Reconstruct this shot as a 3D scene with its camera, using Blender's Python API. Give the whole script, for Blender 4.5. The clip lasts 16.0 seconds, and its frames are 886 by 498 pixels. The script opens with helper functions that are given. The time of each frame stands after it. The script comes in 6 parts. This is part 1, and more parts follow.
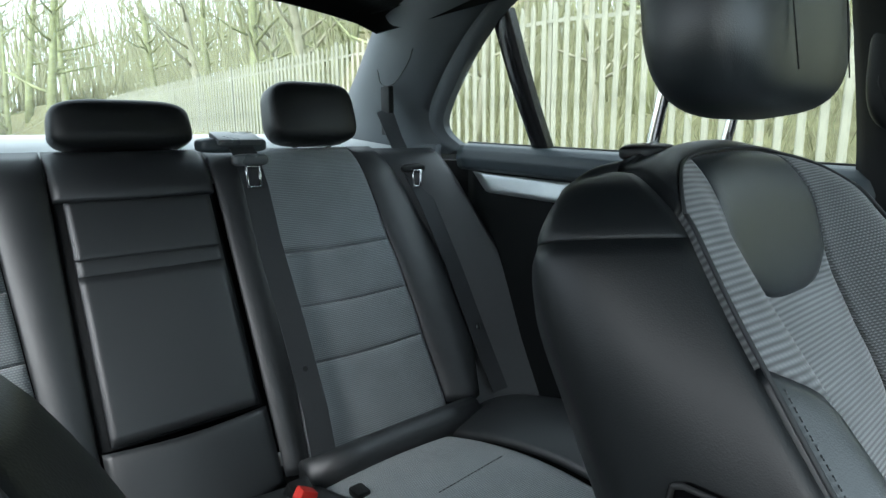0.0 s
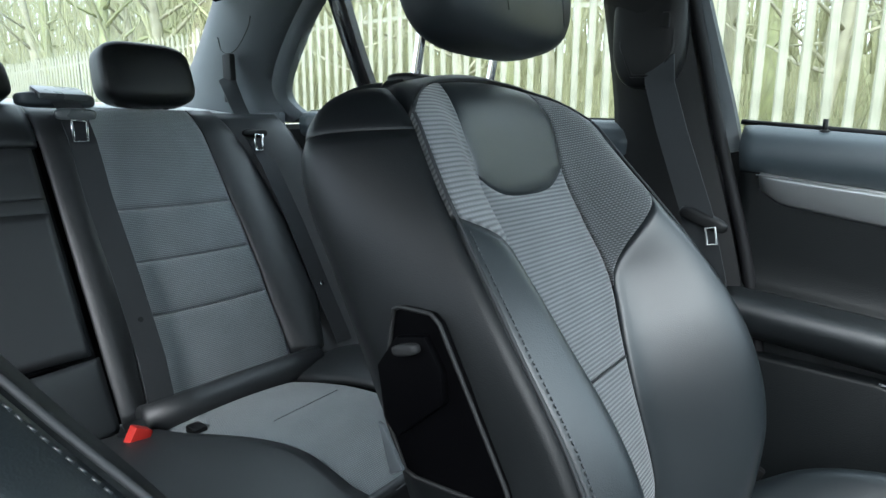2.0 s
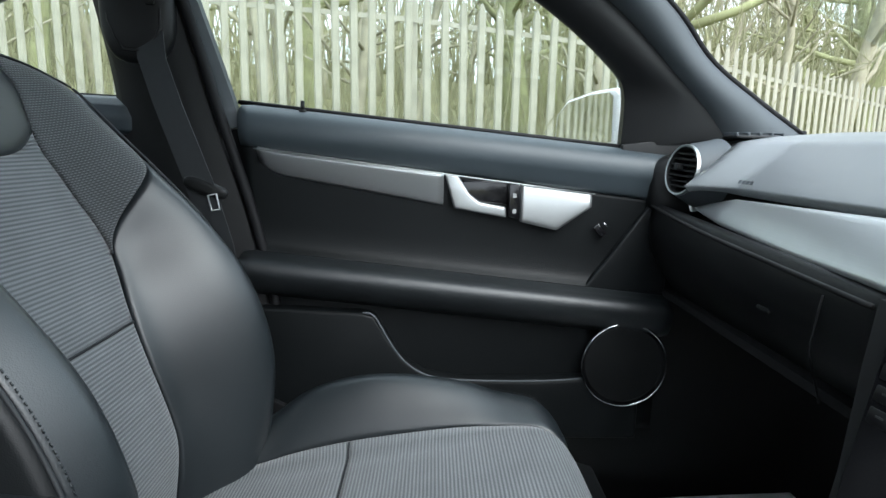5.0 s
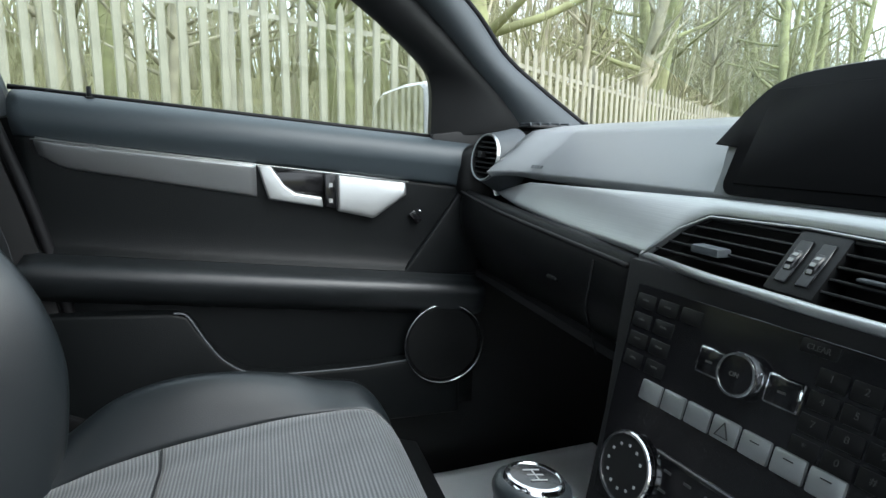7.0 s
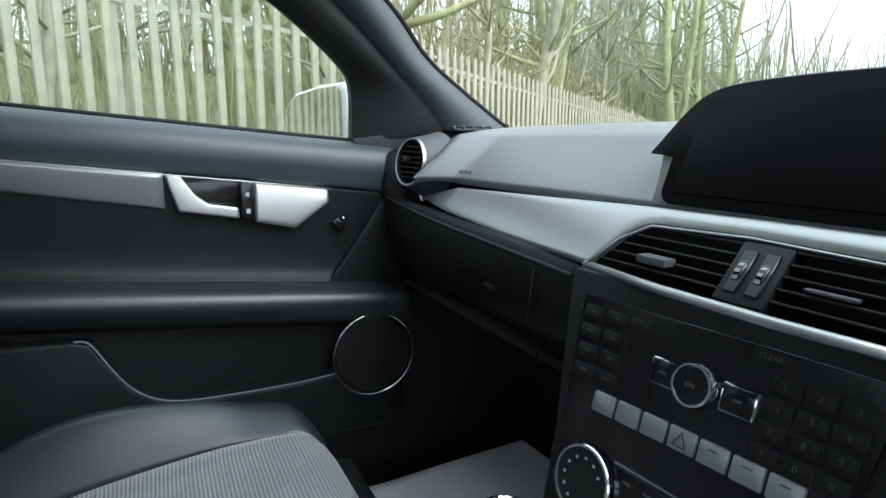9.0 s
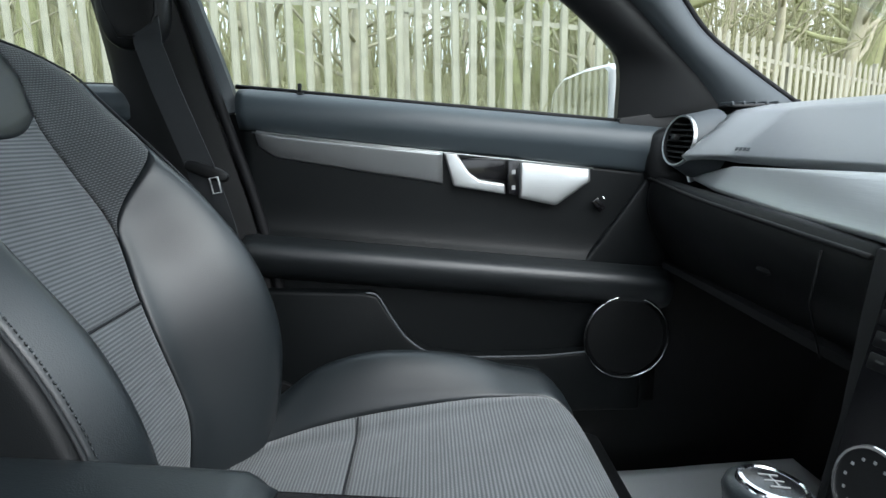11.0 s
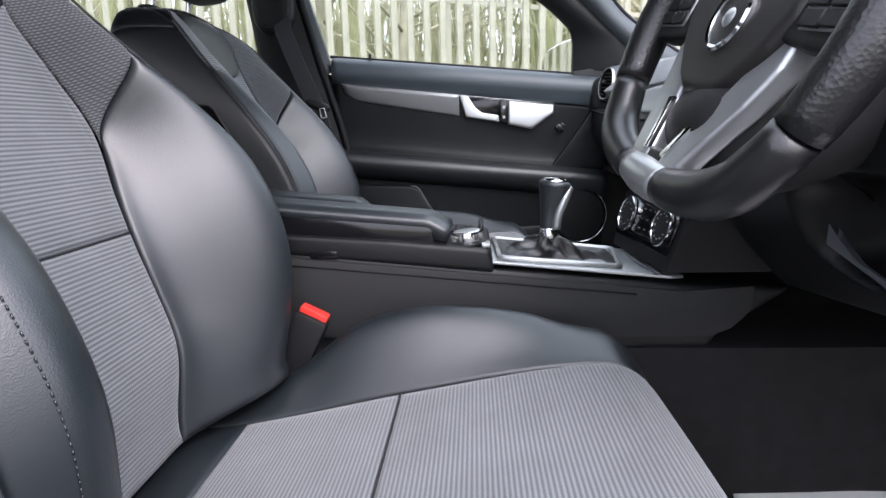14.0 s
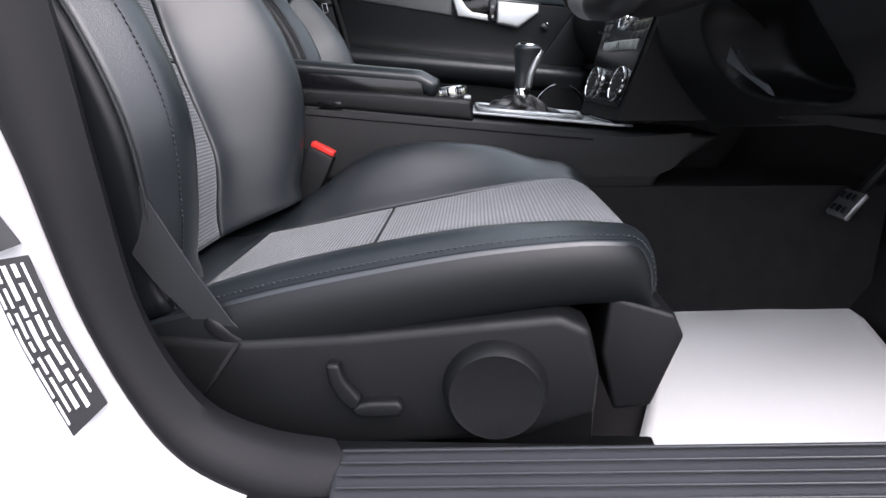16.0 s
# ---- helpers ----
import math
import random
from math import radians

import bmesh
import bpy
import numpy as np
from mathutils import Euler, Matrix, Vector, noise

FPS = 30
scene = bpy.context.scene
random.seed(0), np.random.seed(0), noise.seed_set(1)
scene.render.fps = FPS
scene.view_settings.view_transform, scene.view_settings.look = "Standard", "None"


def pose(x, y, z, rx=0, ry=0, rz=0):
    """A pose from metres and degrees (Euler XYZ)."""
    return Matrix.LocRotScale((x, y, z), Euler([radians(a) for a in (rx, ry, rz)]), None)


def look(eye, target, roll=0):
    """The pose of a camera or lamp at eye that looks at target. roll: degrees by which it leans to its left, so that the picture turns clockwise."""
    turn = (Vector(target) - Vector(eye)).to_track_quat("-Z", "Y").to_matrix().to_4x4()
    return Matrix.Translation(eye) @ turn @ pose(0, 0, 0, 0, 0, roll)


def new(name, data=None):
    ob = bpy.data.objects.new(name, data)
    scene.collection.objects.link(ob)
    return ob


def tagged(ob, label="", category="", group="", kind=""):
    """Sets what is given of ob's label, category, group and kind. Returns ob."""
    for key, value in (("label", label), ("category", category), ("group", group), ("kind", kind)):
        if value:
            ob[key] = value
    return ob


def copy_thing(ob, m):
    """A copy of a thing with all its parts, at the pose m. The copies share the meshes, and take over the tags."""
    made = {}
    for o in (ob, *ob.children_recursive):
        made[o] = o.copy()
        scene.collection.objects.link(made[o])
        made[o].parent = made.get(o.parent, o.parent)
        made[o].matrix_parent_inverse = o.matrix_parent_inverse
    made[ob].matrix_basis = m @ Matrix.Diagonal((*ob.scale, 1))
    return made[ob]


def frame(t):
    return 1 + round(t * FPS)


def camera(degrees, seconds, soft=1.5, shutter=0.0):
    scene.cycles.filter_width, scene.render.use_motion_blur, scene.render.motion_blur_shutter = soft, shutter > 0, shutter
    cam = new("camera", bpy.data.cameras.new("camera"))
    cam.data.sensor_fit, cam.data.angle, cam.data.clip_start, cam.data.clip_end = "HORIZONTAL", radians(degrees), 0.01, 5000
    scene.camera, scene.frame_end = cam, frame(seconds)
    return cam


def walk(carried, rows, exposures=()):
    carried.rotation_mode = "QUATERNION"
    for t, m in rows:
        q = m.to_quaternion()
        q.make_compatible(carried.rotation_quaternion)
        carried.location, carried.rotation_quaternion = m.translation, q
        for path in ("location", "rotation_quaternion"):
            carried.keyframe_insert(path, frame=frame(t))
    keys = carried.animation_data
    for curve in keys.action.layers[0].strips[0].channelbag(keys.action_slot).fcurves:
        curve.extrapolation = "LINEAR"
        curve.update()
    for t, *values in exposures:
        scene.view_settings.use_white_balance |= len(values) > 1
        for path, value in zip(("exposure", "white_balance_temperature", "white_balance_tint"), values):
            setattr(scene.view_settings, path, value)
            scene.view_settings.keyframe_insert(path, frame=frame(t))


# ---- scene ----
cam = camera(73.1, 16.0)
PATH = [
    (0, (-0.264, 0.64, 1.06), (1.01, 2.137, 0.694), -0.5),
    (0.5, (-0.284, 0.612, 1.047), (1.035, 2.069, 0.676), -0.4),
    (1, (-0.301, 0.591, 1.026), (1.078, 1.992, 0.656), -0.1),
    (1.5, (-0.309, 0.553, 1.013), (1.149, 1.872, 0.643), 0.2),
    (2, (-0.281, 0.496, 0.991), (1.266, 1.707, 0.615), 0.2),
    (2.5, (-0.27, 0.468, 0.994), (1.378, 1.539, 0.621), 0.4),
    (3, (-0.289, 0.455, 0.991), (1.496, 1.27, 0.606), 0.8),
    (3.5, (-0.291, 0.449, 0.976), (1.61, 0.948, 0.605), 0.7),
    (4, (-0.299, 0.424, 0.964), (1.649, 0.695, 0.6), 0.7),
    (6.3, (-0.326, 0.368, 0.939), (1.608, -0.003, 0.59), 0.8),
    (6.5, (-0.33, 0.369, 0.942), (1.591, -0.061, 0.586), 0.7),
    (7, (-0.331, 0.356, 0.936), (1.554, -0.213, 0.589), 0.7),
    (7.5, (-0.341, 0.354, 0.939), (1.497, -0.354, 0.591), 0.7),
    (8, (-0.34, 0.352, 0.937), (1.454, -0.461, 0.589), 0.6),
    (8.5, (-0.326, 0.359, 0.945), (1.443, -0.505, 0.591), 0.4),
    (9, (-0.294, 0.377, 0.951), (1.479, -0.476, 0.59), 0.1),
    (9.5, (-0.271, 0.388, 0.951), (1.561, -0.331, 0.588), 0.0),
    (10, (-0.257, 0.396, 0.939), (1.663, -0.028, 0.576), -0.3),
    (10.2, (-0.255, 0.402, 0.935), (1.688, 0.089, 0.577), -0.3),
    (12.3, (-0.578, 0.354, 0.889), (1.384, 0.416, 0.504), -1.1),
    (12.5, (-0.619, 0.35, 0.878), (1.344, 0.412, 0.501), -0.8),
    (13, (-0.719, 0.343, 0.866), (1.243, 0.407, 0.483), -0.7),
    (13.5, (-0.82, 0.333, 0.851), (1.138, 0.424, 0.454), -0.8),
    (14, (-0.939, 0.326, 0.819), (1.018, 0.437, 0.419), -1.5),
    (14.5, (-1.026, 0.315, 0.787), (0.927, 0.412, 0.363), -0.9),
    (15, (-1.094, 0.31, 0.751), (0.854, 0.414, 0.31), -1.2),
    (15.5, (-1.124, 0.305, 0.722), (0.813, 0.409, 0.236), -1.1),
    (16, (-1.141, 0.3, 0.697), (0.772, 0.406, 0.123), -1.0),
]
walk(cam, [(t, look(eye, target, roll)) for t, eye, target, roll in PATH], exposures=[(0, 1.52, 5850, 7), (1.5, 1.72, 5750, 7), (2.5, 1.72, 5800, 8), (3.5, 1.42, 5850, 8), (4, 1.33, 5850, 9), (6.5, 1.16, 5980, 10), (9, 1.08, 5980, 10), (10, 1.07, 5980, 10), (12.5, 1.31, 5900, 15), (13.5, 1.37, 6000, 20), (14.5, 1.40, 6080, 24), (15.5, 1.30, 6130, 23), (16, 1.10, 6150, 22)])

# ---- sky, sun ----
world = bpy.data.worlds.new("overcast_sky")
scene.world = world
world.use_nodes = True
wn = world.node_tree.nodes
wl = world.node_tree.links
sky = wn.new("ShaderNodeTexSky")
sky.sky_type, sky.sun_disc = "NISHITA", False
sky.sun_elevation, sky.sun_rotation = radians(43), radians(243)
sky.air_density, sky.dust_density, sky.ozone_density = 1.0, 6.0, 1.0
grey = wn.new("ShaderNodeMix")
grey.data_type = "RGBA"
grey.inputs[0].default_value = 0.8
grey.inputs[7].default_value = (9.0, 9.6, 9.8, 1)
wl.new(sky.outputs[0], grey.inputs[6])
wl.new(grey.outputs[2], wn["Background"].inputs[0])
wn["Background"].inputs[1].default_value = 0.15
sun = new("sun", bpy.data.lights.new("sun", "SUN"))
sun.data.energy, sun.data.angle, sun.data.color = 1.6, radians(45), (1.0, 0.96, 0.9)
sun.matrix_world = look((-5.3, -2.7, 5.5), (0, 0, 0))

# ---- materials ----


def material(name, color, rough=0.5, metal=0.0, vary=0.25, vscale=6.0, bump=0.0, bscale=400.0, grain="noise",
             coat=0.0, spec=0.5, sheen=0.0, tint=None):
    """A procedural surface: base colour with blotches, gloss that varies, and a fine relief."""
    m = bpy.data.materials.new(name)
    m.use_nodes = True
    n, l = m.node_tree.nodes, m.node_tree.links
    b = n["Principled BSDF"]
    co = n.new("ShaderNodeTexCoord")
    big = n.new("ShaderNodeTexNoise")
    big.inputs["Scale"].default_value, big.inputs["Detail"].default_value = vscale, 5.0
    l.new(co.outputs["Object"], big.inputs["Vector"])
    mix = n.new("ShaderNodeMix")
    mix.data_type = "RGBA"
    lo = [c * (1 - vary) for c in color]
    hi = [min(1, c * (1 + vary)) for c in (tint or color)]
    mix.inputs[6].default_value, mix.inputs[7].default_value = (*lo, 1), (*hi, 1)
    l.new(big.outputs["Fac"], mix.inputs[0])
    l.new(mix.outputs[2], b.inputs["Base Color"])
    rr = n.new("ShaderNodeMapRange")
    rr.inputs[3].default_value, rr.inputs[4].default_value = max(0.02, rough * 0.85), min(1, rough * 1.15)
    l.new(big.outputs["Fac"], rr.inputs[0])
    l.new(rr.outputs[0], b.inputs["Roughness"])
    b.inputs["Metallic"].default_value = metal
    b.inputs["Coat Weight"].default_value = coat
    b.inputs["Coat Roughness"].default_value = rough * 0.9 if rough > 0.3 else 0.03
    b.inputs["Specular IOR Level"].default_value = spec
    b.inputs["Sheen Weight"].default_value = sheen
    if bump:
        if grain == "leather":
            tx = n.new("ShaderNodeTexVoronoi")
            tx.inputs["Scale"].default_value = bscale
            out = tx.outputs["Distance"]
        elif grain == "brushed":
            mp = n.new("ShaderNodeMapping")
            mp.inputs["Scale"].default_value = (12, 12, 700)
            l.new(co.outputs["Object"], mp.inputs[0])
            tx = n.new("ShaderNodeTexNoise")
            tx.inputs["Scale"].default_value = 1.0
            l.new(mp.outputs[0], tx.inputs["Vector"])
            out = tx.outputs["Fac"]
        else:
            tx = n.new("ShaderNodeTexNoise")
            tx.inputs["Scale"].default_value, tx.inputs["Detail"].default_value = bscale, 3.0
            out = tx.outputs["Fac"]
        if grain != "brushed":
            l.new(co.outputs["Object"], tx.inputs["Vector"])
        bp = n.new("ShaderNodeBump")
        bp.inputs["Strength"].default_value, bp.inputs["Distance"].default_value = bump, 0.001
        l.new(out, bp.inputs["Height"])
        l.new(bp.outputs[0], b.inputs["Normal"])
    return m


def woven(name, color, across, along, depth, contrast=0.4, floor=0.55, staggered=False):
    """Upholstery cloth in metres of its own sheet: ribs every `along` up the sheet, knots every `across` along them."""
    m = bpy.data.materials.new(name)
    m.use_nodes = True
    n, l = m.node_tree.nodes, m.node_tree.links
    b = n["Principled BSDF"]
    uv = n.new("ShaderNodeTexCoord")
    sep = n.new("ShaderNodeSeparateXYZ")
    l.new(uv.outputs["UV"], sep.inputs[0])

    def wave(src, period, shift=None):
        k = n.new("ShaderNodeMath")
        k.operation = "MULTIPLY"
        k.inputs[1].default_value = 2 * math.pi / period
        l.new(src, k.inputs[0])
        src = k.outputs[0]
        if shift:
            a = n.new("ShaderNodeMath")
            l.new(src, a.inputs[0])
            l.new(shift, a.inputs[1])
            src = a.outputs[0]
        s = n.new("ShaderNodeMath")
        s.operation = "SINE"
        l.new(src, s.inputs[0])
        r = n.new("ShaderNodeMapRange")
        r.inputs[1].default_value, r.inputs[2].default_value = -1, 1
        l.new(s.outputs[0], r.inputs[0])
        return r.outputs[0]

    rib = wave(sep.outputs[1], along)
    offset = None
    if staggered:
        # every other row of knots set over by half a knot
        row = n.new("ShaderNodeMath")
        row.operation = "DIVIDE"
        row.inputs[1].default_value = along
        l.new(sep.outputs[1], row.inputs[0])
        whole = n.new("ShaderNodeMath")
        whole.operation = "FLOOR"
        l.new(row.outputs[0], whole.inputs[0])
        half_turn = n.new("ShaderNodeMath")
        half_turn.operation = "MULTIPLY"
        half_turn.inputs[1].default_value = math.pi
        l.new(whole.outputs[0], half_turn.inputs[0])
        offset = half_turn.outputs[0]
    knot = wave(sep.outputs[0], across, offset)
    mul = n.new("ShaderNodeMath")
    mul.operation = "MULTIPLY"
    l.new(rib, mul.inputs[0])
    soft = n.new("ShaderNodeMapRange")
    soft.inputs[3].default_value = floor
    l.new(knot, soft.inputs[0])
    l.new(soft.outputs[0], mul.inputs[1])
    big = n.new("ShaderNodeTexNoise")
    big.inputs["Scale"].default_value, big.inputs["Detail"].default_value = 14.0, 6.0
    l.new(uv.outputs["Object"], big.inputs["Vector"])
    mix = n.new("ShaderNodeMix")
    mix.data_type = "RGBA"
    mix.inputs[6].default_value = (*[c * (1 - contrast) for c in color], 1)
    mix.inputs[7].default_value = (*[c * (1 + contrast) for c in color], 1)
    l.new(mul.outputs[0], mix.inputs[0])
    wear = n.new("ShaderNodeMix")
    wear.data_type, wear.blend_type = "RGBA", "MULTIPLY"
    wear.inputs[0].default_value = 0.35
    l.new(mix.outputs[2], wear.inputs[6])
    l.new(big.outputs["Fac"], wear.inputs[7])
    l.new(wear.outputs[2], b.inputs["Base Color"])
    b.inputs["Roughness"].default_value = 0.85
    b.inputs["Sheen Weight"].default_value = 0.25
    b.inputs["Specular IOR Level"].default_value = 0.25
    bp = n.new("ShaderNodeBump")
    bp.inputs["Strength"].default_value, bp.inputs["Distance"].default_value = 0.8, depth
    l.new(mul.outputs[0], bp.inputs["Height"])
    l.new(bp.outputs[0], b.inputs["Normal"])
    return m


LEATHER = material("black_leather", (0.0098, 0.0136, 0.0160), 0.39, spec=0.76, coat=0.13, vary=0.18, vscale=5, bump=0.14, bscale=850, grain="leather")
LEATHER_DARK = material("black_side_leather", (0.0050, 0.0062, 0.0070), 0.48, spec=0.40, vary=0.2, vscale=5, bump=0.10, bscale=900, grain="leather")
DOOR_VINYL = material("black_door_vinyl", (0.0044, 0.0056, 0.0062), 0.47, spec=0.24, vary=0.2, vscale=5, bump=0.25, bscale=750, grain="leather")
REAR_LEATHER = material("rear_leather", (0.0160, 0.0185, 0.0205), 0.47, spec=0.80, vary=0.16, vscale=5, bump=0.14, bscale=850, grain="leather")
ARMREST = material("door_armrest_leather", (0.0100, 0.0124, 0.0138), 0.42, spec=0.75, vary=0.2, vscale=5, bump=0.2, bscale=800, grain="leather")
CLOTH = woven("ribbed_cloth", (0.166, 0.177, 0.184), 0.0030, 0.0046, 0.0009, 0.40, 0.8)
CLOTH_SIDE = woven("mesh_cloth", (0.112, 0.119, 0.124), 0.0036, 0.0029, 0.0008, 0.60, 0.30, True)
CLOTH_REAR = woven("rear_cloth", (0.250, 0.275, 0.288), 0.0040, 0.0036, 0.0008, 0.36, 0.4, True)
PLASTIC = material("black_plastic", (0.0065, 0.007, 0.0075), 0.46, spec=0.30, vary=0.2, vscale=8, bump=0.25, bscale=900)
PLASTIC_DULL = material("dull_black_plastic", (0.0105, 0.0107, 0.0112), 0.66, spec=0.25, vary=0.2, vscale=8, bump=0.25, bscale=900)
CONSOLE_SIDE = material("console_side_plastic", (0.017, 0.0175, 0.018), 0.62, spec=0.3, vary=0.2, vscale=7, bump=0.3, bscale=900)
# charcoal dash plastic, its base colour lightened to carry the sky's reflection
PLASTIC_SKYLIT = material("skylit_dash_plastic", (0.150, 0.160, 0.167), 0.37, spec=0.8, vary=0.15, vscale=4, bump=0.22, bscale=1100, grain="leather")
PLASTIC_DOOR = material("door_top_plastic", (0.040, 0.052, 0.060), 0.44, vary=0.15, vscale=4, bump=0.18, bscale=1100, grain="leather")
PLASTIC_GREY = material("grey_pillar_plastic", (0.065, 0.075, 0.083), 0.60, vary=0.12, vscale=5, bump=0.3, bscale=800)
GLOSS = material("piano_black", (0.006, 0.006, 0.007), 0.16, vary=0.2, vscale=10)
SCREEN = material("dark_screen", (0.0016, 0.0016, 0.0020), 0.45, spec=0.04, vary=0.1, vscale=10)
SILVER = material("satin_aluminium", (0.440, 0.458, 0.460), 0.36, metal=0.82, vary=0.08, vscale=7, bump=0.12, bscale=300, grain="brushed")
CHROME = material("chrome", (0.75, 0.76, 0.77), 0.10, metal=1.0, vary=0.05)
RUBBER = material("rubber_seal", (0.0085, 0.0085, 0.0095), 0.58, spec=0.22, vary=0.25, vscale=12, bump=0.2, bscale=500)
CARPET = material("black_carpet", (0.020, 0.0195, 0.020), 0.95, vary=0.4, vscale=30, bump=1.0, bscale=900, spec=0.1)
HEADLINER = material("black_headliner", (0.007, 0.0075, 0.008), 0.95, vary=0.2, bump=0.4, bscale=800, spec=0.1)
BELT = material("belt_webbing", (0.026, 0.029, 0.032), 0.75, vary=0.2, vscale=20, bump=0.6, bscale=1100)
PAPER = material("white_paper", (0.92, 0.92, 0.91), 0.7, vary=0.06, vscale=4, bump=0.3, bscale=14)
PAINT = material("white_car_paint", (0.80, 0.80, 0.80), 0.28, vary=0.02, coat=0.6)
RED = material("red_button", (0.62, 0.035, 0.025), 0.35, vary=0.1, vscale=40)
STITCH = material("thread", (0.018, 0.020, 0.022), 0.7, vary=0.3, vscale=80)
PRINT = material("grey_print", (0.30, 0.31, 0.31), 0.5, vary=0.1)
PRINT_DARK = material("dark_print", (0.02, 0.02, 0.02), 0.5, vary=0.1)
STICKER = material("black_sticker", (0.03, 0.03, 0.032), 0.35, vary=0.1)
KEY_PRINT = material("faint_key_print", (0.05, 0.05, 0.05), 0.5, vary=0.1)
ASPHALT = material("grey_lane_asphalt", (0.09, 0.09, 0.088), 0.9, vary=0.3, vscale=2, bump=0.8, bscale=120, spec=0.2)
KEY_BLACK = material("black_keys", (0.0055, 0.0055, 0.006), 0.38, spec=0.32, vary=0.2, vscale=20)
MIRROR = material("mirror_glass", (0.85, 0.87, 0.86), 0.03, metal=1.0, vary=0.02)
GALV = material("weathered_galvanised_steel", (0.245, 0.245, 0.185), 0.65, metal=0.15, vary=0.3, vscale=3, bump=0.3, bscale=60, tint=(0.34, 0.335, 0.26))
BARK = material("mossy_bark", (0.20, 0.185, 0.115), 0.9, vary=0.45, vscale=5, bump=1.0, bscale=40, tint=(0.31, 0.34, 0.17), spec=0.2)
BARK_PALE = material("pale_bark", (0.30, 0.275, 0.21), 0.9, vary=0.4, vscale=6, bump=1.0, bscale=40, tint=(0.36, 0.35, 0.25), spec=0.2)
TWIG = material("bare_twigs", (0.235, 0.215, 0.14), 0.9, vary=0.4, vscale=3, spec=0.2, tint=(0.32, 0.33, 0.19))
EARTH = material("leaf_litter", (0.13, 0.105, 0.07), 0.95, vary=0.5, vscale=1.4, bump=1.0, bscale=25, tint=(0.20, 0.20, 0.10), spec=0.1)


def clear_glass(name):
    m = bpy.data.materials.new(name)
    m.use_nodes = True
    n, l = m.node_tree.nodes, m.node_tree.links
    n.remove(n["Principled BSDF"])
    tr, gl, mx = (n.new("ShaderNode" + k) for k in ("BsdfTransparent", "BsdfGlossy", "MixShader"))
    tr.inputs[0].default_value = (0.93, 0.96, 0.95, 1)
    gl.inputs["Roughness"].default_value = 0.02
    mx.inputs[0].default_value = 0.05
    l.new(tr.outputs[0], mx.inputs[1])
    l.new(gl.outputs[0], mx.inputs[2])
    l.new(mx.outputs[0], n["Material Output"].inputs[0])
    return m


WHEEL_LEATHER = material("wheel_leather", (0.0085, 0.0088, 0.0092), 0.34, spec=0.6, vary=0.2, vscale=8, bump=0.10, bscale=900, grain="leather")
PERFORATED = material("perforated_leather", (0.0085, 0.0088, 0.0092), 0.36, spec=0.6, vary=0.25, vscale=8, bump=0.32, bscale=330, grain="leather")
HUB = material("hub_vinyl", (0.013, 0.012, 0.0115), 0.45, spec=0.4, vary=0.2, vscale=6, bump=0.2, bscale=900, grain="leather")
OUTLET = material("glossy_grey_plastic", (0.09, 0.10, 0.105), 0.28, spec=0.6, vary=0.1, vscale=8)
FELT = material("grey_felt", (0.42, 0.435, 0.44), 0.9, vary=0.15, vscale=9, bump=0.6, bscale=900, spec=0.2)
SILL = material("sill_plastic", (0.036, 0.038, 0.042), 0.42, spec=0.5, vary=0.25, vscale=6, bump=0.2, bscale=700)
GLASS = clear_glass("window_glass")

# ---- builders ----
ORIGIN = {}


def thing(name, at, label, category, group="", kind="", local=False):
    """An Empty at the base of a thing. Its parts are given in world metres, or in its own with local."""
    e = new(name)
    e.location, e.empty_display_size = at, 0.05
    ORIGIN[e] = Vector((0, 0, 0)) if local else Vector(at)
    return tagged(e, label, category, group, kind)


def part(name, data, mat, parent=None, label="", smooth=True, uvs=None):
    """One mesh object under a thing or a part; data: a bmesh, or (verts, faces)."""
    me = bpy.data.meshes.new(name)
    if isinstance(data, tuple):
        me.from_pydata([tuple(v) for v in data[0]], [], data[1])
    else:
        bmesh.ops.recalc_face_normals(data, faces=data.faces)
        data.to_mesh(me)
        data.free()
    if mat:
        me.materials.append(mat)
    if uvs is not None:
        layer = me.uv_layers.new(name="sheet")
        idx = np.empty(len(me.loops), dtype=np.int32)
        me.loops.foreach_get("vertex_index", idx)
        layer.data.foreach_set("uv", np.asarray(uvs, dtype=np.float32)[idx].ravel())
    me.polygons.foreach_set("use_smooth", [smooth] * len(me.polygons))
    me.update()
    ob = new(name, me)
    if parent is not None:
        ob.parent = parent
        ob.matrix_parent_inverse = Matrix.Translation(-ORIGIN.get(parent, Vector((0, 0, 0))))
    if label:
        ob["label"] = label
    return ob


def sharp(ob, degrees=35):
    """Keeps edges that turn by more than so many degrees crisp."""
    bm = bmesh.new()
    bm.from_mesh(ob.data)
    for e in bm.edges:
        if len(e.link_faces) == 2 and e.calc_face_angle(0) > radians(degrees):
            e.smooth = False
    bm.to_mesh(ob.data)
    bm.free()
    return ob


def lerp(a, b, k):
    return a + (b - a) * k


def ramp(x, a, b):
    k = min(1, max(0, (x - a) / (b - a)))
    return k * k * (3 - 2 * k)


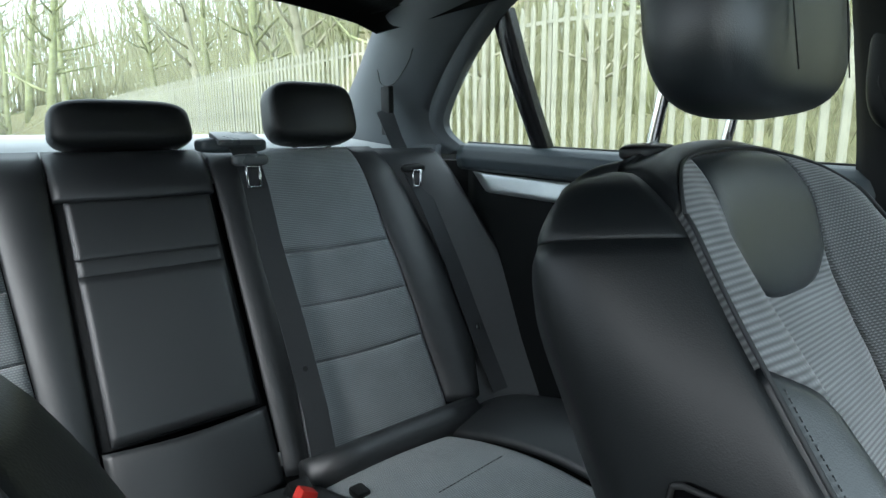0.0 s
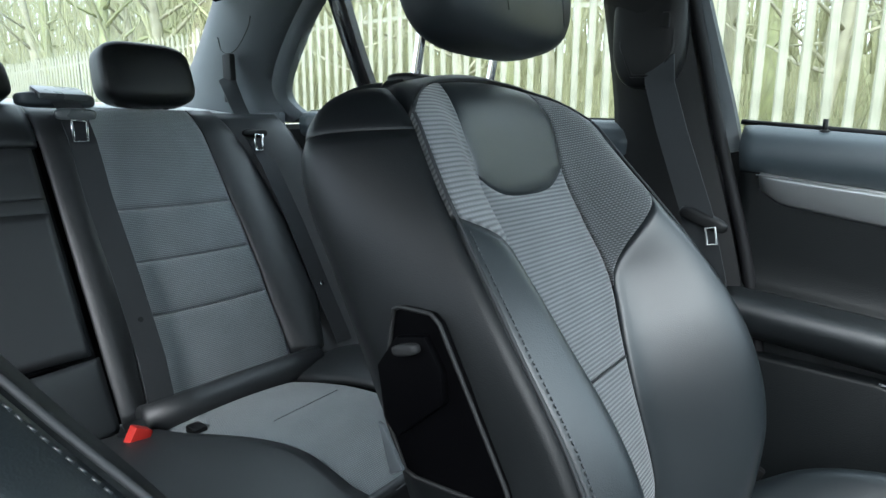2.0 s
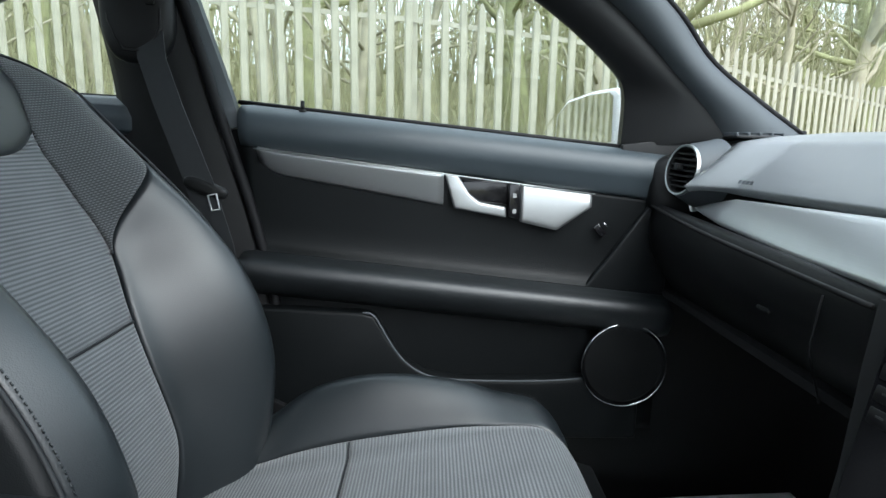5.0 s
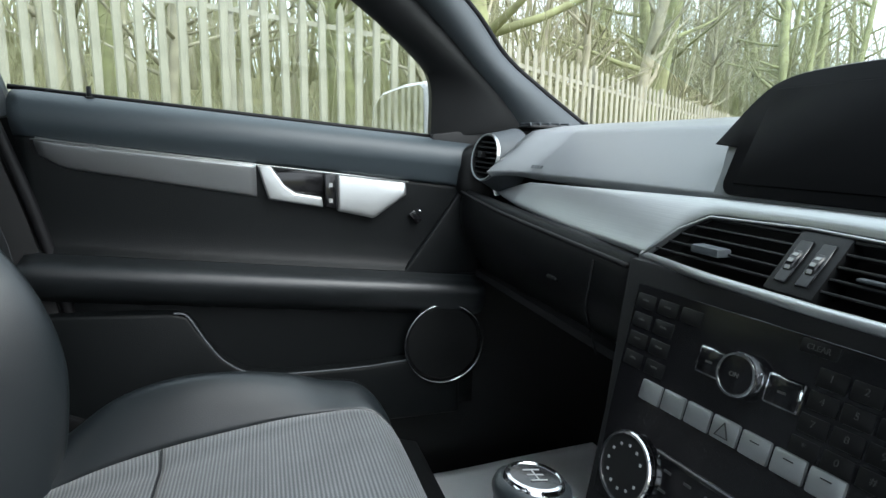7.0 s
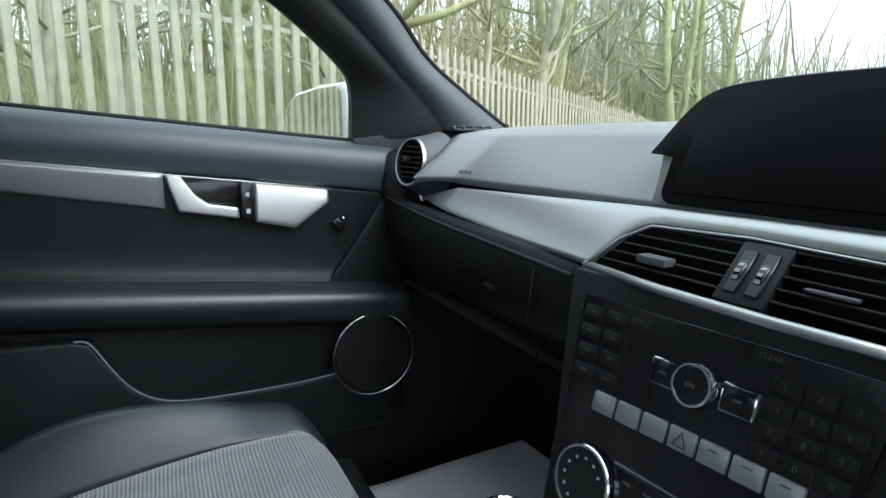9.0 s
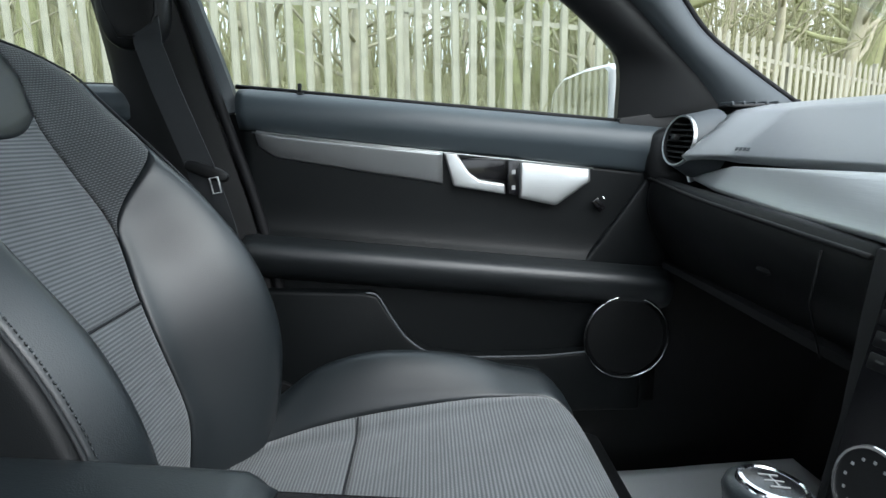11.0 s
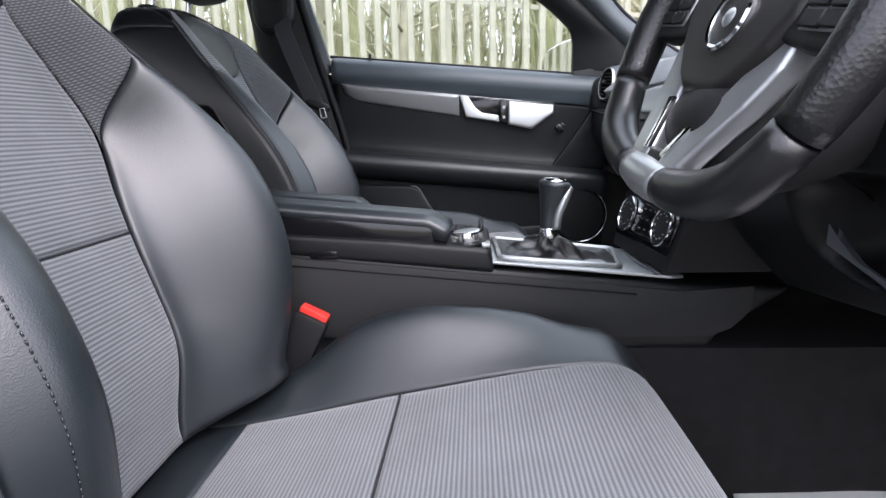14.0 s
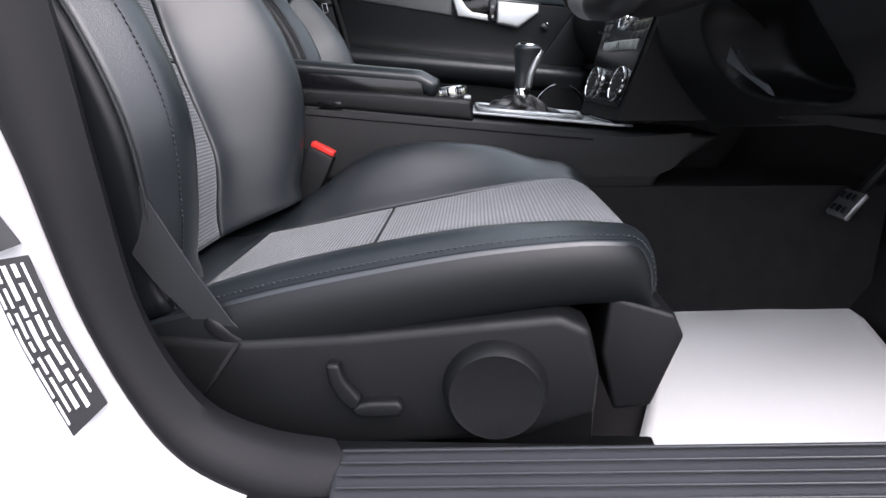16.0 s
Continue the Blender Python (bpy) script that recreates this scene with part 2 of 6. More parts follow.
def smooth1(points, x):
    """A rounded curve through (x, y) pairs (Catmull-Rom by x)."""
    if x <= points[0][0]:
        return points[0][1]
    for k in range(len(points) - 1):
        x0, y0 = points[k]
        x1, y1 = points[k + 1]
        if x <= x1:
            m0 = (y1 - points[max(k - 1, 0)][1]) / (x1 - points[max(k - 1, 0)][0])
            e = points[min(k + 2, len(points) - 1)]
            m1 = (e[1] - y0) / (e[0] - x0)
            h = x1 - x0
            f = (x - x0) / h
            return (2 * f ** 3 - 3 * f * f + 1) * y0 + (f ** 3 - 2 * f * f + f) * h * m0 + (3 * f * f - 2 * f ** 3) * y1 + (f ** 3 - f * f) * h * m1
    return points[-1][1]


def line1(points, x):
    if x <= points[0][0]:
        return points[0][1]
    for (x0, y0), (x1, y1) in zip(points, points[1:]):
        if x <= x1:
            return lerp(y0, y1, (x - x0) / (x1 - x0))
    return points[-1][1]


def patch(name, f, ns, nt, mat, parent, toward, groove=0.004, width=0.007, skirt=0.012, label="", sides="lrbt", plane=None):
    """An upholstery panel: the surface f(s, t) over the unit square, sunk along its seams and turned in at its edge."""
    P = np.array([[f(i / ns, j / nt) for i in range(ns + 1)] for j in range(nt + 1)], dtype=float)
    du, dv = np.gradient(P, axis=1), np.gradient(P, axis=0)
    N = np.cross(du, dv)
    N /= np.maximum(np.linalg.norm(N, axis=2, keepdims=True), 1e-9)
    mid = N[nt // 2, ns // 2]
    flip = float(np.dot(mid, np.array(toward))) < 0
    if flip:
        N = -N
    ls = np.concatenate([np.zeros((nt + 1, 1)), np.cumsum(np.linalg.norm(np.diff(P, axis=1), axis=2), axis=1)], axis=1)
    lt = np.concatenate([np.zeros((1, ns + 1)), np.cumsum(np.linalg.norm(np.diff(P, axis=0), axis=2), axis=0)], axis=0)
    far = np.full(ls.shape, 9.0)
    d = far
    if "l" in sides:
        d = np.minimum(d, ls)
    if "r" in sides:
        d = np.minimum(d, ls[:, -1:] - ls)
    if "b" in sides:
        d = np.minimum(d, lt)
    if "t" in sides:
        d = np.minimum(d, lt[-1:, :] - lt)
    Q = P - N * (groove * np.exp(-(d / width) ** 1.3))[:, :, None]
    w = ns + 1
    verts = [tuple(v) for v in Q.reshape(-1, 3)]
    half = ls[:, ns // 2][:, None]
    uvs = np.stack([ls - half, lt], axis=2).reshape(-1, 2).tolist()
    if plane:
        uvs = np.stack([P @ np.array(plane[0]), P @ np.array(plane[1])], axis=2).reshape(-1, 2).tolist()
    faces = [(j * w + i, j * w + i + 1, (j + 1) * w + i + 1, (j + 1) * w + i) for j in range(nt) for i in range(ns)]
    ring = [i for i in range(ns)] + [j * w + ns for j in range(nt)] + [nt * w + i for i in range(ns, 0, -1)] + [j * w for j in range(nt, 0, -1)]
    base = len(verts)
    flatN = N.reshape(-1, 3)
    for k in ring:
        verts.append(tuple(np.array(verts[k]) - flatN[k] * skirt))
        uvs.append(uvs[k])
    m = len(ring)
    faces += [(ring[(k + 1) % m], ring[k], base + k, base + (k + 1) % m) for k in range(m)]
    if flip:
        faces = [tuple(reversed(q)) for q in faces]
    return part(name, (verts, faces), mat, parent, label, uvs=uvs)


def box(name, size, at, mat, parent, bevel=0.004, seg=2, turn=None, label="", taper=None):
    """A block with rounded edges."""
    bm = bmesh.new()
    bmesh.ops.create_cube(bm, size=1)
    for v in bm.verts:
        k = 1 if taper is None or v.co.z < 0 else taper
        v.co = Vector((v.co.x * size[0] * k, v.co.y * size[1] * k, v.co.z * size[2]))
    if bevel:
        bmesh.ops.bevel(bm, geom=bm.edges[:], offset=bevel, segments=seg, affect="EDGES", profile=0.6)
    m = Matrix.Translation(at) @ (turn.to_4x4() if turn else Matrix())
    bm.transform(m)
    return sharp(part(name, bm, mat, parent, label), 40)


def prism(name, pts, a, b, mat, parent, bevel=0.003, seg=2, label="", seat=None):
    """A plate of outline pts, given as points in the world, thick along the way b from a to a + b."""
    bm = bmesh.new()
    vs = [bm.verts.new(Vector(p) + Vector(a)) for p in pts]
    f = bm.faces.new(vs)
    r = bmesh.ops.extrude_face_region(bm, geom=[f])
    top = [g for g in r["geom"] if isinstance(g, bmesh.types.BMVert)]
    bmesh.ops.translate(bm, verts=top, vec=Vector(b))
    if bevel:
        bmesh.ops.bevel(bm, geom=bm.edges[:], offset=bevel, segments=seg, affect="EDGES", profile=0.6)
    if seat:
        bm.transform(seat)
    return sharp(part(name, bm, mat, parent, label), 40)


def tube(name, pts, r, mat, parent, n=8, closed=False, label="", flat=None, data_only=False):
    """A round bar along pts; r: one radius or one for each point. flat: (axis, share) squeezes the section."""
    pts = [Vector(p) for p in pts]
    rs = r if isinstance(r, (list, tuple)) else [r] * len(pts)
    verts, faces = [], []
    m = len(pts)
    up = None
    for i, p in enumerate(pts):
        if closed:
            d = pts[(i + 1) % m] - pts[i - 1]
        else:
            d = pts[min(i + 1, m - 1)] - pts[max(i - 1, 0)]
        d.normalize()
        if up is None:
            up = d.orthogonal().normalized()
        up = (up - d * up.dot(d)).normalized()
        side = d.cross(up)
        for k in range(n):
            a = 2 * math.pi * k / n
            verts.append(p + (up * math.cos(a) + side * math.sin(a)) * rs[i])
    for i in range(m if closed else m - 1):
        for k in range(n):
            j = (i + 1) % m
            faces.append((i * n + k, i * n + (k + 1) % n, j * n + (k + 1) % n, j * n + k))
    if not closed:
        faces.append(tuple(range(n - 1, -1, -1)))
        faces.append(tuple((m - 1) * n + k for k in range(n)))
    if data_only:
        return verts, faces
    return part(name, (verts, faces), mat, parent, label)


def lathe(name, profile, m, mat, parent, n=32, label="", crisp=35, cap=True):
    """A turned piece: (radius, height) pairs round the z of the pose m."""
    verts, faces = [], []
    for r, h in profile:
        for k in range(n):
            a = 2 * math.pi * k / n
            verts.append(m @ Vector((r * math.cos(a), r * math.sin(a), h)))
    for i in range(len(profile) - 1):
        for k in range(n):
            faces.append((i * n + k, i * n + (k + 1) % n, (i + 1) * n + (k + 1) % n, (i + 1) * n + k))
    if cap:
        faces.append(tuple(range(n - 1, -1, -1)))
        faces.append(tuple((len(profile) - 1) * n + k for k in range(n)))
    ob = part(name, (verts, faces), mat, parent, label)
    return sharp(ob, crisp)


def ribbon(name, pts, across, thick, mat, parent, label=""):
    """A strap: along pts, as wide as the vectors across (one each, or one for all), thick along its normal."""
    pts = [Vector(p) for p in pts]
    ac = across if isinstance(across, list) else [across] * len(pts)
    verts, faces = [], []
    for i, p in enumerate(pts):
        d = (pts[min(i + 1, len(pts) - 1)] - pts[max(i - 1, 0)]).normalized()
        w = Vector(ac[i])
        nrm = d.cross(w).normalized() * thick
        verts += [p - w / 2 - nrm / 2, p + w / 2 - nrm / 2, p + w / 2 + nrm / 2, p - w / 2 + nrm / 2]
    for i in range(len(pts) - 1):
        for k in range(4):
            faces.append((i * 4 + k, i * 4 + (k + 1) % 4, i * 4 + 4 + (k + 1) % 4, i * 4 + 4 + k))
    faces += [(3, 2, 1, 0), tuple(len(verts) - 4 + k for k in range(4))]
    return sharp(part(name, (verts, faces), mat, parent, label), 50)


def spline(pts, n):
    """n points along a smooth curve through pts (Catmull-Rom)."""
    pts = [Vector(p) for p in pts]
    ext = [pts[0] * 2 - pts[1]] + pts + [pts[-1] * 2 - pts[-2]]
    out = []
    for i in range(n):
        u = i / (n - 1) * (len(pts) - 1)
        k = min(int(u), len(pts) - 2)
        f = u - k
        a, b, c, d = ext[k:k + 4]
        out.append(0.5 * ((2 * b) + (c - a) * f + (2 * a - 5 * b + 4 * c - d) * f * f + (3 * b - a - 3 * c + d) * f ** 3))
    return out


def band(name, edge_a, edge_b, bulge, thick, mat, parent, n=24, m=8, label=""):
    """A trim panel stretched between two edge lines, bulging by the vector bulge in its middle, with a thickness."""
    A, B = spline(edge_a, n + 1), spline(edge_b, n + 1)
    bulge, thick = Vector(bulge), Vector(thick)
    verts, faces = [], []
    for i in range(n + 1):
        for j in range(m + 1):
            k = j / m
            verts.append(A[i].lerp(B[i], k) + bulge * (1 - (2 * k - 1) ** 2))
    c = len(verts)
    verts += [v + thick for v in verts]
    w = m + 1
    for i in range(n):
        for j in range(m):
            q = (i * w + j, i * w + j + 1, (i + 1) * w + j + 1, (i + 1) * w + j)
            faces += [q, tuple(c + k for k in reversed(q))]
    for i in range(n):
        for j in (0, m):
            faces.append((i * w + j, (i + 1) * w + j, c + (i + 1) * w + j, c + i * w + j))
    for j in range(m):
        for i in (0, n):
            faces.append((i * w + j, i * w + j + 1, c + i * w + j + 1, c + i * w + j))
    bm = bmesh.new()
    vs = [bm.verts.new(v) for v in verts]
    for q in faces:
        bm.faces.new([vs[k] for k in q])
    return sharp(part(name, bm, mat, parent, label), 50)


def lettering(name, text, size, m, mat, parent, thick=0.0003):
    cu = bpy.data.curves.new(name, "FONT")
    cu.body, cu.size, cu.extrude, cu.align_x, cu.align_y = text, size, thick, "CENTER", "CENTER"
    tmp = new(name + "_curve", cu)
    me = bpy.data.meshes.new_from_object(tmp.evaluated_get(bpy.context.evaluated_depsgraph_get()))
    bpy.data.objects.remove(tmp)
    me.transform(m)
    me.materials.append(mat)
    ob = new(name, me)
    ob.name = name
    ob.parent = parent
    ob.matrix_parent_inverse = Matrix.Translation(-ORIGIN.get(parent, Vector((0, 0, 0))))
    return ob

# ---- front seats ----
RECLINE = radians(19.5)
HIGH = 0.594
S_UP = Vector((0, math.sin(RECLINE), math.cos(RECLINE)))
S_OUT = Vector((0, -math.cos(RECLINE), math.sin(RECLINE)))
BACK_FOOT = Vector((0, -0.0708, 0.50))
EVEN_BACK = [(0.0, 0.226), (0.12, 0.238), (0.26, 0.238), (0.34, 0.232), (0.42, 0.214), (0.50, 0.190), (0.54, 0.176), (0.57, 0.160), (0.594, 0.128)]
NARROW_BACK = [(0.0, 0.230), (0.12, 0.246), (0.26, 0.244), (0.34, 0.218), (0.40, 0.188), (0.44, 0.169), (0.50, 0.147), (0.54, 0.126), (0.57, 0.106), (0.594, 0.074)]
DOOR_BACK = [(0.0, 0.248), (0.12, 0.274), (0.26, 0.270), (0.34, 0.246), (0.42, 0.216), (0.50, 0.190), (0.54, 0.176), (0.57, 0.160), (0.594, 0.128)]
SIDE_HALF = [(0.0, 0.238), (0.12, 0.244), (0.40, 0.244), (0.47, 0.244), (0.52, 0.240), (0.55, 0.230), (0.575, 0.206), (0.594, 0.160)]
SHAPE = {"half": EVEN_BACK}
BACK_BOLSTER = [(0.0, 0.056), (0.05, 0.080), (0.12, 0.106), (0.19, 0.115), (0.26, 0.110), (0.34, 0.088), (0.42, 0.058), (0.47, 0.038), (0.52, 0.020), (0.56, 0.008), (0.594, 0.0)]
DOOR_BOLSTER = [(0.0, 0.070), (0.05, 0.100), (0.12, 0.130), (0.20, 0.134), (0.27, 0.118), (0.34, 0.088), (0.42, 0.056), (0.47, 0.036), (0.52, 0.020), (0.594, 0.0)]
BACK_INNER = [(0.0, 0.080), (0.10, 0.096), (0.20, 0.098), (0.26, 0.106), (0.33, 0.125), (0.37, 0.122), (0.42, 0.106), (0.47, 0.090), (0.53, 0.096), (0.594, 0.084)]


def back_roll(h):
    k = max(0.0, (h - 0.52) / (HIGH - 0.52))
    return 1 - math.sqrt(max(0.0, 1 - min(1, k) ** 2))


def back_front(u, h):
    """A point on the front of the backrest: u from edge to edge (-1 to 1), h metres up it."""
    a = abs(u)
    by_door = SHAPE["out"] * u > 0
    half = smooth1(SHAPE["half"] if by_door else SHAPE["tunnel"], h)
    k = smooth1(BACK_INNER, h) / half
    if by_door and SHAPE["out"] < 0:
        d = smooth1(DOOR_BOLSTER, h) * (1.08 * ramp(a, k * 0.95, 0.82) - 0.20 * ramp(a, 0.84, 1.0))
    else:
        d = smooth1(BACK_BOLSTER, h) * ((1.04 if by_door else 1.14) * ramp(a, k * 0.95, 0.84) - 0.14 * ramp(a, 0.84, 1.0))
    d += 0.012 * math.sin(math.pi * min(1, h / 0.4)) * (1 - a * a) - 0.030 * (1 - ramp(h, -0.02, 0.10)) * (1 - ramp(a, 0.3, 0.7)) - 0.050 * back_roll(min(HIGH, h + 0.012 * a * a * ramp(h, 0.50, 0.56)))
    h += 0.012 * (1 - a * a) * ramp(h, 0.48, HIGH)
    return BACK_FOOT + S_UP * h + S_OUT * d + Vector((u * half, 0, 0))


def seat_back_point(sign, s, h):
    e = back_front(sign, h)
    deep = smooth1([(0.0, 0.080), (0.25, 0.088), (0.42, 0.108), (0.50, 0.116), (0.55, 0.112), (0.594, 0.085)], h)
    d = lerp((e - BACK_FOOT).dot(S_OUT), -deep, s)
    wide = max(abs(e.x) + (0.026 if SHAPE["out"] < 0 < sign else 0.003), smooth1(SIDE_HALF, h) if SHAPE["out"] > 0 else 0) - abs(e.x)
    swell = wide * math.sin(math.pi / 2 * min(1, s * 1.7)) - 0.045 * ramp(s, 0.55, 1.1) ** 1.4
    p = BACK_FOOT + S_UP * (h - 0.045 * s ** 3 * ramp(h, 0.42, HIGH)) + S_OUT * d
    p.x = e.x + sign * swell
    return p


def bolster_top(k):
    """Height at which the leather side bolster ends, k from the insert (0) to the outer edge (1)."""
    return lerp(0.326, 0.440, k ** 0.62)


SEAT_Z = [(-0.58, 0.548), (-0.50, 0.541), (-0.30, 0.501), (-0.09, 0.462), (0.02, 0.452)]
SEAT_BOLSTER = [(-0.58, 0.004), (-0.505, 0.020), (-0.45, 0.046), (-0.37, 0.072), (-0.30, 0.084), (-0.225, 0.076), (-0.16, 0.042), (-0.10, 0.018), (-0.03, 0.010)]
DOOR_CUSHION = [(-0.58, 0.004), (-0.50, 0.024), (-0.38, 0.040), (-0.24, 0.040), (-0.12, 0.026), (-0.03, 0.016)]
SEAT_HALF = [(-0.58, 0.226), (-0.50, 0.246), (-0.30, 0.254), (-0.05, 0.245)]
SEAT_LENGTH, ROLL = 0.50, 0.055
EDGE_TUNNEL, EDGE_DOOR = 0.58, 0.64


def seat_top(u, l):
    """A point on the cushion: u across, l metres forward from its rear edge, over the front edge and down."""
    a = abs(u)
    y = -0.04 - min(l, SEAT_LENGTH)
    low = SHAPE["out"] < 0 and u < 0
    z = smooth1(SEAT_Z, y) + SHAPE["lift"]
    z += smooth1(DOOR_CUSHION if low else SEAT_BOLSTER, y) * (ramp(a, 0.55, 0.86) - 0.30 * ramp(a, 0.88, 1.0))
    half = smooth1(SEAT_HALF, y)
    if l > SEAT_LENGTH:
        k = (l - SEAT_LENGTH) / ROLL
        if k < math.pi / 2:
            y, z = y - ROLL * math.sin(k) * (1 - 0.35 * a ** 4), z - ROLL * (1 - math.cos(k))
        else:
            y, z = y - ROLL * (1 - 0.35 * a ** 4) + (k - math.pi / 2) * 0.012, z - ROLL - (k - math.pi / 2) * ROLL
        half -= 0.018 * min(1, k)
    return Vector((u * half, y + SHAPE["shift"], z))


def superblock(name, at, size, power, mat, parent, turn=None, label="", n=36, m=24, squeeze=0.0):
    """A padded block: a rounded superellipsoid, narrower towards its top by squeeze."""
    def sg(v, p):
        return math.copysign(abs(v) ** p, v)
    verts, faces = [], []
    e = 2 / power
    for j in range(m + 1):
        b = -math.pi / 2 + math.pi * j / m
        for i in range(n):
            a = 2 * math.pi * i / n
            p = Vector((sg(math.cos(b), e) * sg(math.cos(a), e), sg(math.cos(b), e) * sg(math.sin(a), e), sg(math.sin(b), e)))
            k = 1 - squeeze * (p.z + 1) / 2
            p = Vector((p.x * size[0] / 2 * k, p.y * size[1] / 2, p.z * size[2] / 2))
            verts.append((turn @ p if turn else p) + Vector(at))
    for j in range(m):
        for i in range(n):
            faces.append((j * n + i, j * n + (i + 1) % n, (j + 1) * n + (i + 1) % n, (j + 1) * n + i))
    bm = bmesh.new()
    vs = [bm.verts.new(v) for v in verts]
    for q in faces:
        bm.faces.new([vs[k] for k in q])
    bmesh.ops.remove_doubles(bm, verts=bm.verts[:], dist=0.0004)
    return part(name, bm, mat, parent, label)


def stitches(name, line, gap, size, mat, parent, label=""):
    """A row of short thread stitches along a line of points, as one mesh."""
    verts, faces = [], []
    acc, step = 0.0, 0
    for p, q in zip(line, line[1:]):
        d = q - p
        ln = d.length
        while acc < ln:
            a = p + d * (acc / ln)
            v, f = tube("", [a, a + d.normalized() * gap * 0.62], size, None, None, n=4, data_only=True)
            b = len(verts)
            verts += v
            faces += [tuple(b + k for k in q2) for q2 in f]
            acc += gap
        acc -= ln
    return part(name, (verts, faces), mat, parent, label)


def front_seat(cx, y0, out, label, half, tunnel, shift, lift, seam):
    """A front seat; out: +1 where the door is on its +x side, -1 on the other."""
    SHAPE["half"], SHAPE["tunnel"], SHAPE["lift"], SHAPE["shift"], SHAPE["out"] = half, tunnel, lift, shift, out
    t = thing("car_seat", (cx, y0, 0), label, "car seat", "front seats", local=True)
    fwd = (0, -1, 0.3)
    bib_low = lambda k: 0.455 + 0.028 * abs(2 * k - 1) ** 3

    def share(sg, h):
        """Where the insert ends, as a share of the half width on that side."""
        return smooth1(BACK_INNER, h) / smooth1(half if sg * out > 0 else tunnel, h)

    def across(s, h):
        u = 2 * s - 1
        return back_front(u * share(u, h), h)

    cap_low = lambda s: 0.520 + 0.046 * s
    top_seam = lambda u: 0.578 - 0.042 * abs(u) ** 5
    # backrest panels
    patch("backrest_insert", lambda s, q: across(s, lerp(seam, bib_low(s), q)), 36, 36, CLOTH, t, fwd, plane=((1, 0, 0), S_UP), groove=0.004, label="grey ribbed cloth panel")
    patch("lower_backrest_insert", lambda s, q: across(s, lerp(-0.02, seam, q)), 36, 30, CLOTH, t, fwd, plane=((1, 0, 0), S_UP), groove=0.004, label="grey ribbed cloth panel")
    patch("shoulder_pad", lambda s, q: across(s, lerp(bib_low(s), top_seam((2 * s - 1) * 0.55), q)), 30, 28, LEATHER, t, fwd, groove=0.003, label="smooth black leather pad between the shoulders")
    for sg in (-1, 1):
        patch("shoulder_cloth", lambda s, q: back_front(sg * lerp(share(sg, lerp(bolster_top(s), 0.57, q)), 0.975, s), lerp(bolster_top(s), top_seam(lerp(0.55, 0.985, s)), q)),
              26, 40, CLOTH_SIDE if sg == out or out < 0 else CLOTH, t, fwd, plane=((1, 0, 0), S_UP), groove=0.0012 if sg == out or out < 0 else 0.0005, width=0.004, label="grey mesh cloth")
        patch("backrest_bolster", lambda s, q: back_front(sg * lerp(share(sg, q * bolster_top(s)), 0.985, s), lerp(-0.02, bolster_top(s), q)),
              30, 48, LEATHER, t, fwd, groove=0.0022, width=0.005)
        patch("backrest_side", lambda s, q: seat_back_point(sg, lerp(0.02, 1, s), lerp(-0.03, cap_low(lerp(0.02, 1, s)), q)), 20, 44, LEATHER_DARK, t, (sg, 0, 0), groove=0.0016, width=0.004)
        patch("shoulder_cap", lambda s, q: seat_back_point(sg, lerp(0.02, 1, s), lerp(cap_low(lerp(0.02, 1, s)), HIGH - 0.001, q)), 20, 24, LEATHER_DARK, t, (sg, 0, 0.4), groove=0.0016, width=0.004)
        tube("piping", [back_front(sg * 0.997, h * HIGH / 60) + S_OUT * 0.001 for h in range(-2, 55)], 0.0016, STITCH, t, 6)
        stitches("seam_stitching", [back_front(sg * (0.965 if sg != out or out > 0 else 0.89), h * HIGH / 60) + S_OUT * 0.0012 for h in range(0, 44)], 0.0052, 0.0006, LEATHER, t)
    patch("top_roll", lambda s, q: back_front((2 * s - 1) * 0.985, lerp(top_seam((2 * s - 1) * 0.985), HIGH - 0.001, q)), 40, 10, LEATHER_DARK, t, (0, 0, 1), groove=0.001, width=0.003)
    tube("top_piping", [back_front(u / 24, top_seam(u / 24)) + S_OUT * 0.001 for u in range(-24, 25)], 0.0014, STITCH, t, 6)
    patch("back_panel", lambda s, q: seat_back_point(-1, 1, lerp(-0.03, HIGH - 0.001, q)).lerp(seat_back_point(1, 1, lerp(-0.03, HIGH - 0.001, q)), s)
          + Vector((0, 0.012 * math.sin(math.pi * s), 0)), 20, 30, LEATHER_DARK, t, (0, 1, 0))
    tube("insert_seam", [across(k / 20, seam) - S_OUT * 0.0028 for k in range(21)], 0.0015, STITCH, t, 6)
    # headrest
    tilt = Matrix.Rotation(radians(-8), 3, "X")
    hc = Vector((-0.004, 0.140, 1.174))
    head = superblock("headrest", hc, (0.258, 0.105, 0.200), 3.4, LEATHER, t, tilt, "black leather headrest", squeeze=0.10)
    for sg in (-0.062, 0.062):
        tube("headrest_seam", [hc + tilt @ Vector((sg * lerp(0.9, 1.1, (k + 1) / 2), -0.0530, 0.004 + 0.088 * k)) for k in (-0.9, -0.3, 0.3, 0.9)], 0.0006, LEATHER_DARK, head, 5)
    for px in (-0.070, 0.070):
        tube("headrest_post", [(px, 0.190, 1.03), (px, 0.186, 1.05), (px, 0.176, 1.10), (px, 0.160, 1.15)], 0.0055, CHROME, t, 10, label="chrome post")
        superblock("post_collar", (px - 0.004, 0.186, 1.046), (0.062, 0.034, 0.016), 3, PLASTIC, t)
    # cushion panels

    def side_of(s):
        """Across the insert, from the tunnel's side to the door's."""
        return out * lerp(-EDGE_TUNNEL, EDGE_DOOR, s)

    full = SEAT_LENGTH + ROLL * math.pi / 2 + 0.012
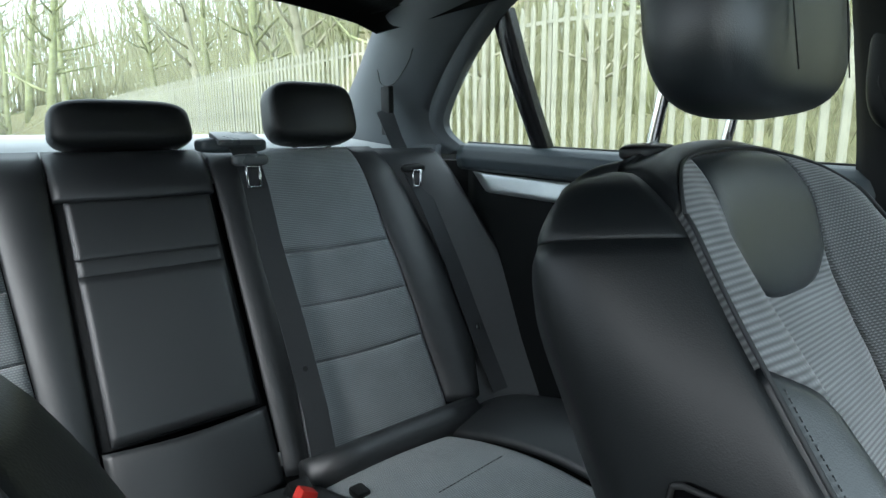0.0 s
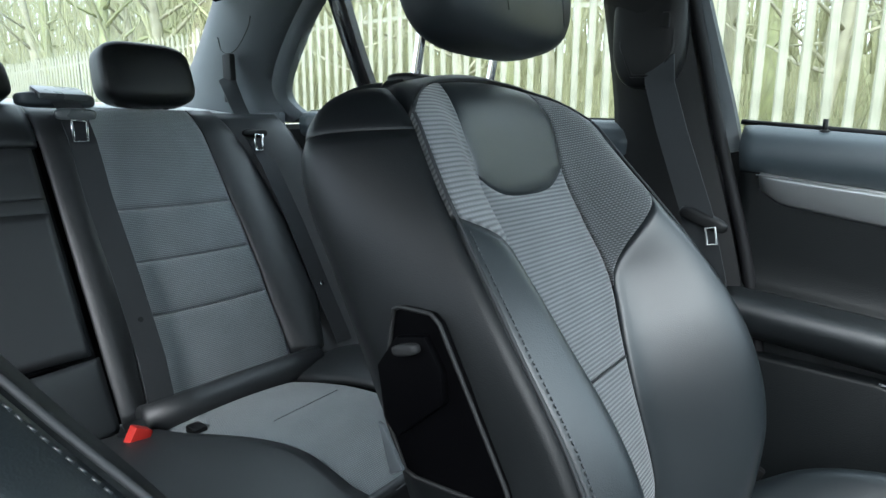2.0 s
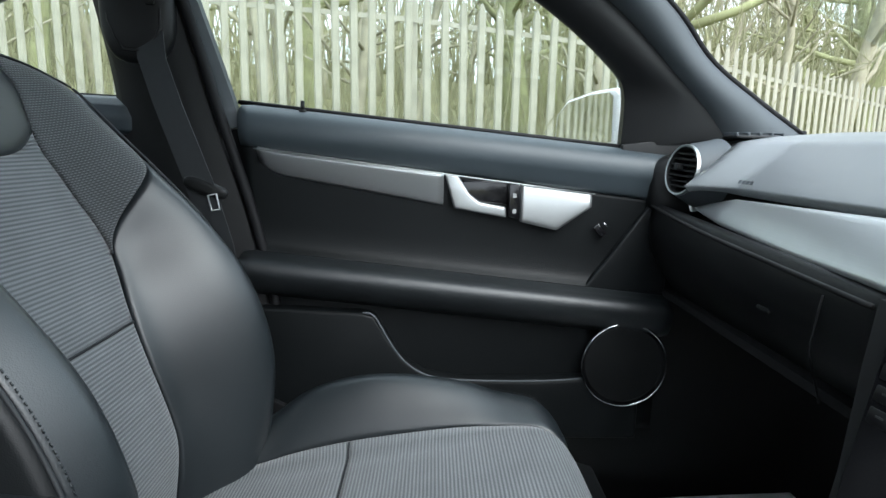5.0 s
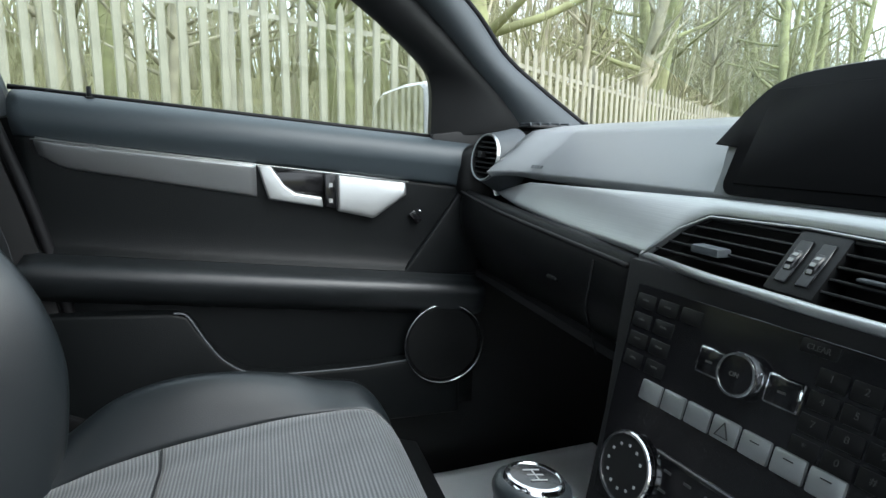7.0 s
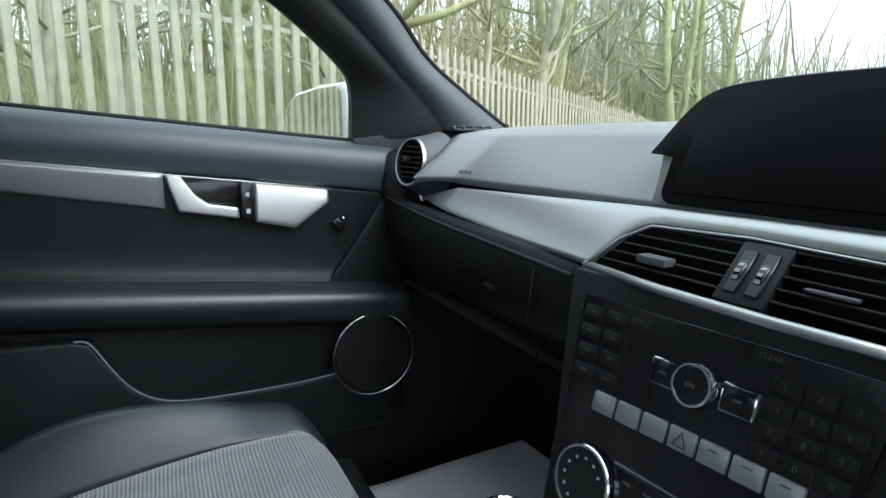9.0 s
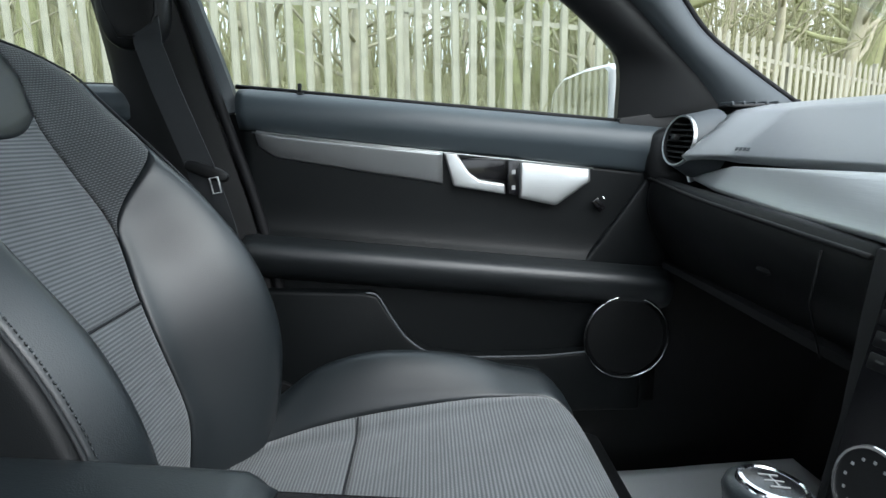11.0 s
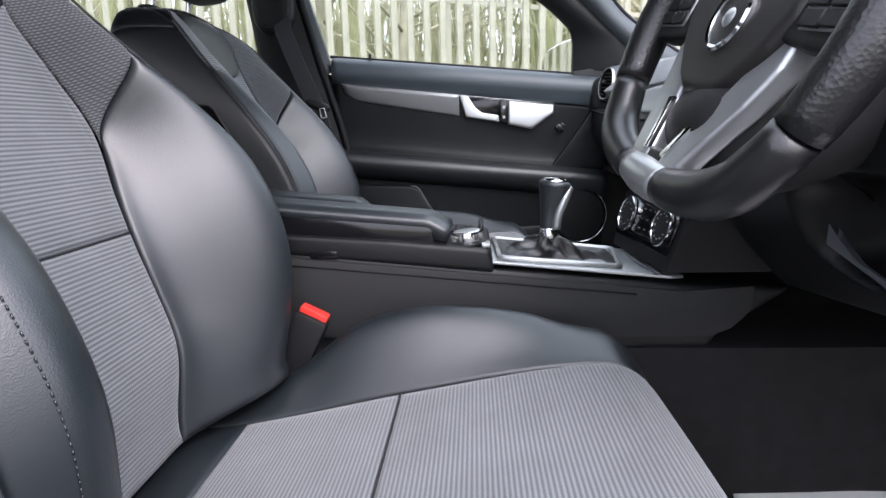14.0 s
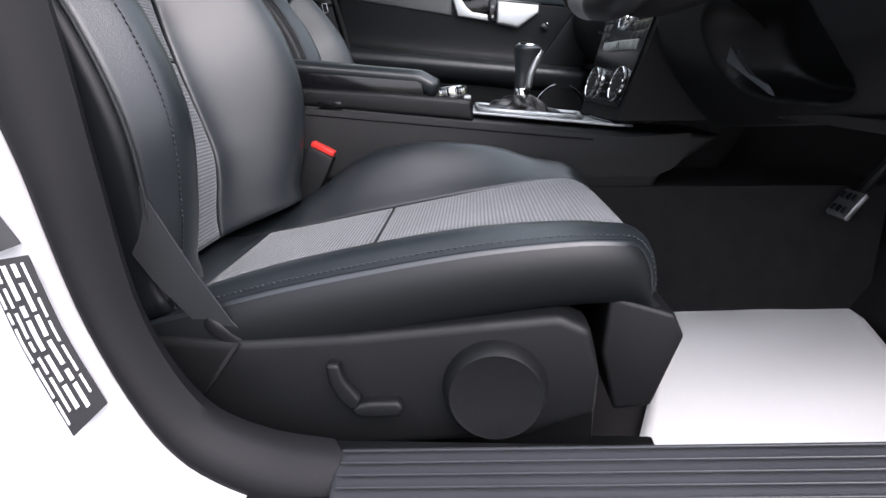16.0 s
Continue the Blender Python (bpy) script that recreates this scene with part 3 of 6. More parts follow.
    patch("cushion_rear_strip", lambda s, q: seat_top(side_of(s), lerp(-0.03, 0.055, q)), 24, 10, LEATHER, t, (0, 0, 1), groove=0.003)
    patch("rear_cushion_insert", lambda s, q: seat_top(side_of(s), lerp(0.055, 0.250, q)), 26, 22, CLOTH, t, (0, 0, 1), groove=0.004, label="grey ribbed cloth panel")
    patch("cushion_insert", lambda s, q: seat_top(side_of(s), lerp(0.250, full, q)), 26, 44, CLOTH, t, (0, -0.3, 1), groove=0.004, label="grey ribbed cloth panel")
    tube("cushion_seam", [seat_top(side_of(k / 20), 0.250) - Vector((0, 0, 0.0028)) for k in range(21)], 0.0015, STITCH, t, 6)
    for sg in (-1, 1):
        patch("cushion_bolster", lambda s, q: seat_top(sg * lerp(EDGE_DOOR if sg == out else EDGE_TUNNEL, 1.0, s), lerp(-0.03, full, q)), 26, 52, LEATHER, t, (0, 0, 1), groove=0.003)
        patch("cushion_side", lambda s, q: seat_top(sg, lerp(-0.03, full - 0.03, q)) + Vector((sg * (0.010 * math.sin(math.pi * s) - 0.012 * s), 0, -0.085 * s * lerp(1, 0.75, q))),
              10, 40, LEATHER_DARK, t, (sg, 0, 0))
        stitches("seam_stitching", [seat_top(sg * 0.97, l * 0.6 / 50) + Vector((0, 0, 0.001)) for l in range(0, 50)], 0.0055, 0.0006, LEATHER, t)
    prism("thigh_rest", [(0, -0.535, 0.498), (0, -0.595, 0.480), (0, -0.605, 0.458), (0, -0.580, 0.385), (0, -0.545, 0.380), (0, -0.53, 0.44)],
          (-0.222, 0, 0), (0.444, 0, 0), PLASTIC, t, 0.005, 3, "black leather front apron")
    box("seat_base", (0.36, 0.46, 0.15), (0, -0.31, 0.365), PLASTIC, t, 0.02)
    for sg in (-0.16, 0.16):
        box("seat_rail", (0.035, 0.60, 0.03), (sg, -0.31, 0.285), PLASTIC, t, 0.004)
    # plastic base trim beside the door, with its knob and switches
    xo = out * 0.250
    trim = [(0, -0.12, 0.472), (0, -0.20, 0.468), (0, -0.30, 0.474), (0, -0.42, 0.487), (0, -0.485, 0.494), (0, -0.512, 0.482), (0, -0.522, 0.44),
            (0, -0.520, 0.398), (0, -0.46, 0.375), (0, -0.30, 0.360), (0, -0.16, 0.372), (0, -0.12, 0.41)]
    prism("base_trim", trim, (xo - out * 0.035, 0, 0), (out * 0.045, 0, 0), PLASTIC, t, 0.009, 3, "matt black plastic side trim")
    k = lathe("height_knob", [(0.046, 0), (0.047, 0.004), (0.044, 0.014), (0.041, 0.020), (0.0405, 0.0205), (0.036, 0.0195), (0.0, 0.0195)],
              Matrix.Translation((xo + out * 0.008, -0.430, 0.425)) @ Matrix.Rotation(out * math.pi / 2, 4, "Y"), PLASTIC, t, 40, "round black adjuster knob")
    prism("recline_switch", [(0, -0.281, 0.452), (0, -0.293, 0.452), (0, -0.297, 0.436), (0, -0.311, 0.418), (0, -0.309, 0.408), (0, -0.300, 0.407), (0, -0.290, 0.418), (0, -0.283, 0.434)], (xo + out * 0.008, 0, 0), (out * 0.014, 0, 0), PLASTIC, t, 0.004, 3)
    prism("slide_switch", [(0, -0.302, 0.404), (0, -0.304, 0.412), (0, -0.318, 0.415), (0, -0.344, 0.416), (0, -0.349, 0.410), (0, -0.346, 0.401), (0, -0.310, 0.399)], (xo + out * 0.008, 0, 0), (out * 0.014, 0, 0), PLASTIC, t, 0.004, 3)
    prism("hinge_cover", [(0, 0.02, 0.46), (0, -0.10, 0.478), (0, -0.13, 0.455), (0, -0.11, 0.40), (0, 0.02, 0.40)], (xo - out * 0.02, 0, 0), (out * 0.03, 0, 0), PLASTIC, t, 0.008, 3)
    if out < 0:
        tube("trim_seam", [(-0.262, -0.202, 0.468), (-0.262, -0.163, 0.414)], 0.0022, CARPET, t, 6)
    if out > 0:
        # recessed frame with a release lever in the inboard side of the backrest
        x = -0.2475
        rim = [(x, 0.056, 0.861), (x, 0.050, 0.864), (x, 0.020, 0.864), (x, 0.012, 0.858), (x, -0.046, 0.752), (x, -0.050, 0.742), (x, -0.042, 0.733), (x, 0.036, 0.729), (x, 0.046, 0.732), (x, 0.066, 0.772), (x, 0.068, 0.790)]
        prism("lever_recess", rim, (0.008, 0, 0), (-0.0065, 0, 0), SCREEN, t, 0.001, 1, "recessed black plate")
        loop = [Vector(p) for p in rim]
        line = [a.lerp(b, k / 6) for a, b in zip(loop, loop[1:] + loop[:1]) for k in range(6)]
        tube("recess_rim", line, 0.0019, CONSOLE_SIDE, t, 8, closed=True)
        prism("lever_cheek", [(x, 0.070, 0.815), (x, 0.050, 0.842), (x, 0.022, 0.848), (x, 0.006, 0.824), (x, 0.004, 0.800), (x, 0.050, 0.760), (x, 0.062, 0.772)], (0.004, 0, 0), (-0.010, 0, 0), SCREEN, t, 0.003, 2)
        superblock("release_lever", (x - 0.009, 0.036, 0.836), (0.010, 0.026, 0.009), 3, CONSOLE_SIDE, t, Matrix.Rotation(radians(-16), 3, "X"))
        prism("lever_blade", [(x, 0.066, 0.770), (x, 0.060, 0.768), (x, 0.040, 0.737), (x, 0.053, 0.729)], (-0.006, 0, 0), (-0.004, 0, 0), PLASTIC_GREY, t, 0.0015, 2)
    return t


front_seat(0.287, 0.738, 1, "black leather front passenger seat with grey ribbed cloth inserts", EVEN_BACK, EVEN_BACK, 0.045, 0.032, 0.243)
front_seat(-0.405, 0.712, -1, "black leather driver's seat with grey ribbed cloth inserts", DOOR_BACK, NARROW_BACK, 0.0, 0.0, 0.224)


def buckle(at, lean, label):
    t = thing("belt_buckle", at, label, "belt buckle", "belt buckles", local=True)
    m = Matrix.Rotation(radians(lean), 3, "X")
    box("housing", (0.030, 0.046, 0.085), m @ Vector((0, 0, -0.045)), PLASTIC, t, 0.006, turn=m)
    box("release_button", (0.018, 0.040, 0.010), m @ Vector((0, 0, 0.001)), RED, t, 0.003, turn=m, label="red release button")
    box("stalk", (0.012, 0.025, 0.12), m @ Vector((0, 0, -0.14)), PLASTIC, t, 0.003, turn=m)


buckle((-0.176, 0.545, 0.577), 27, "black seat belt buckle with a red button beside the seat")
buckle((0.062, 0.600, 0.590), 20, "black seat belt buckle with a red button beside the seat")

# ---- rear bench ----
REAR_TILT = 0.47


def rear_front(x, z, out=0.0):
    """A point on the rear backrest's face, out metres towards the front."""
    k = max(0, (z - 0.98) / 0.07)
    roll = 0.05 * (1 - math.sqrt(max(0, 1 - min(1, k) ** 2)))
    return Vector((x, 1.515 + (z - 0.5) * REAR_TILT - out + roll, z))


bench = thing("rear_bench", (0, 1.4, 0), "black leather rear bench seat with grey cloth inserts", "rear seat")
FR = (0, -1, 0.3)
for sg in (1, -1):
    rows = [0.47, 0.656, 0.752, 0.848, 1.045]
    l_edge = lambda z: line1([(0.47, 0.175), (1.05, 0.215)], z)
    r_edge = lambda z: line1([(0.47, 0.495), (0.75, 0.480), (1.05, 0.445)], z)
    for a, b in zip(rows, rows[1:]):
        patch("backrest_insert", lambda s, q: rear_front(sg * lerp(l_edge(lerp(a, b, q)), r_edge(lerp(a, b, q)), s), lerp(a, b, q), 0.012 * math.sin(math.pi * s) + 0.004 * math.sin(math.pi * q)),
              26, 16, CLOTH_REAR, bench, FR, groove=0.0035, label="dark grey cloth panel")
    o_edge = lambda z: line1([(0.47, 0.56), (0.62, 0.60), (0.80, 0.585), (0.95, 0.545), (1.05, 0.50)], z)
    patch("backrest_bolster", lambda s, q: rear_front(sg * lerp(r_edge(lerp(0.52, 1.045, q)), o_edge(lerp(0.52, 1.045, q)), s), lerp(0.52, 1.045, q), 0.030 * math.sin(math.pi * s * 0.75) * lerp(1, 0.4, q)),
          18, 36, REAR_LEATHER, bench, FR, groove=0.0028)
    patch("side_pad", lambda s, q: rear_front(sg * lerp(o_edge(lerp(0.45, 1.04, q)) - 0.01, lerp(0.80, 0.64, q), s), lerp(0.45, 1.04, q), 0.02 * math.sin(math.pi * s) + 0.13 * s * s * (1 - q * 0.6)),
          18, 36, REAR_LEATHER, bench, FR, groove=0.0028)
    patch("inner_bolster", lambda s, q: rear_front(sg * lerp(0.128, l_edge(lerp(0.5, 1.045, q)), s), lerp(0.5, 1.045, q), 0.010 * math.sin(math.pi * s)),
          14, 36, REAR_LEATHER, bench, FR, groove=0.0028)
    # cushion
    patch("cushion_insert", lambda s, q: Vector((sg * lerp(lerp(0.158, 0.245, ramp(q, 0.2, 0.75)), lerp(0.45, 0.50, q), s), lerp(1.50, 1.02, q), 0.485 + 0.03 * math.sin(math.pi * min(1, q * 1.1)) + 0.02 * q - 0.01 * (2 * s - 1) ** 2)),
          24, 30, CLOTH_REAR, bench, (0, 0, 1), label="dark grey cloth panel")
    patch("cushion_bolster", lambda s, q: Vector((sg * lerp(lerp(0.45, 0.50, q), 0.70, s), lerp(1.48, 1.02, q), 0.488 + 0.03 * math.sin(math.pi * min(1, q * 1.1)) + 0.02 * q + 0.03 * math.sin(math.pi * s))),
          18, 30, REAR_LEATHER, bench, (0, 0, 1), groove=0.0028)
    tube("backrest_roll", [rear_front(sg * x, 0.505, 0.035) for x in (0.15, 0.25, 0.35, 0.45, 0.53)], 0.030, REAR_LEATHER, bench, 14)
    patch("cushion_front", lambda s, q: Vector((sg * lerp(0.0, 0.70, s), 1.02 - 0.03 * math.sin(math.pi * q / 2), lerp(0.505, 0.30, q))), 12, 12, REAR_LEATHER, bench, (0, -1, 0))
stitches("cushion_stitching", [Vector((x, 1.275 + 0.07 * (x - 0.18), 0.5245)) for x in (0.27, 0.30, 0.34, 0.38, 0.42)], 0.008, 0.0008, STITCH, bench)
patch("middle_cushion", lambda s, q: Vector((lerp(-1, 1, s) * lerp(0.158, 0.245, ramp(q, 0.2, 0.75)), lerp(1.50, 1.02, q), 0.490 + 0.035 * math.sin(math.pi * min(1, q * 1.1)) + 0.015 * q + 0.012 * math.sin(math.pi * s))),
      20, 30, REAR_LEATHER, bench, (0, 0, 1), groove=0.0028)
# folding armrest in the middle of the backrest
patch("armrest_head", lambda s, q: rear_front(lerp(-0.126, 0.126, s), lerp(0.968, 1.045, q), 0.016 * math.sin(math.pi * s)), 20, 14, REAR_LEATHER, bench, FR, groove=0.0028)
for a, b in ((0.620, 0.855), (0.855, 0.878), (0.878, 0.966)):
    patch("armrest_panel", lambda s, q: rear_front(lerp(-0.112, 0.112, s), lerp(a, b, q), 0.008), 20, 18, REAR_LEATHER, bench, FR, groove=0.0014, width=0.004)
box("armrest_well", (0.250, 0.03, 0.44), rear_front(0, 0.80, -0.03), PLASTIC, bench, 0.006, turn=Matrix.Rotation(-math.atan(REAR_TILT), 3, "X"))
patch("armrest_foot", lambda s, q: rear_front(lerp(-0.126, 0.126, s), lerp(0.49, 0.612, q), 0.018 * math.sin(math.pi * s)), 20, 14, REAR_LEATHER, bench, FR, groove=0.0028)


def rear_headrest(x, w, z0, z1, label):
    t = thing("rear_headrest", (x, 1.80, z0 - 0.03), label, "headrest", "rear headrests")
    superblock("pad", (x, 1.81, (z0 + z1) / 2), (w, 0.085, z1 - z0), 4.0, LEATHER_DARK, t, Matrix.Rotation(radians(-14), 3, "X"), squeeze=0.06)
    for px in (-0.04, 0.04):
        tube("post", [(x + px, 1.80, z0 - 0.05), (x + px, 1.81, z0 + 0.03)], 0.006, CHROME, t, 8)


rear_headrest(0.0, 0.232, 1.040, 1.125, "wide low black headrest over the middle rear seat")
rear_headrest(0.363, 0.205, 1.045, 1.175, "black leather headrest over the outer rear seat")
rear_headrest(-0.363, 0.205, 1.045, 1.175, "black leather headrest over the outer rear seat")

# rear belts
mb = thing("middle_seat_belt", (0.17, 1.74, 1.03), "black belt webbing with a steel tongue from the backrest top", "seat belt")
superblock("belt_outlet", (0.165, 1.745, 1.050), (0.125, 0.06, 0.028), 4, PLASTIC_DOOR, mb)
box("outlet_lid", (0.080, 0.050, 0.012), (0.165, 1.722, 1.062), OUTLET, mb, 0.004, turn=Matrix.Rotation(radians(18), 3, "X"), label="glossy grey outlet lid")
ribbon("webbing", [(0.170, 1.735, 1.058), (0.172, 1.700, 1.035), (0.176, 1.672, 0.98), (0.180, 1.64, 0.88), (0.188, 1.58, 0.74), (0.190, 1.515, 0.60), (0.185, 1.475, 0.50)],
       (0.046, 0, 0), 0.0016, BELT, mb)
superblock("tongue_grip", (0.172, 1.680, 1.024), (0.068, 0.016, 0.022), 3, OUTLET, mb)
tube("tongue", [Vector((0.172 + a, 1.668, 0.985 + b)) for a, b in ((-0.012, 0.028), (-0.012, -0.008), (0.012, -0.008), (0.012, 0.028))], 0.003, CHROME, mb, 6, closed=True, label="bright steel tongue")
lathe("button_stop", [(0.006, 0), (0.006, 0.003), (0.003, 0.004)], pose(0.190, 1.548, 0.665, 70), PLASTIC, mb, 12)

rb = thing("rear_seat_belt", (0.56, 1.74, 0.98), "black belt webbing hanging from the rear pillar", "seat belt")
box("pillar_slot", (0.016, 0.034, 0.115), (0.594, 1.85, 1.125), PLASTIC_DULL, rb, 0.004)
ribbon("webbing", [(0.590, 1.86, 1.13), (0.578, 1.80, 1.06), (0.568, 1.745, 1.005), (0.575, 1.68, 0.92), (0.60, 1.62, 0.78), (0.615, 1.545, 0.62), (0.62, 1.49, 0.52)],
       [(0.02, -0.03, 0.02)] + [(0.044, 0.0, 0.0)] * 6, 0.0016, BELT, rb)
superblock("tongue_grip", (0.562, 1.712, 0.994), (0.066, 0.016, 0.020), 3, PLASTIC, rb)
tube("tongue", [Vector((0.562 + a, 1.698, 0.960 + b)) for a, b in ((-0.010, 0.030), (-0.010, -0.006), (0.010, -0.006), (0.010, 0.030))], 0.0034, CHROME, rb, 6, closed=True, label="bright steel tongue")
lathe("button_stop", [(0.006, 0), (0.006, 0.003), (0.003, 0.004)], pose(0.612, 1.555, 0.650, 70), CHROME, rb, 12)
rear_buckle = thing("rear_belt_buckle", (0.105, 1.402, 0.505), "black rear belt buckle with a red button", "belt buckle", "belt buckles", local=True)
box("housing", (0.036, 0.060, 0.045), (0.010, 0.030, -0.004), PLASTIC, rear_buckle, 0.006, turn=Matrix.Rotation(radians(35), 3, "X"))
box("release_button", (0.030, 0.022, 0.046), (-0.004, 0.0, 0.014), RED, rear_buckle, 0.004, turn=Matrix.Rotation(radians(30), 3, "Y"), label="red release button")
box("second_tongue_latch", (0.024, 0.030, 0.014), (0.085, -0.02, 0.005), PLASTIC, rear_buckle, 0.004)

# parcel shelf
shelf = thing("parcel_shelf", (0, 1.95, 1.03), "grey felt parcel shelf under the rear window", "parcel shelf", kind="structure")
patch("shelf_board", lambda s, q: Vector((lerp(-0.68, 0.68, s), lerp(1.80, 2.30, q), lerp(1.030, 1.076, q) + 0.006 * math.sin(math.pi * q))), 20, 12, FELT, shelf, (0, 0, 1), skirt=0.05)

# ---- passenger door ----
door = thing("passenger_door", (0.75, 0.35, 0.40), "closed front passenger door with black panel and satin silver trim", "car door")
Y_FRONT, Y_REAR = -0.02, 0.70


def z_belt(y):
    return 0.940 + 0.098 * (y - 0.0)


def z_trim(y):
    return 0.8565 + 0.117 * y


def z_arm(y):
    return 0.684 + 0.100 * y


def door_skin(points):
    """A strip of the door panel: points of the section as (x, height rule), swept along the door."""
    def f(s, q):
        y = lerp(Y_REAR, Y_FRONT, s)
        u = q * (len(points) - 1)
        return Vector((smooth1([(k, p[0]) for k, p in enumerate(points)], u), y, smooth1([(k, p[1](y)) for k, p in enumerate(points)], u)))
    return f


def rule(base, d):
    return lambda y: base(y) + d


arc = [(0.722, rule(z_belt, -0.004)), (0.712, rule(z_belt, 0.000)), (0.698, rule(z_belt, -0.003)), (0.684, rule(z_belt, -0.012)), (0.676, rule(z_belt, -0.026)),
       (0.675, rule(z_belt, -0.042)), (0.680, rule(z_belt, -0.056)), (0.690, lambda y: z_trim(y) + 0.001)]
patch("upper_pad", door_skin(arc), 40, 28, PLASTIC_DOOR, door, (-1, 0, 0.3), groove=0.002, label="soft charcoal window-sill pad")
mid = [(0.694, lambda y: z_trim(y) + 0.004), (0.698, lambda y: z_trim(y) - 0.05), (0.702, lambda y: z_arm(y) + 0.080), (0.703, lambda y: z_arm(y) + 0.050), (0.700, lambda y: z_arm(y) + 0.028), (0.690, lambda y: z_arm(y) + 0.014)]
patch("leather_panel", door_skin(mid), 40, 32, DOOR_VINYL, door, (-1, 0, 0), groove=0)
arm = [(0.690, rule(z_arm, 0.014)), (0.676, rule(z_arm, 0.0095)), (0.662, rule(z_arm, 0.006)), (0.651, rule(z_arm, 0.000)), (0.6465, rule(z_arm, -0.010)), (0.648, rule(z_arm, -0.022)), (0.655, rule(z_arm, -0.036)),
       (0.668, rule(z_arm, -0.050)), (0.694, rule(z_arm, -0.062))]
patch("armrest", door_skin(arm), 40, 40, ARMREST, door, (-1, 0, 0.3), groove=0, label="padded black leather armrest")
low = [(0.700, rule(z_arm, -0.05)), (0.704, lambda y: 0.56), (0.708, lambda y: 0.44)]
patch("lower_panel", door_skin(low), 30, 16, DOOR_VINYL, door, (-1, 0, 0), groove=0.001)
pocket = [(0, 0.690, 0.672), (0, 0.500, 0.664), (0, 0.480, 0.658), (0, 0.455, 0.615), (0, 0.430, 0.580), (0, 0.395, 0.556), (0, 0.34, 0.546), (0, 0.20, 0.545), (0, 0.10, 0.552), (0, 0.02, 0.56), (0, 0.02, 0.440), (0, 0.690, 0.440)]
prism("map_pocket", pocket, (0.702, 0, 0), (-0.034, 0, 0), DOOR_VINYL, door, 0.006, 3, "black plastic door pocket")
tube("pocket_lip", spline([(0.669, y, z + 0.001) for _, y, z in pocket[1:9]], 40), 0.0020, PLASTIC_GREY, door, 6)
lathe("loudspeaker_grille", [(0.070, 0), (0.070, 0.006), (0.066, 0.009), (0.0, 0.011)], Matrix.Translation((0.672, 0.052, 0.580)) @ Matrix.Rotation(-math.pi / 2, 4, "Y"), PLASTIC, door, 48)
ring = [(0.659, 0.052 + 0.073 * math.cos(a), 0.580 + 0.073 * math.sin(a)) for a in [k * math.pi / 36 for k in range(72)]]
tube("speaker_ring", ring, 0.0018, CHROME, door, 6, closed=True, label="thin chrome ring")
# silver trim in three lengths, with the release handle between
def trim_low(y):
    return line1([(0.112, 0.852), (0.175, 0.808), (0.238, 0.822), (0.345, 0.842), (0.50, 0.868), (0.643, 0.893), (0.68, 0.918)], y)


def trim_piece(name, x0, y0, y1, lean, label):
    def face(s, q):
        y = lerp(y0, y1, s)
        lo, hi = trim_low(y), z_trim(y) - 0.001
        return Vector((x0 - lean * (q - 0.5) - 0.0015 * math.sin(math.pi * q), y, lerp(lo, hi, q)))
    return patch(name, face, 24, 10, SILVER, door, (-1, 0, 0), groove=0.001, width=0.002, skirt=0.018, label=label)


trim_piece("rear_trim", 0.687, 0.366, 0.672, 0.016, "satin silver trim")
trim_piece("front_trim", 0.684, 0.118, 0.236, -0.004, "satin silver trim")
tube("trim_edge", [(0.6765, y, z_trim(y) + 0.0005) for y in (0.115, 0.25, 0.4, 0.55, 0.675)], 0.0011, SILVER, door, 6)
box("handle_cup", (0.02, 0.100, 0.040), (0.700, 0.300, 0.870), GLOSS, door, 0.006)
han = [(0, 0.364, 0.899), (0, 0.342, 0.897), (0, 0.322, 0.866), (0, 0.305, 0.853), (0, 0.262, 0.846), (0, 0.260, 0.828), (0, 0.348, 0.843)]
prism("door_handle", han, (0.694, 0, 0), (-0.0130, 0, 0), SILVER, door, 0.004, 3, "satin silver door release")
prism("lock_switch", [(0, 0.258, 0.886), (0, 0.238, 0.884), (0, 0.238, 0.826), (0, 0.258, 0.829)], (0.696, 0, 0), (-0.019, 0, 0), GLOSS, door, 0.003, 2, "black lock switch")
for zz in (0.866, 0.840):
    box("lock_symbol", (0.001, 0.006, 0.007), (0.6765, 0.248, zz), PRINT, door, 0)
# slanting pull at the door's front end
prism("pull_pad", [(0, 0.016, 0.858), (0, -0.020, 0.858), (0, -0.020, 0.700), (0, 0.126, 0.700), (0, 0.118, 0.714), (0, 0.064, 0.787)],
      (0.706, 0, 0), (-0.016, 0, 0), DOOR_VINYL, door, 0.007, 4)
box("window_switch", (0.006, 0.013, 0.024), (0.690, 0.100, 0.808), GLOSS, door, 0.003, turn=Matrix.Rotation(radians(-40), 3, "X"))
tube("switch_edge", [(0.685, 0.096, 0.822), (0.685, 0.088, 0.815)], 0.0015, CHROME, door, 6)
tube("lock_pin", [(0.704, 0.600, 0.995), (0.704, 0.600, 1.014)], 0.0035, PLASTIC, door, 8)
lathe("pin_collar", [(0.007, 0), (0.007, 0.003), (0.004, 0.004)], pose(0.704, 0.600, 0.9955), PLASTIC, door, 12)
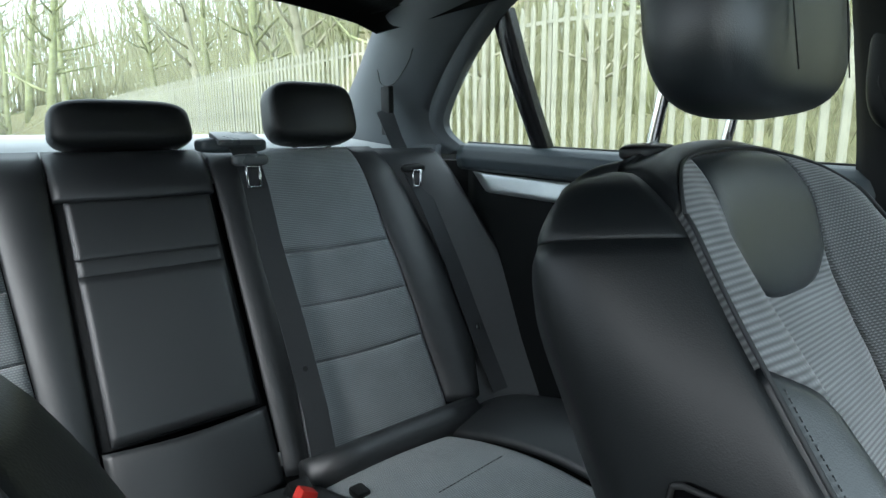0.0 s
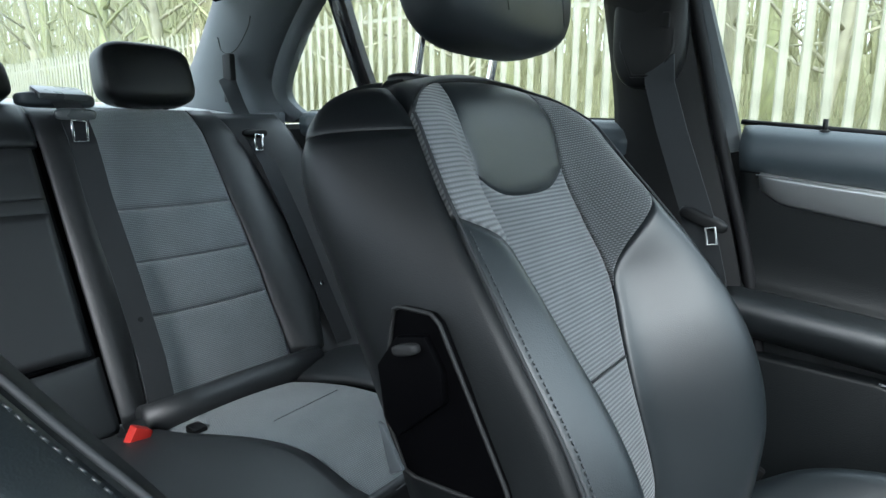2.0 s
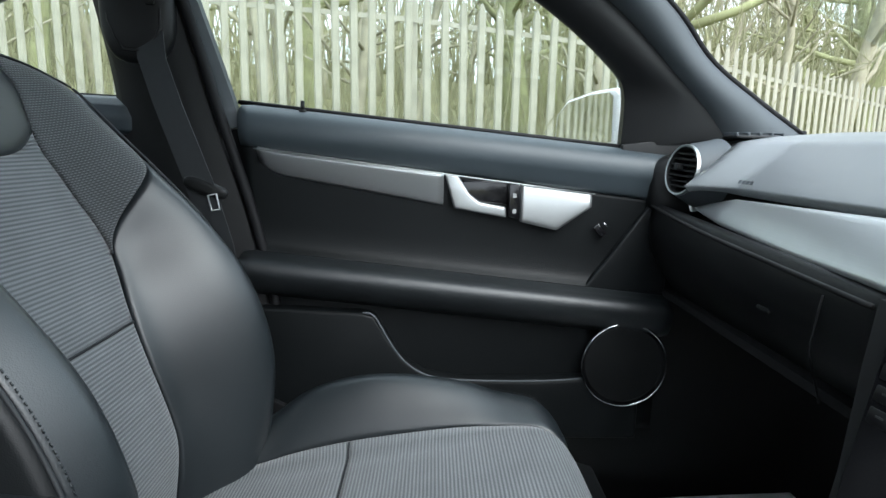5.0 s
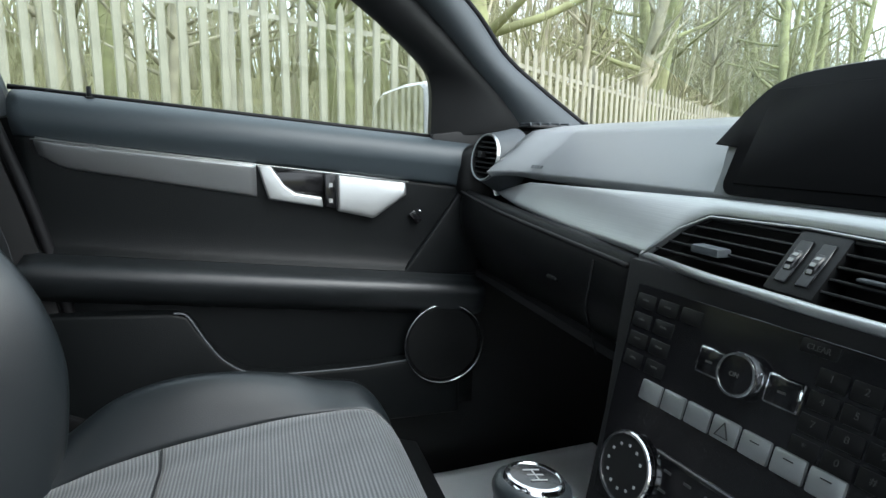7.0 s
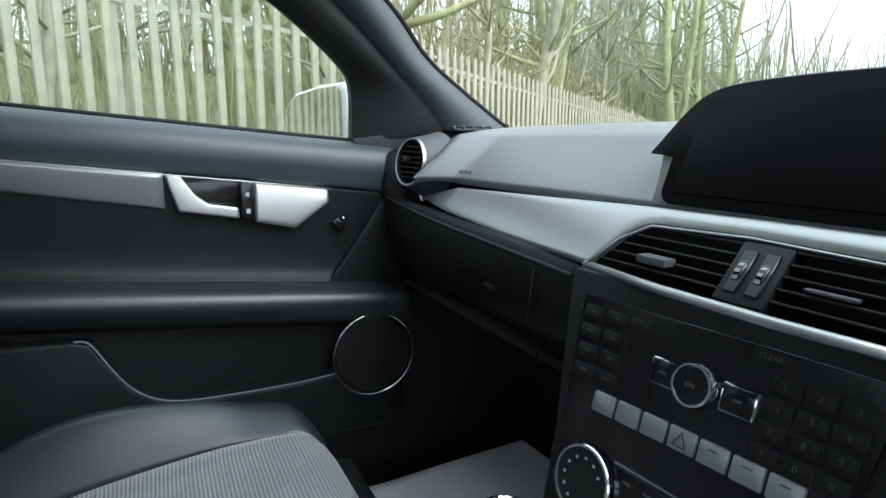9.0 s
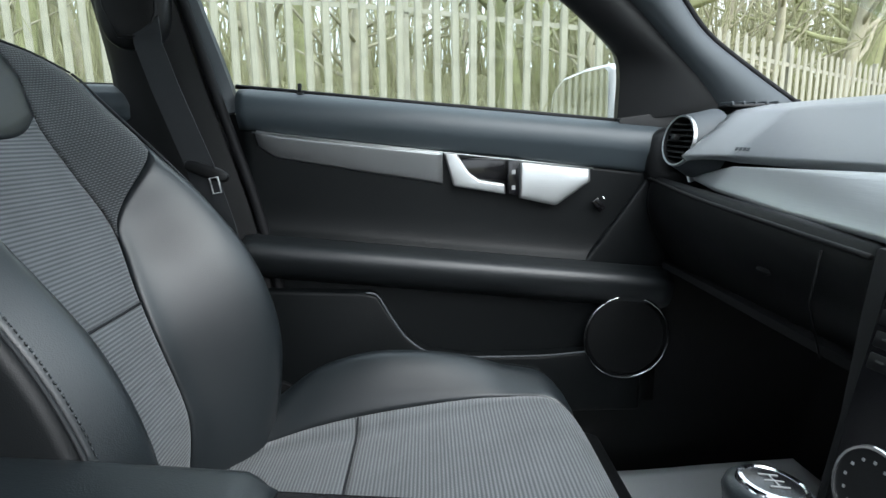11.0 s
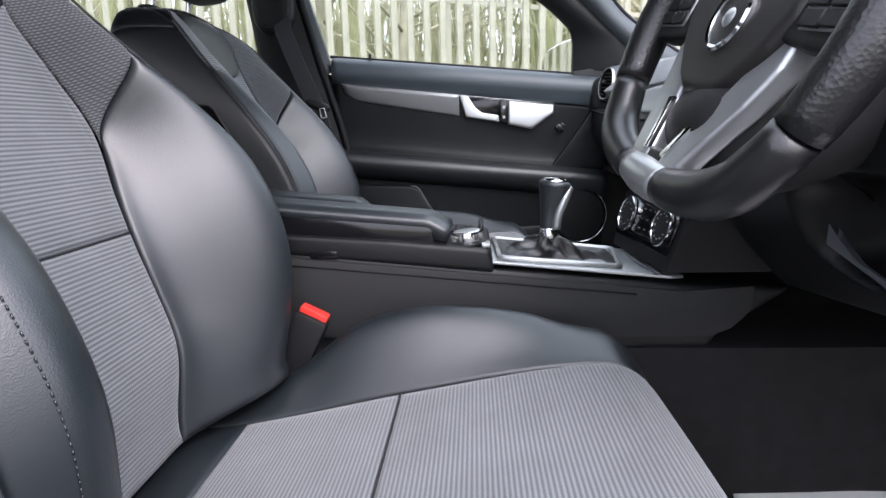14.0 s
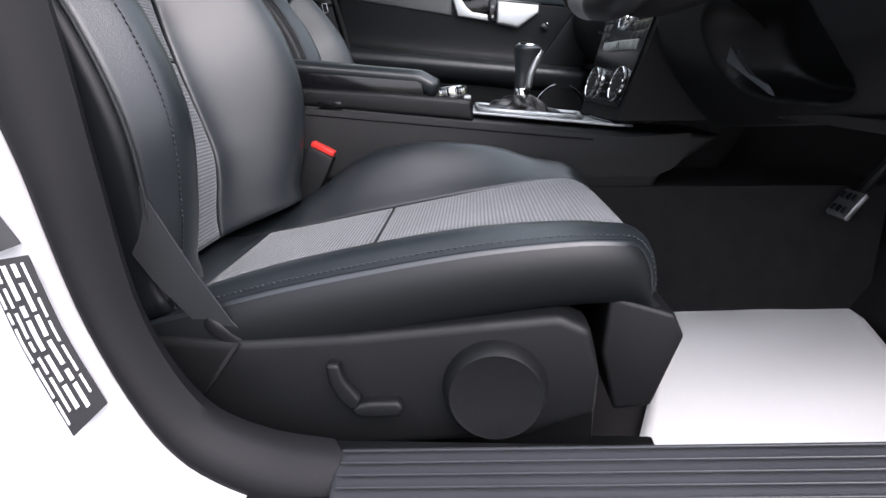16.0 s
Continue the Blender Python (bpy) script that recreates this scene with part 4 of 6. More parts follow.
# window frame of the door
tube("window_seal", [(0.722, y, z_belt(y) + 0.002) for y in (0.06, 0.2, 0.4, 0.6, 0.71)], 0.004, RUBBER, door, 8)
WIN_FRONT = [(0.716, 0.066, 0.945), (0.704, 0.070, 1.036), (0.692, 0.104, 1.080), (0.662, 0.204, 1.152), (0.615, 0.36, 1.235), (0.575, 0.52, 1.292)]
MID_PILLAR = [(0.690, -0.100, 0.965), (0.683, -0.06, 1.010), (0.674, -0.010, 1.056), (0.655, 0.100, 1.155), (0.612, 0.25, 1.245), (0.565, 0.42, 1.315)]
SCREEN_EDGE = [(0.690, -0.225, 0.972), (0.676, -0.13, 1.03), (0.664, -0.050, 1.085), (0.640, 0.026, 1.160), (0.597, 0.16, 1.25), (0.550, 0.32, 1.325)]
band("sail_panel", WIN_FRONT, MID_PILLAR, (-0.012, 0, 0), (0.02, 0, 0.004), PLASTIC, door, label="black corner cover of the window")
REAR_SASH_F = [(0.700, 0.702, 0.97), (0.708, 0.712, 1.004), (0.690, 0.724, 1.06), (0.652, 0.750, 1.173), (0.60, 0.775, 1.30)]
REAR_SASH_R = [(0.692, 0.738, 0.96), (0.700, 0.745, 0.996), (0.682, 0.755, 1.06), (0.645, 0.780, 1.173), (0.595, 0.805, 1.30)]
band("window_sash", REAR_SASH_F, REAR_SASH_R, (-0.004, 0, 0), (0.02, 0, 0), PLASTIC_GREY, door, m=4, label="grey-black window frame")


def pane(name, pts, parent):
    ob = prism(name, pts, (0, 0, 0), (0.004, 0, 0), GLASS, parent, 0)
    ob.visible_shadow = False
    return ob


pane("window_pane", [(0.722, 0.05, 0.935), (0.722, 0.72, 1.0), (0.60, 0.79, 1.32), (0.57, 0.52, 1.30), (0.62, 0.36, 1.235), (0.67, 0.204, 1.152), (0.70, 0.09, 1.08), (0.715, 0.06, 1.03)], door)

# ---- rear door ----
rdoor = thing("rear_door", (0.75, 1.25, 0.40), "closed rear door with black panel and silver strip", "car door")


def zr(y):
    return 1.012 + 0.040 * (y - 0.9)


rb_arc = [(0.724, 0.000), (0.712, 0.004), (0.696, 0.000), (0.684, -0.012), (0.680, -0.030), (0.684, -0.050), (0.694, -0.058)]
patch("upper_pad", lambda s, q: Vector((line1([(k / 6, p[0]) for k, p in enumerate(rb_arc)], q), lerp(1.70, 0.86, s), zr(lerp(1.70, 0.86, s)) + line1([(k / 6, p[1]) for k, p in enumerate(rb_arc)], q))),
      30, 24, PLASTIC_DOOR, rdoor, (-1, 0, 0.3), groove=0.001)
patch("silver_strip", lambda s, q: Vector((0.684 + 0.012 * (q - 0.5), lerp(1.0, lerp(1.60, 1.655, q), s), lerp(lerp(0.915, 0.942, s), lerp(0.952, 0.984, s), q))), 20, 8, SILVER, rdoor, (-1, 0, 0), groove=0.002, width=0.003, skirt=0.018, label="satin silver trim")
patch("leather_panel", lambda s, q: Vector((0.700 - 0.03 * ramp(abs(q - 0.62), 0.16, 0.02) * ramp(s, 0.35, 0.55), lerp(1.68, 0.86, s), lerp(0.985, 0.42, q))), 30, 30, DOOR_VINYL, rdoor, (-1, 0, 0), groove=0.001)
tube("window_seal", [(0.722, y, zr(y) + 0.003) for y in (0.88, 1.2, 1.5, 1.70)], 0.004, RUBBER, rdoor, 8)
band("quarter_post", [(0.712, 1.492, 1.034), (0.676, 1.520, 1.16), (0.638, 1.543, 1.30)], [(0.708, 1.446, 1.036), (0.672, 1.470, 1.16), (0.632, 1.492, 1.31)], (-0.006, 0, 0), (0.02, 0, 0), GLOSS, rdoor, m=6, label="black division post of the window")
Q_FRONT = [(0.704, 1.700, 1.036), (0.695, 1.752, 1.075), (0.680, 1.738, 1.12), (0.655, 1.650, 1.205), (0.627, 1.555, 1.268), (0.600, 1.44, 1.318), (0.58, 1.25, 1.335), (0.57, 0.95, 1.335)]
Q_REAR = [(0.700, 1.745, 1.020), (0.688, 1.800, 1.07), (0.672, 1.785, 1.13), (0.645, 1.690, 1.225), (0.615, 1.565, 1.295), (0.585, 1.43, 1.345), (0.56, 1.25, 1.36), (0.55, 0.95, 1.36)]
band("window_frame", Q_FRONT, Q_REAR, (-0.006, 0, 0), (0.02, 0, 0), PLASTIC_GREY, rdoor, n=40, m=4, label="grey window frame")
pane("window_pane", [(0.722, 0.86, 1.01), (0.722, 1.47, 1.03), (0.64, 1.51, 1.30), (0.60, 1.3, 1.34), (0.60, 0.86, 1.34)], rdoor)
pane("quarter_pane", [(0.722, 1.48, 1.03), (0.722, 1.71, 1.03), (0.705, 1.77, 1.08), (0.690, 1.74, 1.13), (0.66, 1.64, 1.21), (0.635, 1.56, 1.27), (0.64, 1.53, 1.29)], rdoor)

# ---- pillars, roof, body ----
shell = thing("body_shell", (0, 0.8, 0.25), "dark-lined cabin of a white saloon car", "car body", kind="structure")
band("windscreen_pillar", MID_PILLAR, SCREEN_EDGE, (-0.020, 0.008, 0.0), (0.02, -0.01, 0.01), PLASTIC_GREY, shell, m=10, label="grey windscreen pillar trim")
tube("windscreen_seal", spline([Vector(p) + Vector((0.004, -0.006, 0.0)) for p in SCREEN_EDGE], 24), 0.005, RUBBER, shell, 8)
for sg in (1, -1):
    lower = [(sg * 0.695, 0.640, 0.40), (sg * 0.695, 0.655, 0.60), (sg * 0.690, 0.690, 0.80), (sg * 0.680, 0.742, 0.99), (sg * 0.640, 0.780, 1.17), (sg * 0.58, 0.81, 1.32)]
    upper = [(sg * 0.705, 0.90, 0.40), (sg * 0.705, 0.90, 0.60), (sg * 0.705, 0.90, 0.80), (sg * 0.700, 0.90, 1.01), (sg * 0.650, 0.905, 1.176), (sg * 0.59, 0.91, 1.32)]
    band("centre_pillar", lower, upper, (-sg * 0.030, 0, 0), (sg * 0.03, 0, 0), PLASTIC_DULL, shell, m=10, label="black centre pillar trim")
    tube("door_seal", spline([Vector(p) + Vector((sg * 0.006, -0.012, 0)) for p in lower], 30), 0.009, RUBBER, shell, 8)
    band("rear_pillar", [(sg * 0.700, 1.745, 1.02), (sg * 0.672, 1.785, 1.13), (sg * 0.615, 1.565, 1.295), (sg * 0.56, 1.30, 1.37)],
         [(sg * 0.655, 2.26, 1.06), (sg * 0.650, 2.10, 1.20), (sg * 0.612, 1.905, 1.352), (sg * 0.56, 1.80, 1.375)], (-sg * 0.045, -0.01, -0.01), (sg * 0.03, 0, 0), PLASTIC_GREY, shell, n=30, m=14, label="grey rear pillar trim")
    box("rear_window_side", (0.02, 0.56, 0.05), (sg * 0.67, 2.03, 1.020), PLASTIC_GREY, shell, 0.005)
tube("airbag_cover_seam", spline([(0.575, 1.86, 1.22), (0.576, 1.845, 1.185), (0.580, 1.80, 1.185), (0.575, 1.74, 1.225), (0.565, 1.71, 1.25)], 20), 0.0014, PLASTIC, shell, 6)
patch("roof_lining", lambda s, q: Vector((lerp(-0.585, 0.585, s), lerp(0.35, 1.86, q), 1.335 + 0.055 * math.sin(math.pi * s) ** 0.6 + 0.012 * math.sin(math.pi * q))), 20, 24, HEADLINER, shell, (0, 0, -1), skirt=-0.04)
patch("roof_skin", lambda s, q: Vector((lerp(-0.60, 0.60, s), lerp(0.33, 1.92, q), 1.415 + 0.035 * math.sin(math.pi * s) ** 0.5 + 0.020 * math.sin(math.pi * (0.15 + 0.8 * q)))), 24, 24, PAINT, shell, (0, 0, 1), groove=0, skirt=0.012)
for sg in (1, -1):
    band("roof_rail", [(sg * 0.575, 0.36, 1.30), (sg * 0.565, 0.8, 1.335), (sg * 0.56, 1.3, 1.34), (sg * 0.56, 1.86, 1.345)], [(sg * 0.60, 0.36, 1.44), (sg * 0.60, 0.8, 1.45), (sg * 0.60, 1.3, 1.45), (sg * 0.60, 1.86, 1.44)], (0, 0, 0), (sg * 0.03, 0, 0), HEADLINER, shell, m=4)
    band("side_wall", [(sg * 0.74, -0.9, 0.25), (sg * 0.74, 0.2, 0.25), (sg * 0.74, 1.2, 0.25), (sg * 0.74, 2.4, 0.25)], [(sg * 0.74, -0.9, 0.93 if sg > 0 else 0.38), (sg * 0.74, 0.2, 0.93 if sg > 0 else 0.38), (sg * 0.74, 1.2, 1.0), (sg * 0.74, 2.4, 1.0)] if sg > 0 else
         [(sg * 0.74, -0.9, 0.37), (sg * 0.74, 0.0, 0.37), (sg * 0.74, 0.3, 0.37), (sg * 0.74, 0.45, 0.37)], (0, 0, 0), (sg * 0.03, 0, 0), PLASTIC if sg > 0 else RUBBER, shell, m=4, n=30)
box("front_bulkhead", (1.50, 0.04, 0.72), (0, -0.62, 0.60), CARPET, shell, 0.01)
box("boot_bulkhead", (1.40, 0.04, 0.75), (0, 1.98, 0.66), CARPET, shell, 0.01)
patch("toe_board", lambda s, q: Vector((lerp(-0.72, 0.72, s), lerp(-0.36, -0.58, q), lerp(0.262, 0.62, q))), 10, 10, CARPET, shell, (0, 1, 0.5), groove=0)
floor_thing = thing("cabin_floor", (0, 0.8, 0.25), "black carpeted car floor", "floor", kind="structure")
box("carpet", (1.46, 2.45, 0.03), (0, 0.72, 0.245), CARPET, floor_thing, 0.005)
# windscreen and rear window
scr = prism("windscreen_glass", [(-0.66, -0.60, 0.965), (0.66, -0.60, 0.965), (0.55, 0.36, 1.39), (-0.55, 0.36, 1.39)], (0, 0, 0), (0, -0.003, 0.004), GLASS, shell, 0)
scr.visible_shadow = False
rsc = prism("rear_glass", [(-0.66, 2.30, 1.05), (0.66, 2.30, 1.05), (0.58, 1.88, 1.385), (-0.58, 1.88, 1.385)], (0, 0, 0), (0, 0.003, 0.004), GLASS, shell, 0)
rsc.visible_shadow = False
patch("bonnet", lambda s, q: Vector((lerp(-0.80, 0.80, s) * lerp(0.90, 1.0, q), lerp(-1.72, -0.61, q), lerp(0.74, 0.935, q ** 0.7) + 0.030 * math.sin(math.pi * s) ** 0.7)), 30, 24, PAINT, shell, (0, 0, 1), groove=0, skirt=0.012)
patch("boot_lid", lambda s, q: Vector((lerp(-0.70, 0.70, s), lerp(2.30, 2.72, q), 1.035 + 0.015 * math.sin(math.pi * s) - 0.03 * q * q)), 20, 12, PAINT, shell, (0, 0, 1), groove=0, skirt=0.012)
patch("boot_end", lambda s, q: Vector((lerp(-0.80, 0.80, s), 2.72 + 0.06 * math.sin(math.pi * q) - 0.05 * (2 * s - 1) ** 2, lerp(1.005, 0.25, q))), 20, 16, PAINT, shell, (0, 1, 0), groove=0)
patch("nose", lambda s, q: Vector((lerp(-0.72, 0.72, s), -1.72 - 0.10 * math.sin(math.pi * (0.2 + 0.7 * q)) + 0.10 * (2 * s - 1) ** 2, lerp(0.74, 0.22, q))), 20, 16, PAINT, shell, (0, -1, 0), groove=0)
for sg in (1, -1):
    patch("front_wing", lambda s, q: Vector((sg * (0.77 + 0.075 * math.sin(math.pi * (0.15 + 0.7 * q)) - 0.05 * (1 - s) ** 2), lerp(-1.66, -0.62, s), lerp(lerp(0.73, 0.93, s ** 0.7), 0.24, q))), 24, 18, PAINT, shell, (sg, 0, 0), groove=0)
    patch("rear_wing", lambda s, q: Vector((sg * (0.77 + 0.065 * math.sin(math.pi * (0.15 + 0.7 * q)) - 0.04 * s * s), lerp(1.62, 2.70, s), lerp(1.02, 0.24, q))), 24, 18, PAINT, shell, (sg, 0, 0), groove=0)
for host, y0, y1 in ((door, -0.60, 0.80), (rdoor, 0.81, 1.61)):
    patch("outer_skin", lambda s, q: Vector((0.765 + 0.060 * math.sin(math.pi * (0.10 + 0.75 * q)), lerp(y0, y1, s), lerp(lerp(0.915, 1.0, (lerp(y0, y1, s) + 0.6) / 2.2), 0.30, q))), 24, 18, PAINT, host, (1, 0, 0), groove=0, label="white painted outer skin")
patch("rear_door_skin", lambda s, q: Vector((-0.79 - 0.03 * math.sin(math.pi * (0.10 + 0.75 * q)), lerp(0.985, 1.61, s), lerp(1.0, 0.30, q))), 20, 18, PAINT, shell, (-1, 0, 0), groove=0, label="white painted closed rear door")

# driver's door opening: centre pillar foot, seal and sill
OPEN_IN = [(-0.705, 0.640, 1.20), (-0.712, 0.612, 0.90), (-0.718, 0.585, 0.71), (-0.720, 0.576, 0.632), (-0.720, 0.561, 0.516), (-0.720, 0.522, 0.436), (-0.720, 0.470, 0.405), (-0.720, 0.410, 0.394)]
OPEN_OUT = [(-0.730, 0.690, 1.20), (-0.738, 0.655, 0.90), (-0.742, 0.630, 0.70), (-0.742, 0.616, 0.632), (-0.742, 0.592, 0.516), (-0.742, 0.550, 0.418), (-0.742, 0.498, 0.374), (-0.742, 0.420, 0.350)]
band("aperture_seal", OPEN_IN, OPEN_OUT, (-0.010, 0, 0), (0.02, 0.01, 0), RUBBER, shell, n=40, m=8, label="black rubber door seal")
BODY_OUT = [(-0.760, 0.98, 1.20), (-0.775, 0.98, 0.90), (-0.785, 0.98, 0.70), (-0.790, 0.98, 0.60), (-0.79, 0.98, 0.50), (-0.79, 0.95, 0.36), (-0.78, 0.80, 0.26), (-0.77, 0.42, 0.22)]
band("pillar_face", [Vector(p) + Vector((-0.002, 0.002, 0)) for p in OPEN_OUT], BODY_OUT, (-0.006, 0, 0), (0.03, 0.0, 0), PAINT, shell, n=40, m=10, label="white painted pillar foot")
sticker = thing("pillar_sticker", (-0.757, 0.60, 0.50), "black printed information sticker on the white pillar", "sticker")
band("sheet", [(-0.7575, 0.612, 0.578), (-0.7575, 0.598, 0.520), (-0.7575, 0.576, 0.461)], [(-0.765, 0.640, 0.575), (-0.765, 0.626, 0.510), (-0.765, 0.602, 0.437)], (-0.001, 0, 0), (0.001, 0, 0), STICKER, sticker, m=4)
for k, (off, wd) in enumerate(((0.12, 0.05), (0.30, 0.12), (0.52, 0.12), (0.72, 0.06), (0.88, 0.04))):
    a = [Vector(p) for p in ((-0.7592, 0.612, 0.576), (-0.7592, 0.598, 0.520), (-0.7592, 0.578, 0.467))]
    b = [Vector(p) for p in ((-0.7668, 0.640, 0.573), (-0.7668, 0.626, 0.510), (-0.7668, 0.604, 0.443))]
    cut = random.Random(k)
    u = 0.02
    while u < 0.95:
        e = min(0.98, u + cut.uniform(0.06, 0.22))
        at = lambda f, w: Vector([line1([(0, x0), (0.5, x1), (1, x2)], f) for x0, x1, x2 in zip(*[p.lerp(q, w) for p, q in zip(a, b)])])
        band("printed_bar", [at(u, off), at((u + e) / 2, off), at(e, off)], [at(u, off + wd * 0.8), at((u + e) / 2, off + wd * 0.8), at(e, off + wd * 0.8)], (-0.0012, 0, 0), (0.0006, 0, 0), PAPER, sticker, n=4, m=2)
        u = e + cut.uniform(0.02, 0.04)
upper = thing("pillar_sticker", (-0.757, 0.62, 0.60), "small dark sticker on the white pillar", "sticker")
band("sheet", [(-0.7575, 0.640, 0.640), (-0.7575, 0.628, 0.610), (-0.7575, 0.615, 0.586)], [(-0.765, 0.668, 0.638), (-0.765, 0.656, 0.604), (-0.765, 0.642, 0.577)], (-0.001, 0, 0), (0.001, 0, 0), STICKER, upper, m=4)
sill = thing("sill_plate", (-0.73, 0.1, 0.36), "ribbed black plastic door sill plate", "sill plate", kind="structure")
box("plate", (0.075, 0.95, 0.030), (-0.742, -0.060, 0.385), SILL, sill, 0.006, 3, turn=Matrix.Rotation(radians(-2), 3, "X") @ Matrix.Rotation(radians(-14), 3, "Y"))
for k in range(5):
    box("rib", (0.003, 0.94, 0.002), (-0.717 - 0.0115 * k, -0.060, 0.4105 - 0.0029 * k), SILL, sill, 0.0006, 1, turn=Matrix.Rotation(radians(-2), 3, "X"))
box("rocker", (0.04, 1.6, 0.16), (-0.775, -0.25, 0.285), RUBBER, sill, 0.02)
box("inner_sill", (0.03, 1.25, 0.12), (-0.700, 0.0, 0.325), PLASTIC, sill, 0.008)

# front belts
for sg, yb in ((1, 0.0), (-1, -0.04)):
    fb = thing("front_seat_belt", (sg * 0.65, 0.80, 0.6), "black seat belt hanging on the centre pillar", "seat belt", "front belts")
    superblock("guide_cover", (sg * 0.640, 0.828, 1.150), (0.046, 0.110, 0.180), 3, PLASTIC, fb, label="smooth black belt guide cover")
    tube("cover_lip", [(sg * 0.626, 0.868, 1.20), (sg * 0.622, 0.864, 1.12), (sg * 0.622, 0.846, 1.078), (sg * 0.622, 0.806, 1.076), (sg * 0.622, 0.789, 1.11), (sg * 0.626, 0.788, 1.20)], 0.003, PLASTIC, fb, 8)
    box("height_release", (0.012, 0.014, 0.022), (sg * 0.620, 0.800, 1.152), PLASTIC_DULL, fb, 0.004)
    ribbon("webbing", [(sg * 0.626, 0.808, 1.105), (sg * 0.612, 0.800, 1.065), (sg * 0.593, 0.773, 1.00), (sg * 0.562, 0.722, 0.89), (sg * 0.570, 0.700, 0.80), (sg * 0.595, 0.68, 0.62), (sg * 0.624, 0.68, 0.45)],
           [(0.010, 0.046, 0)] * 7, 0.0016, BELT, fb)
    superblock("tongue_grip", (sg * 0.563, 0.712, 0.880), (0.016, 0.066, 0.020), 3, PLASTIC, fb, Matrix.Rotation(radians(20), 3, "X"))
    tube("tongue", [Vector((sg * 0.553, 0.700 + a, 0.856 + b)) for a, b in ((-0.006, 0.016), (-0.010, -0.006), (0.002, -0.008), (0.006, 0.014))], 0.0015, SILVER, fb, 6, closed=True, label="bright steel tongue")
    if sg < 0:
        ribbon("lap_webbing", [(-0.668, 0.80, 1.10), (-0.668, 0.70, 0.82), (-0.668, 0.645, 0.70), (-0.666, 0.598, 0.60), (-0.662, 0.562, 0.53), (-0.658, 0.530, 0.480), (-0.652, 0.505, 0.455)], [(0.004, 0.046, -0.012)] * 4 + [(0.006, 0.040, -0.012), (0.008, 0.030, -0.012), (0.008, 0.022, -0.010)], 0.0016, BELT, fb)
        superblock("lap_bracket", (-0.655, 0.522, 0.470), (0.014, 0.052, 0.018), 3, PLASTIC, fb, Matrix.Rotation(radians(38), 3, "X"))
    box("lap_anchor", (0.012, 0.05, 0.03), (sg * 0.610, 0.640, 0.520), PLASTIC, fb, 0.004, turn=Matrix.Rotation(radians(25), 3, "X"))

# ---- door mirror ----
mir = thing("door_mirror", (0.93, 0.05, 0.95), "white door mirror outside the passenger window", "door mirror")
shape = [(0.845, 0.950), (0.848, 1.050), (0.862, 1.060), (0.93, 1.058), (1.010, 1.046), (1.050, 1.018), (1.056, 0.965), (1.040, 0.945), (0.90, 0.942)]
face_y = lambda x: 0.035 + 0.385 * (x - 0.85)
prism("housing", [(x, face_y(x), z) for x, z in shape], (0, 0, 0), (0.03, -0.12, 0), PAINT, mir, 0.010, 4, "white shell")
prism("mirror_glass", [(0.950 + (x - 0.950) * 0.88, face_y(0.950 + (x - 0.950) * 0.88) + 0.001, 1.003 + (z - 1.003) * 0.86) for x, z in shape], (0, 0, 0), (-0.0005, 0.0015, 0), MIRROR, mir, 0)
box("mirror_arm", (0.14, 0.05, 0.04), (0.80, 0.0, 0.948), GLOSS, mir, 0.012)

# ---- dashboard ----
dash = thing("dashboard", (0, -0.2, 0.6), "charcoal dashboard with satin silver trim and round air vents", "dashboard")


def dash_top(s, q):
    """Upper pad from under the windscreen to the silver trim; s from the passenger's end, q from the front."""
    x = lerp(0.672, -0.70, s)
    sec = [(0.0, -0.58, 0.950), (0.30, -0.38, 0.968), (0.52, -0.235, 0.975), (0.62, -0.160, 0.967), (0.69, -0.116, 0.958), (0.71, -0.108, 0.951), (0.85, -0.072, 0.923), (1.0, -0.036, 0.894)]
    y, z = line1([(a, b) for a, b, c in sec], q), line1([(a, c) for a, b, c in sec], q)
    end = ramp(x, 0.58, 0.672)
    r = math.hypot(x - 0.622, z - 0.914)
    swell = ramp(r, 0.110, 0.056) * (1 - ramp(r, 0.052, 0.044))
    return Vector((x, y - 0.05 * end * q + 0.050 * swell * ramp(q, 0.4, 0.75), z + (-0.004 * ramp(q, 0.8, 1)) * end))


# the sky's sheen on the pad is partly in its base colour
patch("upper_pad", dash_top, 170, 70, PLASTIC_SKYLIT, dash, (0, 0.3, 1), groove=0.001, label="grained charcoal upper pad, lightened for the sky's sheen")
lo_line = [(-0.70, 0.845), (-0.15, 0.832), (0.15, 0.832), (0.31, 0.838), (0.60, 0.853), (0.655, 0.858)]
hi_line = [(-0.70, 0.893), (0.0, 0.893), (0.10, 0.892), (0.50, 0.881), (0.575, 0.868), (0.635, 0.855)]
low_line = [(-0.150, 0.866), (-0.138, 0.869), (-0.120, 0.877), (0.0, 0.879), (0.092, 0.877), (0.108, 0.874), (0.124, 0.864), (0.149, 0.834), (0.31, 0.838), (0.60, 0.852), (0.632, 0.8545)]


def silver_face(s, q):
    x = lerp(0.632, -0.150, s)
    hi, lo = line1(hi_line, x), line1(low_line, x) + 0.0015
    z = lerp(hi, lo, q)
    return Vector((x, -0.030 + 0.8 * (hi - z) + 0.0015 * math.sin(math.pi * q), z))


